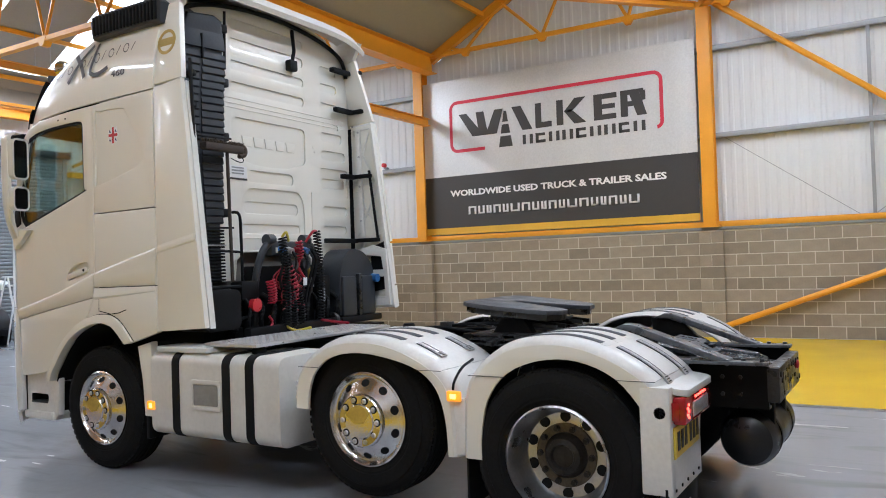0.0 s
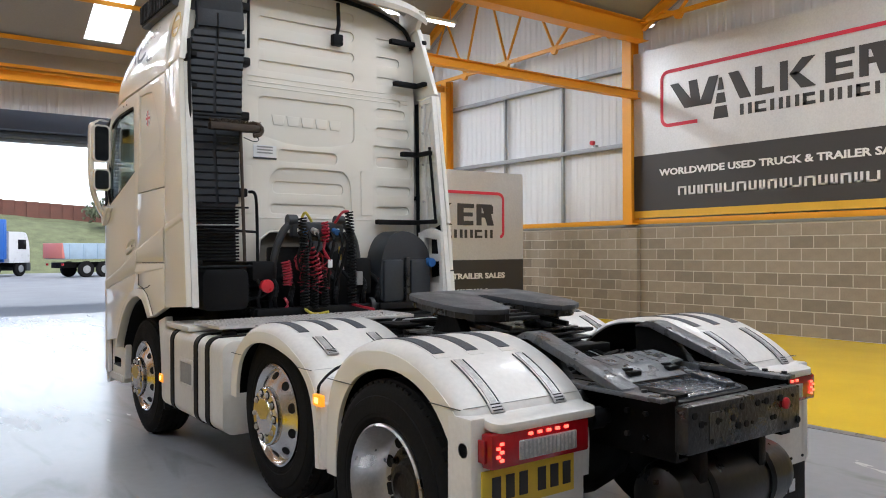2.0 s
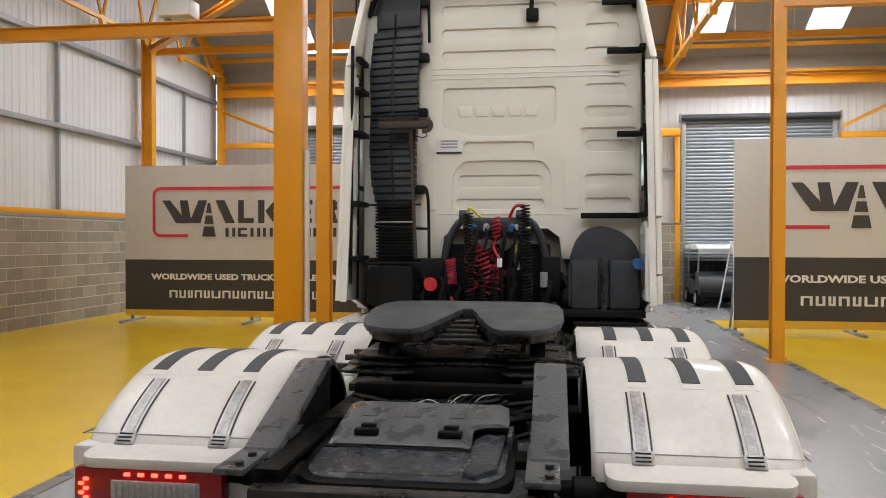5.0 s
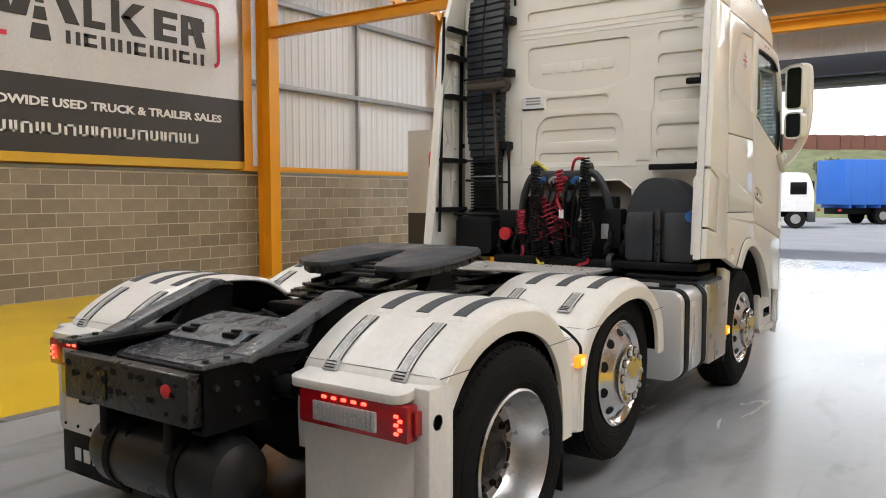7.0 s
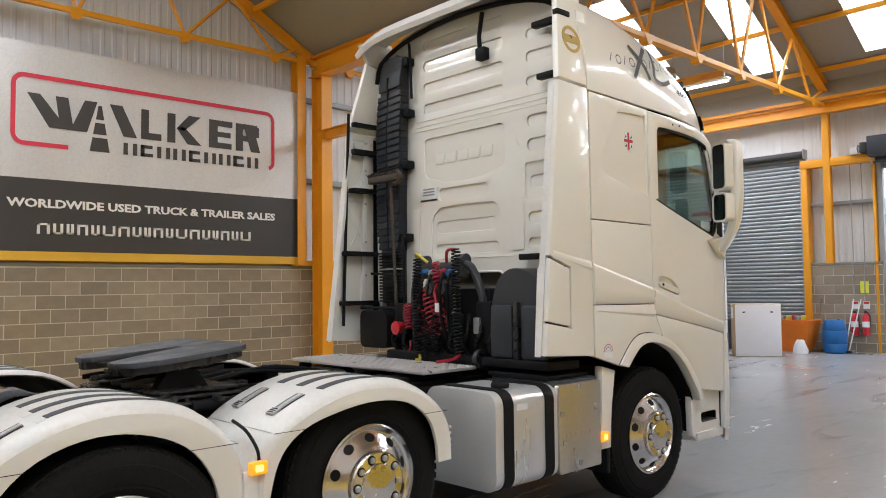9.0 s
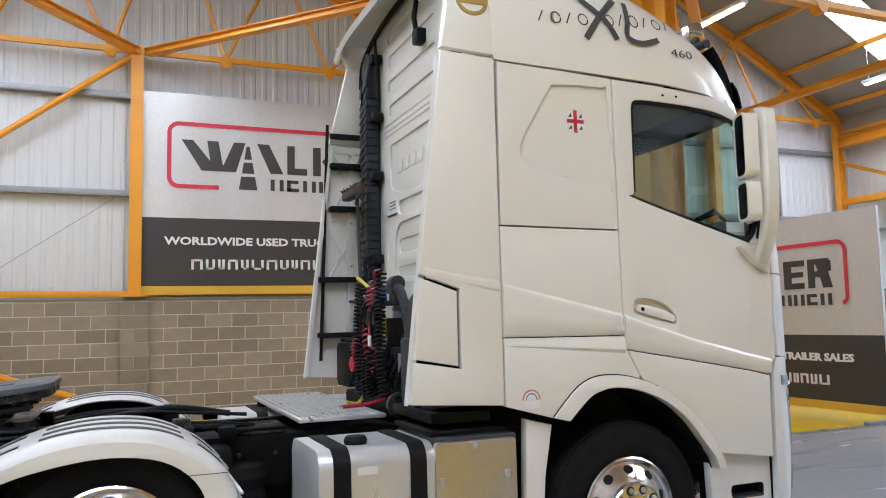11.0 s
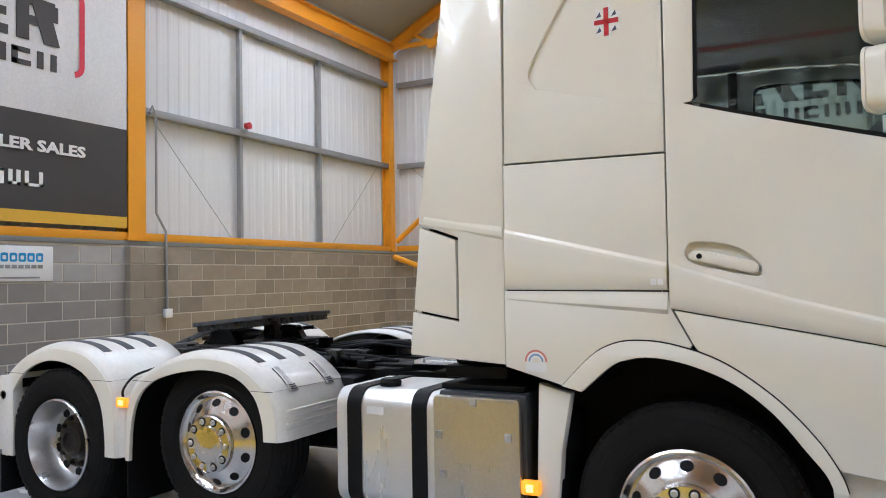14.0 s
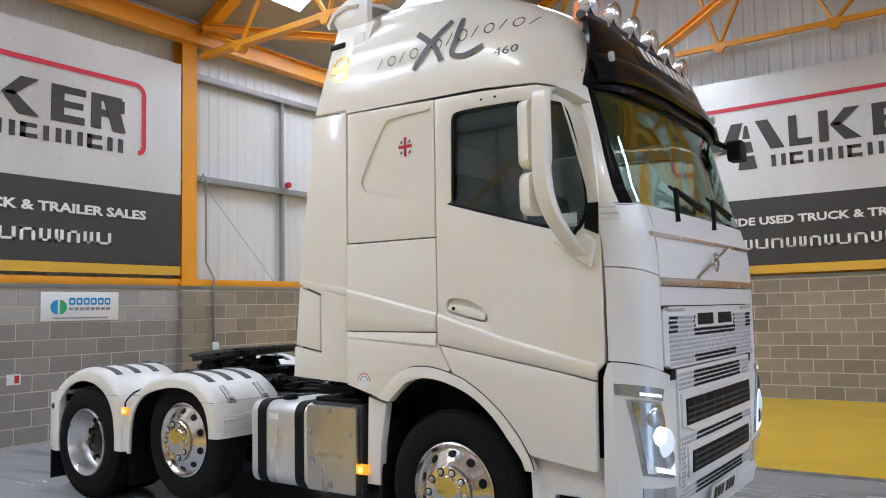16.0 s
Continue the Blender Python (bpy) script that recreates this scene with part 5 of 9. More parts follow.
# fifth wheel, tipped back
FY = -3.38
fw = part("fifth_wheel_pedestal", box((-0.4, FY - 0.25, 0.98), (0.4, FY + 0.25, 1.06), 0.02), M_CHASSIS, truck, "black coupling pedestal")
half = [(0.03, -3.21), (0.055, -3.29), (0.085, -3.42), (0.13, -3.57), (0.165, -3.67), (0.21, -3.71), (0.33, -3.705), (0.42, -3.65), (0.47, -3.54), (0.487, -3.4), (0.487, -3.2), (0.46, -3.07), (0.4, -3.0), (0.25, -2.98)]
outl = half + [(-x, y) for x, y in reversed(half)] + [(-0.025, -3.2), (0.025, -3.2)]
rnd = random.Random(12)
worn = []
for p, q in zip(outl, outl[1:] + outl[:1]):
    k = max(1, int(math.dist(p, q) / 0.018))
    worn += [(p[0] + (q[0] - p[0]) * e / k + rnd.uniform(-0.003, 0.003), p[1] + (q[1] - p[1]) * e / k + rnd.uniform(-0.003, 0.003)) for e in range(k)]
t = slab(worn, "z", -0.014, 0.014, bev=0.003)
tip = Matrix.Translation((0, FY, 1.268)) @ Matrix.Rotation(radians(5.6), 4, "X") @ Matrix.Translation((0, -FY, 0))
t.transform(tip)
part("coupling_plate", t, M_FIFTH, fw, "dark grey greased coupling plate")
t = slab([(x * 0.94 + (0.012 if abs(x) < 0.2 else 0) * (1 if x > 0 else -1) + rnd.uniform(-0.006, 0.006), FY + (y - FY) * 0.96 + rnd.uniform(-0.006, 0.006)) for x, y in worn], "z", -0.055, -0.014, bev=0.006)
t.transform(tip)
part("plate_casting", t, M_GREASE, fw)
for x in (-0.3, -0.16, 0.16, 0.3):
    t = box((x - 0.012, FY - 0.3, -0.12), (x + 0.012, FY + 0.28, -0.09), 0.004)
    t.transform(tip)
    part("casting_web", t, M_GREASE, fw)
for s in (1, -1):
    part("pivot_bracket", slab([(FY - 0.22, 1.0), (FY + 0.22, 1.0), (FY + 0.08, 1.2), (FY - 0.08, 1.2)], "x", 0.33 * s, 0.4 * s), M_CHASSIS, fw)
    part("slide_rail", box((min(0.3 * s, 0.46 * s), -3.85, 0.985), (max(0.3 * s, 0.46 * s), -2.6, 1.02), 0.004), M_GREASE, fw)
for z, w, y0 in ((1.03, 0.555, -3.66), (1.062, 0.53, -3.62), (1.09, 0.5, -3.58)):
    t = slab([(-w, y0 + 0.03), (-w + 0.03, y0), (-0.24, y0 - 0.015), (-0.2, y0 + 0.04), (0.2, y0 + 0.04), (0.24, y0 - 0.015), (w - 0.03, y0), (w, y0 + 0.03), (w, -3.1), (-w, -3.1)], "z", z, z + 0.014, bev=0.004)
    part("base_plate", t, M_GREASE, fw, "greasy black coupling base plate")
for q in range(26):
    sx = 1 if q % 2 else -1
    x, y, z = sx * rnd.uniform(0.36, 0.6), rnd.uniform(-3.7, -3.15), rnd.uniform(1.04, 1.1)
    part("base_lug", obox(Matrix.Translation((x, y, z)) @ Matrix.Rotation(rnd.uniform(-0.4, 0.4), 4, "Z"), (rnd.uniform(0.03, 0.1), rnd.uniform(0.02, 0.05), rnd.uniform(0.014, 0.03)), 0.004), M_GREASE, fw)
for q in range(5):
    t = slab([(-0.12 + 0.018 * q, -3.62 + 0.055 * q), (0.12 - 0.018 * q, -3.62 + 0.055 * q), (0.1 - 0.018 * q, -3.58 + 0.055 * q), (-0.1 + 0.018 * q, -3.58 + 0.055 * q)], "z", -0.075 + 0.011 * q, -0.055 + 0.011 * q, bev=0.003)
    t.transform(tip)
    part("throat_step", t, M_GREASE, fw)
t = box((-0.05, -3.3, 1.12), (0.05, -3.2, 1.25), 0.01)
part("locking_jaw", t, M_GREASE, fw)
part("release_handle", tube([(0.2, -3.3, 1.1), (0.5, -3.5, 1.08), (0.6, -3.6, 1.08)], 0.012, 8), M_GREASE, fw)
# pipes and fittings along the frame
for q in range(12):
    s = 1 if q % 2 else -1
    y0 = -1.9 - 0.05 * q
    pts = [(s * (0.3 + 0.02 * q), y0, 1.02 + 0.004 * q), (s * (0.33 + 0.02 * q), y0 - 0.35, 1.05 + random.uniform(-0.02, 0.04)), (s * (0.36 + 0.01 * q), y0 - 0.7, 1.04 + random.uniform(-0.02, 0.03)), (s * 0.42, y0 - 1.0, 1.0)]
    part("air_hose", tube(smooth_line(pts, 4), 0.012 + 0.004 * (q % 3), 8), M_BLACK, truck)
part("suspension_pipe", cyl((0.55, -3.4, 1.02), (0.55, -2.3, 1.04), 0.03, 12), M_BLACK, truck)
part("pipe_sleeve", cyl((0.55, -2.75, 1.033), (0.55, -2.66, 1.035), 0.034, 12), M_TWHITE, truck, "white pipe sleeve")
for s in (1, -1):
    for y in (-3.42, -2.05):
        part("air_spring", lathe([(0.0, 0), (0.12, 0.0), (0.14, 0.06), (0.12, 0.12), (0.14, 0.18), (0.12, 0.24), (0.0, 0.25)], "z", (0.5 * s, y, 0.6), 24), M_TYRE, truck)
    for q in range(7):
        y = -3.6 + q * 0.24
        part("valve_block", box((0.44 * s - 0.04, y, 0.99), (0.44 * s + 0.05, y + 0.09, 1.04 + 0.03 * (q % 3)), 0.006), M_GREASE if q % 2 else M_CHASSIS, truck)

# mudguards --------------------------------------------------------------
REAR = smooth_line([(-4.645, 0.6), (-4.65, 0.8), (-4.615, 0.92), (-4.53, 1.005), (-4.38, 1.092), (-4.2, 1.155), (-4.02, 1.175), (-3.8, 1.15), (-3.64, 1.075), (-3.52, 0.965), (-3.46, 0.84), (-3.44, 0.65), (-3.437, 0.46)], 5)
MID = smooth_line([(-3.43, 0.455), (-3.427, 0.65), (-3.395, 0.85), (-3.29, 0.98), (-3.1, 1.08), (-2.9, 1.14), (-2.7, 1.155), (-2.5, 1.13), (-2.33, 1.05), (-2.21, 0.94), (-2.155, 0.82), (-2.14, 0.665)], 5)
REAR_IN = smooth_line([(-3.575, 0.46), (-3.578, 0.6), (-3.62, 0.8), (-3.743, 0.957), (-3.95, 1.04), (-4.17, 1.045), (-4.38, 0.96), (-4.53, 0.78), (-4.585, 0.6), (-4.585, 0.45)], 4)
MID_IN = smooth_line([(-2.279, 0.66), (-2.292, 0.78), (-2.35, 0.91), (-2.49, 1.01), (-2.71, 1.043), (-2.95, 1.015), (-3.15, 0.955), (-3.275, 0.85), (-3.335, 0.68), (-3.352, 0.455)], 4)


def on_profile(prof, y0, y1, off, zmin=0.7):
    pts = []
    for i in range(len(prof)):
        p, a, b = Vector(prof[i]), Vector(prof[max(i - 1, 0)]), Vector(prof[min(i + 1, len(prof) - 1)])
        d = (b - a).normalized()
        nrm = Vector((-d.y, d.x))
        if y0 <= p.x <= y1 and p.y > zmin:
            q = p + nrm * off
            pts.append((q.x, q.y))
    return pts


def mudguard(s, prof, cy, cz, rear):
    name = "drive_axle_mudguard" if rear else "pusher_axle_mudguard"
    xs = [0.56, 0.58, 0.8, 1.0, 1.15, 1.19, 1.218, 1.236, 1.244]
    dz = [0.02, 0.0, 0.0, 0.0, 0.0, 0.005, 0.015, 0.032, 0.052]
    rows = []
    for i in range(len(prof)):
        p, a, b = Vector(prof[i]), Vector(prof[max(i - 1, 0)]), Vector(prof[min(i + 1, len(prof) - 1)])
        d = (b - a).normalized()
        nr = Vector((d.y, -d.x))
        rows.append([(s * x, p.x + nr.x * e, p.y + nr.y * e) for x, e in zip(xs, dz)])
    g = part(name, grid(rows, thick=0.012), M_WHITE, truck, "white plastic mudguard with dark grip strips", angle=50)
    ln = on_profile(prof, -9, 9, -0.022, 0.0)
    part("liner", grid([[(s * x, y, z) for y, z in ln] for x in (0.57, 0.9, 1.219)], thick=0.004), M_BLACK, g, "black guard liner")
    # side flange down to the arch over the tyre
    inner = REAR_IN if rear else MID_IN
    outer = on_profile(prof, -9, 9, -0.046, 0.0)
    part("side_flange", slab(outer + inner, "x", 1.222 * s, 1.2455 * s, bev=0.009, seg=3), M_CREAM, g, "cream painted side flange")
    for x in (0.709, 0.9, 1.087):
        a, b = (cy - 0.28, cy + 0.36) if rear else (cy - 0.3, cy + 0.33)
        for nm, w0, w1, off, mt, lab in (("grip_strip", x, x + 0.064, 0.004, M_STRIPE, "dark anti-slip strip"), ("strip_frame", x - 0.008, x + 0.072, 0.001, M_WHITE, "")):
            ext = 0.0 if nm == "grip_strip" else 0.012
            line = on_profile(prof, a - ext, b + ext, off)
            rows = [[(s * w0, y, z) for y, z in line], [(s * w1, y, z) for y, z in line]]
            part(nm, grid(rows, thick=0.004), mt, g, lab)
    ends = ((cy - 0.62, cy - 0.31),) if rear else ((cy - 0.55, cy - 0.36), (cy + 0.36, cy + 0.5))
    for y0, y1 in ends:
        for x in (0.725, 1.075):
            line = on_profile(prof, y0, y1, 0.003, 0.93 if rear else 0.8)
            if len(line) > 1:
                st = part("strap", grid([[(s * (x - 0.03), y, z) for y, z in line], [(s * (x + 0.03), y, z) for y, z in line]], thick=0.006), M_WHITE, g, "raised white strap seat")
                up = [(y, z + 0.006) for y, z in line]
                part("strap_web", grid([[(s * (x - 0.018), y, z) for y, z in up], [(s * (x + 0.018), y, z) for y, z in up]], thick=0.003), M_STRAPM, st, "scuffed metal strap")
                for e in (-0.031, 0.031):
                    part("strap_edge", tube([(s * (x + e), y, z + 0.001) for y, z in line], 0.0035, 6), M_DGREY, st)
                e, f = (line[0], line[1]) if y0 < cy else (line[-1], line[-2])
                d = Vector((0, e[0] - f[0], e[1] - f[1])).normalized()
                sx = Vector((1, 0, 0))
                m = Matrix((sx, d, sx.cross(d))).transposed().to_4x4()
                m.translation = Vector((s * x, e[0], e[1] + 0.006))
                bk = part("buckle", obox(m, (0.072, 0.05, 0.012), 0.004), M_STRAPM, st)
                for w in (-0.014, 0.0, 0.014):
                    part("buckle_slot", obox(m @ Matrix.Translation((0, w, 0.0065 if m.to_3x3()[2][2] > 0 else -0.0065)), (0.05, 0.005, 0.003)), M_BLACK, st)
    # joint line where the removable crown meets the skirt
    for y0, y1 in ((-9, cy), (cy, 9)):
        line = [p for p in on_profile(prof, y0, y1, 0.0015, 0.0) if 0.925 < p[1] < 0.975]
        if line:
            y, z = line[len(line) // 2]
            yi = min((p for p in inner if (p[0] - cy) * (y - cy) > 0), key=lambda p: abs(p[1] - z))[0]
            part("joint", box((min(1.244 * s, 1.2505 * s), min(y, yi), z - 0.004), (max(1.244 * s, 1.247 * s), max(y, yi), z - 0.001)), M_DGREY, g)
            part("joint", box((min(0.57 * s, 1.23 * s), y - 0.0012, z - 0.0012), (max(0.57 * s, 1.23 * s), y + 0.0012, z + 0.0012)), M_STRAPM, g)
    return g


for s in (1, -1):
    g = mudguard(s, REAR, AXLE_R, 0.5, True)
    # rear skirt, lamp shelf, tail lamp
    sk = part("rear_skirt", slab([(0.62, 0.36), (1.22, 0.36), (1.245, 0.42), (1.245, 0.9), (0.62, 0.9)], "y", -4.655, -4.62, bev=0.006), M_WHITE, truck, "white rear skirt panel")
    if s < 0:
        for v in sk.data.vertices:
            v.co.x *= -1
        sk.data.flip_normals()
    x0, x1 = sorted((0.6 * s, 1.25 * s))
    part("skirt_side", box((min(1.17 * s, 1.2475 * s), -4.657, 0.38), (max(1.17 * s, 1.2475 * s), -4.5, 0.93), 0.012), M_WHITE, truck)
    t = slab(rrect(x0 + (0.07 if s < 0 else 0), -4.73, x1 - (0.07 if s > 0 else 0), -4.47, 0.05), "z", 0.895, 0.93, bev=0.012)
    for v in t.verts:
        v.co.z += 0.16 * (v.co.y + 4.6)
    part("lamp_shelf", t, M_WHITE, truck, "white shelf over the tail lamp")
    l0, l1 = sorted((0.66 * s, 1.2 * s))
    tl = part("tail_lamp", box((l0, -4.725, 0.735), (l1, -4.655, 0.875), 0.014), M_REDLAMP, truck, "red tail lamp unit with lit segments")
    c0, c1 = sorted((0.74 * s, 1.06 * s))
    part("clear_lens", box((c0, -4.731, 0.757), (c1, -4.72, 0.835), 0.01), M_CLEARLAMP, tl, "clear ribbed lens")
    for q in range(5):
        cx = s * (0.8 + 0.05 * q)
        part("lit_segment", box((cx - 0.011, -4.7325, 0.85), (cx + 0.011, -4.723, 0.862), 0.003), M_REDGLOW, tl)
    for q in range(5):
        cx = s * (1.155 + (0.014 if q % 2 else -0.004))
        part("lit_segment", box((cx - 0.009, -4.7325, 0.765 + 0.016 * q), (cx + 0.009, -4.723, 0.777 + 0.016 * q), 0.003), M_REDGLOW, tl)
    for q in range(14):
        lx = s * (0.75 + 0.022 * q)
        part("lens_rib", box((lx - 0.002, -4.7335, 0.762), (lx + 0.002, -4.73, 0.83)), M_GALV, tl, smooth=False)
    part("side_lamp", box((min(1.2 * s, 1.215 * s), -4.695, 0.76), (max(1.2 * s, 1.215 * s), -4.655, 0.85), 0.004), M_REDLAMP, tl)
    fl = part("mud_flap", box((x0 + (0.04 if s > 0 else 0), -4.635, 0.12), (x1 - (0 if s > 0 else 0.04), -4.62, 0.42), 0.004), M_BLACK, truck, "black rubber mud flap")
    for q in range(4):
        cx = s * (0.85 + 0.085 * q)
        part("logo_block", box((cx - 0.03, -4.639, 0.2), (cx + 0.03, -4.634, 0.27), 0.002), M_TWHITE, fl)
    rv = B()
    for q in range(5):
        cyl((s * (0.7 + 0.12 * q), -4.661, 0.4), (s * (0.7 + 0.12 * q), -4.653, 0.4), 0.009, 8, rv)
    part("rivets", rv, M_BLACK, sk, smooth=False)
    part("skirt_slot", lathe([(0.0, 0.246), (0.03, 0.2461), (0.03, 0.2475), (0.0, 0.2475)], "x", (s * 1.0, -4.605, 0.8), 16) if s > 0 else lathe([(0.0, -0.2475), (0.03, -0.2475), (0.03, -0.246), (0.0, -0.246)], "x", (s * 1.0, -4.605, 0.8), 16), M_BLACK, truck)
    g2 = mudguard(s, MID, AXLE_M, 0.605, False)
    for q in range(4):
        z = 0.72 + 0.035 * q
        part("front_rib", box((min(0.6 * s, 1.2 * s), -2.152, z), (max(0.6 * s, 1.2 * s), -2.134, z + 0.014), 0.004), M_WHITE, g2)
    # side marker between the guards
    mk = part("side_marker", box((min(1.235 * s, 1.265 * s), -3.45, 0.785), (max(1.235 * s, 1.265 * s), -3.36, 0.845), 0.008), M_AMBER, truck, "lit amber side marker")
    part("lamp_core", box((min(1.26 * s, 1.268 * s), -3.425, 0.8), (max(1.26 * s, 1.268 * s), -3.385, 0.83), 0.004), M_AMBERHOT, mk)
    part("marker_bracket", slab([(-3.47, 0.8), (-3.39, 0.8), (-3.4, 0.47), (-3.46, 0.47)], "x", 1.2 * s, 1.236 * s, bev=0.008), M_WHITE, truck)
    part("marker_cable", tube(smooth_line([(1.0 * s, -3.4, 1.0), (1.15 * s, -3.41, 0.97), (1.24 * s, -3.405, 0.9), (1.25 * s, -3.4, 0.85)], 4), 0.008, 6), M_BLACK, truck)
    part("axle_flap", box((min(0.55 * s, 1.18 * s), -3.45, 0.16), (max(0.55 * s, 1.18 * s), -3.435, 0.75), 0.004), M_BLACK, truck, "black rubber flap")
# number plate under the nearside tail lamp, its characters as plain bars
npl = part("number_plate", box((-1.2, -4.665, 0.56), (-0.69, -4.655, 0.72), 0.004), M_NPLATE, truck, "yellow rear number plate")
for q in range(6):
    x = -1.15 + q * 0.072 + (0.03 if q > 2 else 0)
    part("plate_bar", box((x, -4.668, 0.595), (x + 0.045, -4.664, 0.69)), M_INK, npl)

# tanks and lockers ------------------------------------------------------


def rtank(x0, x1, y0, y1, z0, z1, r, mat, label):
    return part("fuel_tank", slab(rrect(x0, z0, x1, z1, r, 7), "y", y0, y1, bev=0.025, seg=3), mat, truck, label)


tkr = rtank(0.6, 1.225, -1.79, -1.2, 0.38, 0.985, 0.09, M_ALU, "brushed aluminium fuel tank with black straps")
for y in (-1.72, -1.33):
    part("tank_strap", slab(rrect(0.595, 0.375, 1.233, 0.992, 0.095, 7), "y", y, y + 0.085, [rrect(0.61, 0.385, 1.222, 0.982, 0.09, 7)]), M_BLACK, tkr, "black rubber tank strap")
part("filler_cap", lathe([(0.055, 0), (0.06, 0.03), (0.05, 0.05), (0.0, 0.052)], "z", (1.05, -1.56, 0.975), 20), M_BLACK, tkr, "black filler cap")
part("tank_label", box((1.225, -1.6, 0.86), (1.2285, -1.5, 0.9)), M_PAPER, tkr)
lk = part("exhaust_cover", slab(rrect(-1.2, 0.4, -0.745, 0.98, 0.02, 3), "x", 1.2, 1.238, bev=0.008), M_STEEL, truck, "polished steel silencer cover")
part("cover_body", box((0.62, -1.19, 0.4), (1.2, -0.72, 1.0), 0.015), M_DGREY, lk)
for y, z in ((-0.98, 0.955), (-1.17, 0.79), (-0.8, 0.8), (-1.15, 0.6), (-0.98, 0.45)):
    part("cover_clip", box((1.238, y - 0.018, z - 0.02), (1.246, y + 0.018, z + 0.02), 0.003), M_STRAPM, lk)
for q in range(6):
    part("pressed_mark", box((1.237, -1.13 + q * 0.05, 0.63), (1.2405, -1.1 + q * 0.05, 0.66), 0.001), M_STEEL, lk)
tkl = rtank(-1.235, -0.6, -2.02, -0.7, 0.36, 0.985, 0.08, M_TANKW, "white painted side tank with black straps and a step")
for y in (-1.02, -1.55, -1.78):
    part("tank_strap", slab(rrect(-1.243, 0.355, -0.595, 0.992, 0.085, 7), "y", y, y + 0.075, [rrect(-1.232, 0.366, -0.61, 0.982, 0.08, 7)]), M_BLACK, tkl, "black rubber tank strap")
st = part("step_recess", slab(rrect(-1.46, 0.58, -1.14, 0.8, 0.03, 4), "x", -1.244, -1.236, [rrect(-1.43, 0.61, -1.17, 0.77, 0.02, 4)], bev=0.003), M_TANKW, tkl)
part("step_well", box((-1.239, -1.425, 0.615), (-1.236, -1.175, 0.765)), M_GALV, st)
part("filler_cap", lathe([(0.05, 0), (0.055, 0.03), (0.045, 0.05), (0.0, 0.052)], "z", (-1.05, -1.66, 0.975), 20), M_BLACK, tkl, "black filler cap")
for s in (1, -1):
    # panel behind the front wheel, side lamp
    p = part("wheel_arch_panel", slab([(-0.5, 1.02), (-0.66, 1.06), (-0.68, 0.48), (-0.57, 0.48), (-0.55, 0.75)], "x", 1.13 * s, 1.2 * s, bev=0.012), M_CREAM, truck, "cream wheel arch panel")
    part("spray_flap", box((min(0.8 * s, 1.18 * s), -0.6, 0.3), (max(0.8 * s, 1.18 * s), -0.56, 0.9), 0.006), M_BLACK, p)
    mk = part("side_marker", box((min(1.2 * s, 1.245 * s), -0.74, 0.545), (max(1.2 * s, 1.245 * s), -0.65, 0.61), 0.008), M_AMBER, truck, "lit amber side marker")
    part("lamp_core", box((min(1.24 * s, 1.248 * s), -0.715, 0.56), (max(1.24 * s, 1.248 * s), -0.68, 0.595), 0.004), M_AMBERHOT, mk)

# catwalk
cw = part("catwalk", box((-1.15, -1.73, 1.035), (0.5, -1.21, 1.06), 0.006), M_CHEQ, truck, "bright chequer plate catwalk")
tr = B()
for i in range(40):
    for j in range(12):
        c = Vector((-1.12 + i * 0.041, -1.7 + j * 0.041, 1.062))
        obox(Matrix.Translation(c) @ Matrix.Rotation(radians(45 if (i + j) % 2 else -45), 4, "Z"), (0.03, 0.011, 0.008), 0, tr)
part("treads", tr, M_CHEQ, cw, smooth=False)
part("catwalk", box((0.1, -2.1, 1.0), (0.42, -1.78, 1.02), 0.006), M_CHASSIS, truck)
part("side_step", box((-1.22, -1.3, 0.99), (-0.95, -0.75, 1.03), 0.008), M_TANKW, truck, "white step plate over the tank")
part("battery_top", box((0.6, -1.2, 1.0), (1.15, -0.75, 1.03), 0.008), M_BLACK, truck)

# cab --------------------------------------------------------------------


def lean(s):
    """Cab sides lean in slightly with height."""
    def f(co):
        z = co.z
        d = 0.012 * max(0, z - 1.6) + (0.16 * (z - 3.02) if z > 3.02 else 0)
        co.x -= s * d
        return co
    return f


ARCH = smooth_line([(-0.521, 1.062), (-0.393, 1.192), (-0.301, 1.249), (-0.196, 1.271), (-0.04, 1.259), (0.164, 1.193), (0.363, 1.058), (0.509, 0.906), (0.592, 0.778), (0.62, 0.7)], 5)
ARCH_IN = smooth_line([(-0.43, 1.04), (-0.302, 1.154), (-0.223, 1.189), (-0.119, 1.203), (0.035, 1.178), (0.212, 1.107), (0.361, 0.993), (0.482, 0.847), (0.545, 0.767), (0.572, 0.7)], 5)
CREASE = [(-1.29, 1.872), (-0.827, 1.785), (-0.03, 1.597), (0.43, 1.455), (0.84, 1.352), (1.075, 1.3)]
DOOR_FOOT = [(-0.04, 1.412), (0.424, 1.333), (0.84, 1.259), (1.012, 1.223)]


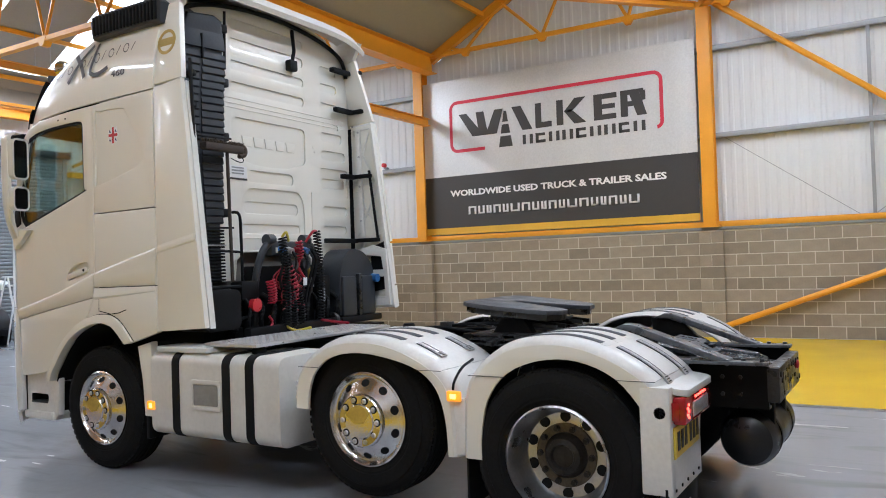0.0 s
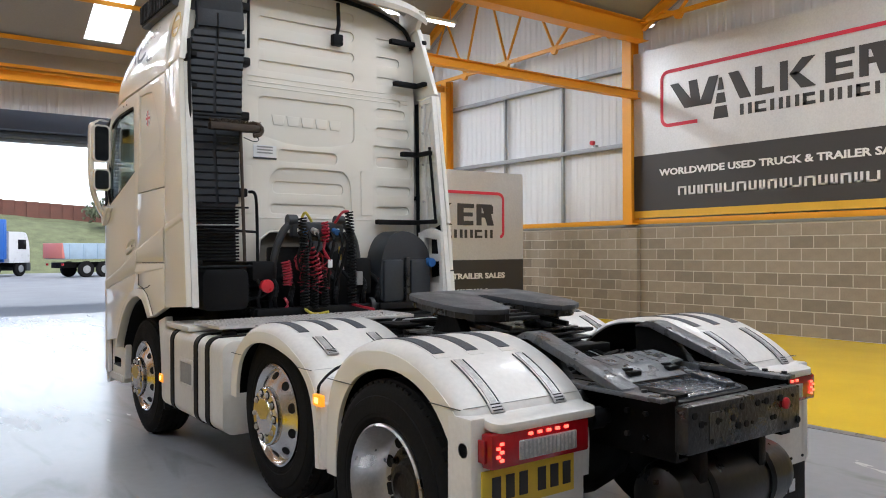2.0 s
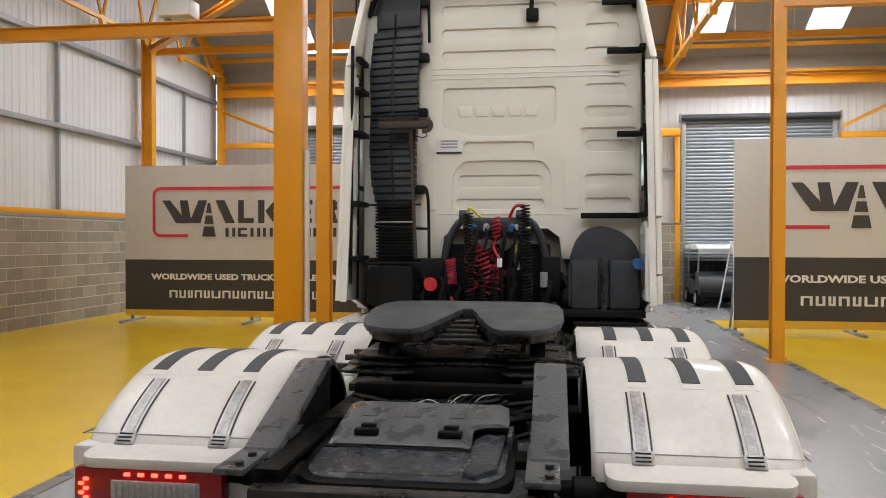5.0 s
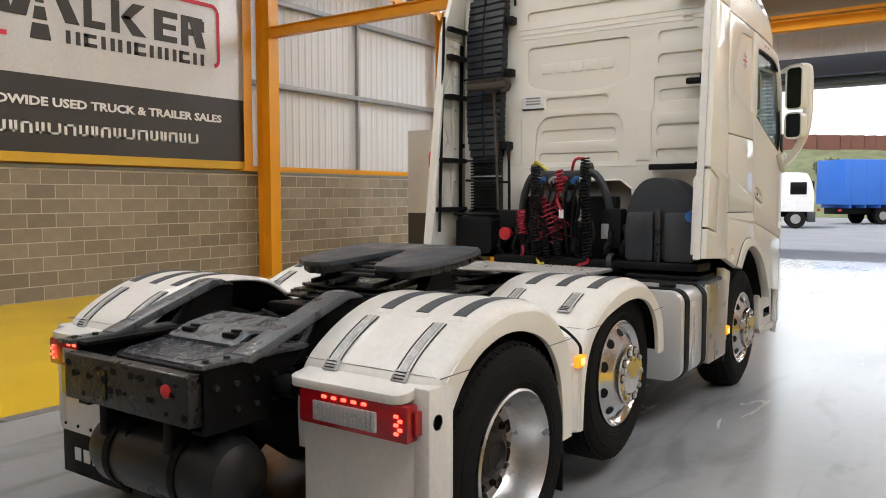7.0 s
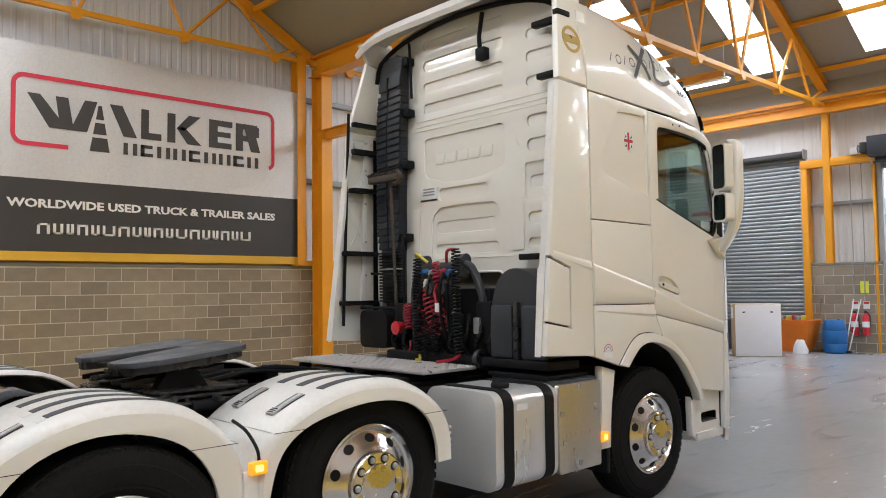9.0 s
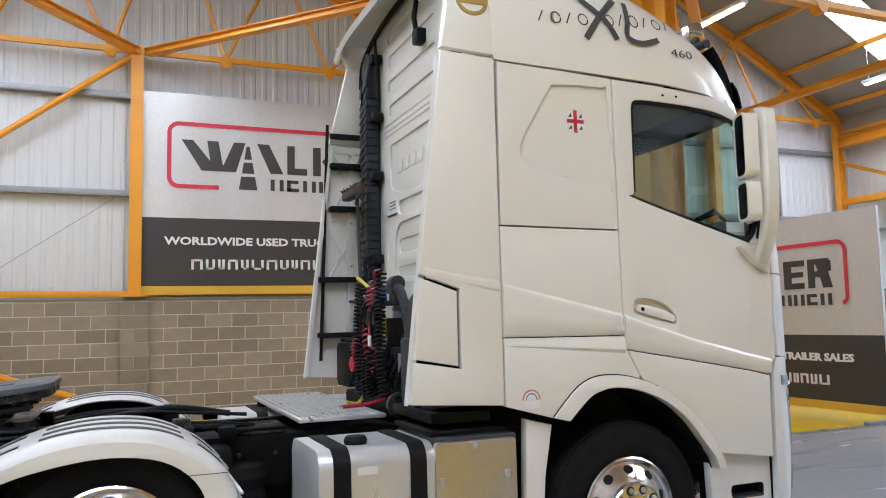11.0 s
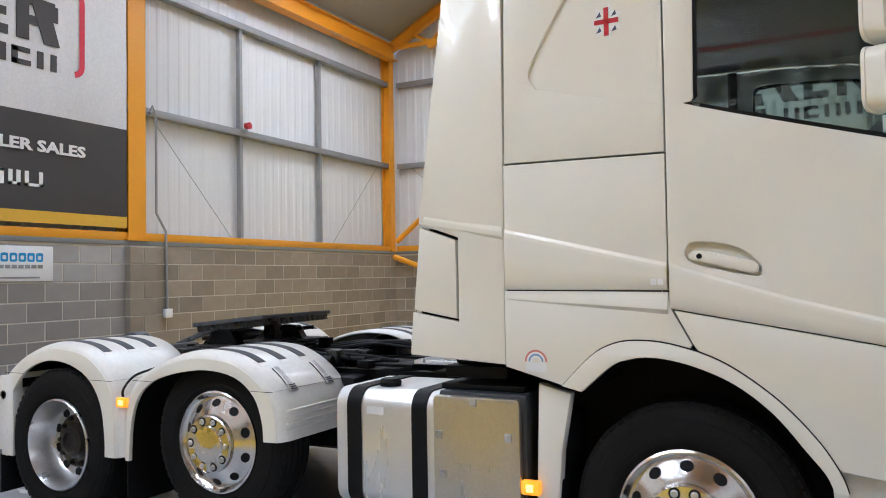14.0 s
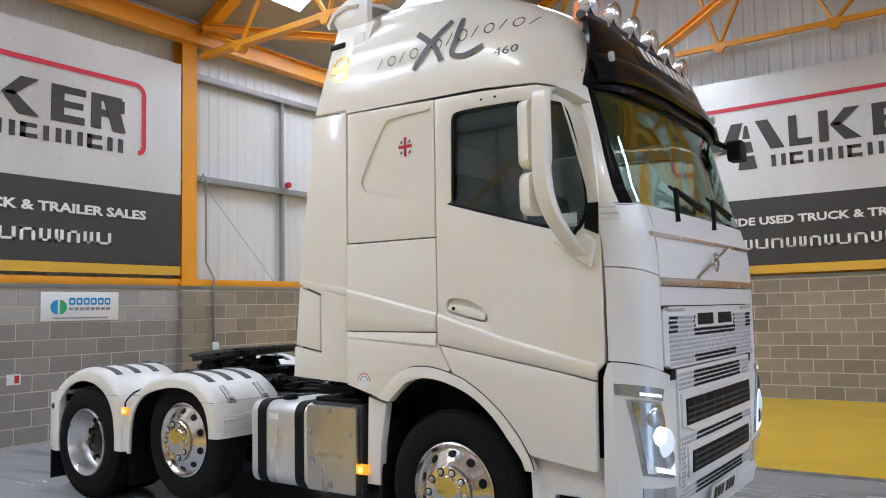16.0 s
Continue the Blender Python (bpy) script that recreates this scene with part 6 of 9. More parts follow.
def ledge(name, y0, y1, foot, amp, s, parent, fn, tail=0.012):
    """A soft shoulder under the crease: a lit ledge that runs out towards the foot line."""
    ys = np.linspace(y0, y1, 24)
    rows = [[] for q in range(9)]
    for y in ys:
        c, b = at(CREASE, y), foot(y)
        w = amp * (1.0 + 0.15 * max(0.0, min(1.0, y + 0.8)))
        for row, (z, d) in zip(rows, ((c + 0.016, -0.003), (c + 0.008, -0.0005), (c + 0.001, 0.0012), (c - 0.005, w * 0.85), (c - 0.011, w), (c - 0.032, w * 0.96), (c * 0.5 + b * 0.5, w * 0.55 + tail * 0.45), (b + 0.006, tail), (b, tail - 0.006))):
            row.append(fn(Vector((s * (1.243 + d), y, z))))
    return part(name, grid(rows, thick=0.004), M_CREAM, parent, angle=50)


def at(line, y):
    return float(np.interp(y, [p[0] for p in line], [p[1] for p in line]))


def line_z(y, y0, z0, y1, z1):
    return z0 + (z1 - z0) * (y - y0) / (y1 - y0)


for s in (1, -1):
    a, b = 1.2 * s, 1.243 * s
    fn = lean(s)
    lab = "glossy cream painted panel"
    if s > 0:
        # the fairing on the offside has a hinged flap cut into its rear edge
        outer = [(-0.806, 1.145), (-1.322, 1.177), (-1.305, 1.388), (-1.048, 1.345), (-1.048, 1.757), (-1.268, 1.834), (-1.115, 3.03), (-0.802, 3.015)]
        part("fairing_flap", slab([(-1.299, 1.402), (-1.061, 1.359), (-1.061, 1.744), (-1.262, 1.814)], "x", a, b - 0.002, bev=0.007, fn=fn), M_CREAM, truck, lab)
    else:
        outer = [(-0.806, 1.145), (-1.322, 1.177), (-1.1, 3.05), (-0.8, 3.01)]
    # black slabs added behind the panel gaps, standing in for the seams' shade
    if s > 0:
        part("flap_seal", slab([(-1.29, 1.37), (-1.03, 1.325), (-1.03, 1.775), (-1.25, 1.85)], "x", a - 0.012, a - 0.004, fn=fn), M_BLACK, truck)
    for y0, y1, z0, z1 in ((-0.075, -0.012, 1.46, 2.98), (-0.79, -0.08, 2.07, 2.11), (-0.79, -0.08, 1.465, 1.51), (-0.83, -0.78, 1.15, 3.0)):
        part("seam_seal", slab([(y0, z0), (y1, z0), (y1, z1), (y0, z1)], "x", a - 0.01 * s, a - 0.003 * s, fn=fn), M_BLACK, truck)
    fr = part("side_fairing", slab(outer, "x", a, b, bev=0.006, fn=fn), M_CREAM, truck, "cream side fairing behind the cab")
    part("fairing_lip", slab([(-1.3, 1.2), (-1.332, 1.17), (-1.115, 3.03), (-1.09, 3.0)], "x", a - 0.05 * s, a, fn=fn), M_WHITE, fr)
    for (ya, za), (yb, zb) in (((-1.1, 2.45), (-0.86, 2.95)), ((-0.86, 2.45), (-1.06, 2.95)), ((-1.1, 2.42), (-0.86, 2.42)), ((-1.06, 2.98), (-0.86, 2.98)), ((-1.15, 1.9), (-0.88, 2.35)), ((-0.88, 1.9), (-1.12, 2.35))):
        part("inner_brace", tube([fn(Vector((a - 0.006 * s, ya, za))), fn(Vector((a - 0.006 * s, yb, zb)))], 0.01, 6), M_WHITE, fr)
    part("inner_post", slab([(-0.98, 1.5), (-0.92, 1.5), (-0.9, 2.98), (-0.95, 2.98)], "x", a - 0.03 * s, a - 0.002 * s, bev=0.006, fn=fn), M_WHITE, fr)
    for z in (1.75, 2.05, 2.4, 2.7, 2.95):
        part("fairing_bolt", cyl(fn(Vector((a - 0.03 * s, -0.94, z))), fn(Vector((a - 0.042 * s, -0.94, z))), 0.011, 8), M_STRAPM, fr)
    up = slab([(-0.8, 3.035), (-1.112, 3.05), (-1.06, 3.3), (-0.98, 3.68), (-0.62, 3.68)], "x", a - 0.01 * s, b, bev=0.012, fn=fn)
    uf = part("upper_fairing", up, M_CREAM, truck, "cream upper fairing with round gold mark")
    ring = slab([(-0.9 + 0.1 * math.cos(q), 3.36 + 0.1 * math.sin(q)) for q in np.linspace(0, 6.283, 25)[:-1]], "x", b, b + 0.004 * s,
                [[(-0.9 + 0.076 * math.cos(q), 3.36 + 0.076 * math.sin(q)) for q in np.linspace(0, 6.283, 25)[:-1]]], fn=fn)
    slab([(-0.985, 3.33), (-0.815, 3.33), (-0.815, 3.39), (-0.985, 3.39)], "x", b, b + 0.004 * s, bm=ring, fn=fn)
    part("round_mark", ring, M_GOLD, uf, "gold ring mark", smooth=False)
    # upper side panel with a shallow recess
    rec = smooth_line([(-0.62, 2.43), (-0.665, 2.5), (-0.63, 2.6), (-0.47, 2.86), (-0.4, 2.905), (-0.12, 2.915), (-0.075, 2.88), (-0.07, 2.36), (-0.1, 2.315), (-0.3, 2.35), (-0.62, 2.43)], 4)[:-1]
    su = part("side_panel", slab([(-0.795, 2.098), (-0.045, 2.09), (-0.045, 2.975), (-0.4, 2.99), (-0.785, 3.0)], "x", a, b, [rec], bev=0.005, seg=3, fn=fn), M_CREAM, truck, lab)
    part("recess", slab(rec, "x", a, b - 0.016 * s, fn=fn), M_CREAM, su)
    sm = part("side_panel", slab([(-0.8, 1.498), (-0.045, 1.49), (-0.045, 2.082), (-0.8, 2.09)], "x", a, b, bev=0.004, fn=fn), M_CREAM, truck, lab)
    ledge("crease", -0.797, -0.048, lambda y: line_z(y, -0.8, 1.499, -0.045, 1.491), 0.009, s, sm, fn, 0.007)
    ledge("crease", -1.235, -0.812, lambda y: at(CREASE, y) - 0.05, 0.004, s, fr, fn, -0.002)
    sl = part("side_panel", slab([(-0.8, 1.492), (-0.045, 1.483), (-0.03, 1.405), (0.05, 1.258)] + [p for p in reversed(ARCH) if p[0] < 0.05] + [(-0.8, 1.138)], "x", a, b + 0.004 * s, bev=0.004, fn=fn), M_CREAM, truck, lab)
    rows = [[] for q in range(4)]
    for y in np.linspace(-0.79, -0.045, 16):
        k, zf = (y + 0.79) / 0.745, line_z(y, -0.815, 1.461, -0.036, 1.411)
        for row, (z, d) in zip(rows, ((1.482, 0.002), (zf + 0.006, 0.006 + 0.014 * k), (zf - 0.004, 0.006 + 0.014 * k), (zf - 0.012 - 0.016 * k, 0.001))):
            row.append(fn(Vector((s * (1.243 + d), y, z))))
    part("fold", grid(rows, thick=0.003), M_CREAM, sl, angle=30)
    if s < 0:
        part("locker_seam", tube([fn(Vector((s * 1.2485, y, z))) for y, z in ((-0.1, 1.455), (-0.1, 1.3), (-0.25, 1.275), (-0.35, 1.285), (-0.44, 1.31))], 0.004, 6), M_BLACK, sl)
    part("arch_trim", slab(ARCH + list(reversed(ARCH_IN)), "x", a, b + 0.026 * s, bev=0.014), M_CREAM, truck, "cream wheel arch trim")
    part("arch_seam", tube([(s * 1.2475, y, z + 0.003) for y, z in ARCH], 0.0035, 6), M_BLACK, truck)
    # door with its window opening
    win = smooth_line([(0.088, 2.8), (0.098, 2.845), (0.14, 2.866), (0.3, 2.868), (0.6, 2.855), (0.8, 2.82), (0.9, 2.74), (0.98, 2.4), (1.0, 2.15), (0.93, 2.04), (0.85, 2.05), (0.1, 2.27), (0.082, 2.31), (0.084, 2.5), (0.088, 2.8)], 4)[:-1]
    hr = smooth_line([(0.03, 1.645), (0.05, 1.69), (0.14, 1.692), (0.25, 1.662), (0.322, 1.6), (0.332, 1.565), (0.31, 1.546), (0.18, 1.572), (0.06, 1.603), (0.03, 1.645)], 3)[:-1]
    # black slab behind the door's foot seam, put in to darken that gap
    part("door_skin", slab([(-0.05, 1.42), (1.04, 1.15), (1.05, 1.42), (-0.05, 1.7)], "x", a - 0.024 * s, a - 0.014 * s, fn=fn), M_BLACK, truck)
    dr = part("door", slab(DOOR_FOOT + [(1.017, 1.265), (1.072, 1.32), (1.075, 2.15), (1.035, 2.6), (0.97, 2.78), (0.86, 2.88), (0.7, 2.935), (0.3, 2.965), (-0.037, 2.975)], "x", a, b, [win, hr], bev=0.005, seg=3, fn=fn), M_CREAM, truck, "cream cab door")
    ledge("door_crease", -0.034, 1.03, lambda y: at(DOOR_FOOT, y) + 0.001, 0.012, s, dr, fn, 0.006)
    part("window", slab(win, "x", 1.212 * s, 1.22 * s, fn=fn), M_GLASS, dr, "tinted side window").visible_shadow = False
    wi = [(y + (0.5 - y) * 0.035, z + (2.5 - z) * 0.05) for y, z in win]
    part("window_seal", slab(win, "x", 1.22 * s, 1.238 * s, [wi], fn=fn), M_BLACK, dr, "black window seal")
    part("handle_recess", slab(hr, "x", a, b - 0.03 * s, fn=fn), M_CREAM, dr)
    part("handle", slab([(0.045, 1.64), (0.065, 1.656), (0.12, 1.653), (0.305, 1.606), (0.322, 1.59), (0.318, 1.563), (0.3, 1.556), (0.075, 1.614), (0.05, 1.622)], "x", b - 0.022 * s, b + 0.006 * s, bev=0.007, fn=fn), M_CREAM, dr, "cream door handle")
    part("key_lock", lathe([(0.012, 0.0), (0.012, 0.004), (0.0, 0.004)], "x", (b + (0.005 if s > 0 else -0.009), 0.09, 1.633), 10), M_BLACK, dr)
    for y in (0.32, 0.42):
        part("lamp_stud", lathe([(0.008, 0.0), (0.008, 0.004), (0.0, 0.004)], "x", (b - 0.012 * s, y, 2.91), 8), M_BLACK, dr)
    # step panel ahead of the wheel
    part("step_panel", slab([p for p in ARCH if p[0] > 0.06 and p[1] > 0.79] + [(0.6, 0.783), (0.99, 0.728), (1.004, 0.735), (1.01, 1.0), (1.013, 1.214), (0.84, 1.253), (0.424, 1.327), (-0.02, 1.403), (0.058, 1.256)], "x", a, b + 0.004 * s, bev=0.005), M_CREAM, truck, lab)
    slot = rrect(0.72, 0.5, 0.97, 0.57, 0.02, 3)
    stp = part("entry_step", slab([(0.575, 0.4), (0.62, 0.36), (1.03, 0.36), (1.03, 0.8), (0.56, 0.8)], "x", 1.13 * s, 1.19 * s, [slot], bev=0.01), M_WHITE, truck, "scuffed white entry step")
    part("step_foot", box((min(0.95 * s, 1.21 * s), 0.62, 0.35), (max(0.95 * s, 1.21 * s), 1.05, 0.42), 0.015), M_WHITE, stp)
    part("step_well", box((min(1.0 * s, 1.1 * s), 0.64, 0.42), (max(1.0 * s, 1.1 * s), 1.04, 0.66)), M_BLACK, stp)
    part("step_tread", box((min(1.08 * s, 1.195 * s), 0.725, 0.492), (max(1.08 * s, 1.195 * s), 0.965, 0.505), 0.004), M_DGREY, stp)
    part("wheel_well", grid([[(s * 0.6, y, z - 0.01) for y, z in ARCH_IN], [(s * 1.2, y, z - 0.01) for y, z in ARCH_IN]]), M_BLACK, truck)
    # stickers: a ragged flag splash and a small rainbow
    fg = part("flag_sticker", slab([(-0.29 + (0.075 if q % 2 else 0.05) * math.cos(q * 0.449), 2.705 + (0.085 if q % 2 else 0.055) * math.sin(q * 0.449)) for q in range(14)], "x", b - 0.0155 * s, b - 0.0135 * s, fn=fn), M_PAPER, su, "ragged union flag sticker")
    for dy, dz in ((-0.035, 0.035), (0.035, 0.035), (-0.035, -0.035), (0.035, -0.035)):
        part("flag_field", slab([(-0.29 + dy - 0.012, 2.705 + dz - 0.014), (-0.29 + dy + 0.013, 2.705 + dz - 0.008), (-0.29 + dy + 0.006, 2.705 + dz + 0.013)], "x", b - 0.0135 * s, b - 0.0125 * s, fn=fn), M_NAVY, su)
    for y0, z0, y1, z1 in ((-0.345, 2.695, -0.235, 2.717), (-0.301, 2.64, -0.279, 2.77)):
        part("flag_cross", slab([(y0, z0), (y1, z0), (y1, z1), (y0, z1)], "x", b - 0.0132 * s, b - 0.0118 * s, fn=fn), M_RED, su)
    if s > 0:
        for r, mt in ((0.055, M_FADEDRED), (0.046, M_PAPER), (0.037, M_FADEDBLUE), (0.028, M_PAPER)):
            part("rainbow_sticker", slab(arcpts(-0.65, 1.165, r, 0, 180, 12) + list(reversed(arcpts(-0.65, 1.165, r - 0.009, 0, 180, 12))), "x", b + 0.004 * s, b + 0.0055 * s, fn=fn), mt, truck)
        part("rainbow_sticker", slab([(-0.7, 1.12), (-0.6, 1.12), (-0.6, 1.16), (-0.7, 1.16)], "x", b + 0.004 * s, b + 0.0055 * s, fn=fn), M_PAPER, truck, "white rainbow sticker")
        for y in (-0.11, -0.08):
            part("paper_label", slab([(y, 1.515), (y + 0.022, 1.515), (y + 0.022, 1.54), (y, 1.54)], "x", b + 0.0295 * s, b + 0.0315 * s, fn=fn), M_PAPER, truck)

# roof shell
ROOF_H = [(-0.82, 3.93), (-0.5, 3.94), (-0.13, 3.9), (0.15, 3.82), (0.39, 3.71), (0.62, 3.58), (0.83, 3.43), (1.0, 3.26), (1.12, 3.08)]
BASE_Z = [(-0.82, 3.012), (0.3, 2.985), (0.7, 2.95), (0.86, 2.9), (0.97, 2.81), (1.06, 2.72), (1.12, 2.7)]


def roof_row(y, n=40):
    zb, h = at(BASE_Z, y), at(ROOF_H, y)
    w = 1.226
    if y > 0.5:
        w = 1.226 - 0.16 * ((y - 0.5) / 0.62) ** 2
    row = []
    for q in range(n + 1):
        a = math.pi * q / n
        c, si = math.cos(a), math.sin(a)
        row.append((w * math.copysign(abs(c) ** 0.5, c), y, zb + (h - zb) * abs(si) ** 0.85))
    return row


rf = part("roof", grid([roof_row(y) for y in np.linspace(-0.8, 0.985, 26)], thick=0.02), M_CREAM, truck, "cream moulded high roof", angle=60)
part("rear_spoiler", grid([[(x, y, z - 0.1 * abs(x / 1.12) ** 6) for x in np.linspace(-1.12, 1.12, 21)] for y, z in ((-0.78, 3.93), (-0.9, 3.95), (-1.02, 3.92), (-1.08, 3.84), (-1.06, 3.8))], thick=0.025), M_WHITE, truck, "white roof rear spoiler")
for s in (1, -1):
    part("spoiler_end", slab([(-0.7, 3.6), (-0.98, 3.66), (-1.07, 3.82), (-0.9, 3.9), (-0.7, 3.88)], "x", 1.04 * s, 1.1 * s, bev=0.015), M_WHITE, truck)
# flank lettering as brush strokes, not characters
M_SCRIPT = material("grey_script", (0.06, 0.06, 0.062), 0.5, bump=0)
for s in (1, -1):
    def flank(y, z):
        zb, h = at(BASE_Z, y), at(ROOF_H, y)
        w = 1.226 if y <= 0.5 else 1.226 - 0.16 * ((y - 0.5) / 0.62) ** 2
        k = max(0.0, min(1.0, (z - zb) / (h - zb))) ** (1 / 0.85)
        return Vector((s * (w * math.cos(math.asin(k)) ** 0.5 + 0.012), y, z))
    rnd = random.Random(4)
    y = -0.52
    strokes = []
    q = 0
    while y < 0.6:
        zb = 3.3 + 0.03 * math.sin(y * 3) + 0.02 * (y + 0.5)
        h = rnd.uniform(0.065, 0.085)
        if q % 2:
            strokes.append(([(y + 0.035 + 0.032 * math.cos(a), zb + h / 2 + h / 2 * math.sin(a)) for a in np.linspace(0.3, 6.4, 9)], 0.0045))
        else:
            strokes.append(([(y + 0.01, zb), (y + 0.045, zb + h)], 0.0045))
        y += 0.093
        q += 1
    strokes += [([(-0.2, 3.2), (-0.08, 3.36), (0.06, 3.5)], 0.02), ([(-0.2, 3.46), (-0.05, 3.34), (0.02, 3.22)], 0.02), ([(0.14, 3.5), (0.12, 3.36), (0.1, 3.25), (0.2, 3.22), (0.33, 3.26)], 0.018)]
    for line, w in strokes:
        line = smooth_line([(yy if s > 0 else 0.08 - yy, zz) for yy, zz in line], 4) if len(line) > 2 else [(yy if s > 0 else 0.08 - yy, zz) for yy, zz in line]
        n = len(line)
        top, bot = [], []
        for i, (yy, zz) in enumerate(line):
            p, q = Vector(line[max(i - 1, 0)]), Vector(line[min(i + 1, n - 1)])
            dd = (q - p).normalized()
            nn = Vector((-dd.y, dd.x)) * w
            top.append(flank(yy + nn.x, zz + nn.y))
            bot.append(flank(yy - nn.x, zz - nn.y))
        part("brush_stroke", grid([top, bot]), M_SCRIPT, rf, "dark brush-stroke decal", smooth=False)
    num = letters("460", 0.075, Matrix.Identity(4), M_SCRIPT, "number_decal", rf, 0.17, 0.0, 0.001)
    for v in num.data.vertices:
        u, w, e = v.co
        v.co = flank(0.41 + u if s > 0 else -0.3 - u, 3.165 + w) + Vector((s * e, 0, 0))
# roof air intake at the nearside flank
ri = part("roof_intake", slab([(-0.0, 3.53), (0.02, 3.68), (-0.04, 3.73), (-0.8, 3.73), (-0.87, 3.68), (-0.85, 3.52)], "x", -1.19, -0.85, bev=0.03), M_DGREY, truck, "dark slatted roof air intake")
for q in range(19):
    y = -0.82 + q * 0.042
    part("slat", box((-1.21, y, 3.55), (-1.185, y + 0.02, 3.7), 0.004, seg=1), M_BLACK, ri, smooth=False)

# rear wall of the cab with pressed ribs
RW = -0.832


def soft(x0, x1, z0, z1, k=0.42):
    """Outline of one shallow pressing with rounded ends."""
    return rrect(x0, z0, x1, z1, min(0.05, (z1 - z0) * k), 4)


BADGE = [(-0.42, 2.9), (0.42, 2.9), (0.452, 2.888), (0.464, 2.856), (0.464, 2.61), (0.452, 2.58), (0.42, 2.558), (0.22, 2.51), (0.0, 2.497), (-0.22, 2.51), (-0.42, 2.558), (-0.454, 2.58), (-0.466, 2.61), (-0.466, 2.856), (-0.454, 2.888)]
HOOD = smooth_line([(-0.392, 1.872), (-0.385, 2.1), (-0.365, 2.21), (-0.31, 2.272), (-0.22, 2.3), (0.28, 2.3), (0.37, 2.272), (0.412, 2.21), (0.428, 2.1), (0.432, 1.872)], 4)
PRESSED = [soft(-0.47, 0.461, z0, z1) for z0, z1 in ((3.665, 3.745), (3.488, 3.575), (3.303, 3.385), (3.116, 3.202))]
PRESSED += [soft(0.691, x1, z0, z1) for x1, z0, z1 in ((0.95, 3.49, 3.565), (0.956, 3.313, 3.396), (0.971, 3.132, 3.205), (1.018, 2.823, 2.912), (1.065, 2.641, 2.734), (1.077, 2.095, 2.186), (1.06, 1.916, 1.994))]
PRESSED += [soft(0.881, 0.97, 2.947, 3.004), BADGE, soft(-0.293, 0.285, 2.353, 2.457), HOOD, rrect(0.663, 2.272, 1.095, 2.559, 0.025, 4)]
SHELL = smooth_line([(-1.12, 1.5), (-1.12, 3.3), (-1.05, 3.62), (-0.8, 3.78), (0, 3.84), (0.8, 3.78), (1.05, 3.62), (1.12, 3.3), (1.12, 1.5)], 5)
MOUTH = [(0.52, 1.5), (0.5, 1.67), (0.4, 1.745), (-0.37, 1.745), (-0.46, 1.67), (-0.48, 1.5)]
rw = part("rear_wall", slab(SHELL + MOUTH, "y", RW, RW + 0.015, PRESSED, bev=0.012, seg=3), M_CREAM, truck, "cream cab rear wall with pressed ribs")
part("pressed_field", slab(SHELL + MOUTH, "y", RW + 0.014, RW + 0.025, [soft(-0.333, 0.347, 2.082, 2.181), soft(-0.354, 0.371, 1.905, 1.985), soft(0.7, 1.06, 2.366, 2.457)], bev=0.008, seg=3), M_CREAM, rw)
part("inner_skin", slab(SHELL + MOUTH, "y", RW + 0.024, -0.76), M_CREAM, rw)
for q in range(5):
    x = -0.335 + q * 0.137
    part("embossed_bar", slab([(x + 0.01, 2.664), (x + 0.1, 2.664), (x + 0.116, 2.75), (x - 0.006, 2.75)], "y", RW + 0.007, RW + 0.015, bev=0.006, seg=3), M_CREAM, rw)
for x0, x1, z0, z1 in ((-0.649, -0.525, 1.896, 2.303), (0.528, 0.65, 1.905, 2.314)):
    part("raised_pad", slab(rrect(x0, z0, x1, z1, 0.014, 3), "y", RW - 0.007, RW + 0.002, bev=0.006, seg=3), M_CREAM, rw)
for z in (3.059, 3.014, 2.976):
    part("seam", box((-0.56, RW - 0.005, z - 0.005), (1.06, RW + 0.001, z + 0.004), 0.003), M_CREAM, rw)
part("seam", box((-0.5, RW - 0.004, 1.862), (0.66, RW + 0.001, 1.868), 0.002), M_CREAM, rw)
for x, z in ((0.6, 2.71), (0.58, 2.745), (0.6, 3.06), (-0.585, 1.835), (0.6, 1.835)):
    part("grommet", cyl((x, RW + 0.002, z), (x, RW - 0.003, z), 0.011, 10), M_CREAM, rw)
part("lip", tube([(x, RW - 0.002, z + 0.006) for x, z in reversed(MOUTH)], 0.01, 8), M_CREAM, rw)
sk = part("sticker", box((-0.515, -0.836, 2.362), (-0.305, -0.8325, 2.48)), M_PAPER, rw, "small white dealer sticker")
part("sticker_band", box((-0.515, -0.838, 2.362), (-0.305, -0.8355, 2.378)), M_INK, sk)
for z in (2.46, 2.435, 2.41):
    part("text_bar", box((-0.48, -0.838, z), (-0.34, -0.8355, z + 0.012)), M_GALV, sk)
part("side_wall", box((-1.14, -0.8, 1.45), (-1.1, -0.7, 3.6)), M_CREAM, truck)
part("side_wall", box((1.1, -0.8, 1.45), (1.14, -0.7, 3.6)), M_CREAM, truck)
# roof gutter and loom at the top of the rear wall
part("gutter", tube(smooth_line([(-1.08, -0.86, 3.5), (-0.98, -0.87, 3.68), (-0.6, -0.87, 3.8), (0, -0.87, 3.85), (0.6, -0.87, 3.8), (0.98, -0.87, 3.68), (1.08, -0.86, 3.5)], 5), 0.02, 8), M_BLACK, truck, "black rubber gutter seal")
part("roof_stay", tube([(0.28, -0.87, 3.8), (0.27, -0.9, 3.6), (0.26, -0.88, 3.5)], 0.018, 8), M_BLACK, truck)
part("stay_foot", box((0.22, -0.9, 3.42), (0.32, -0.83, 3.52), 0.012), M_BLACK, truck)
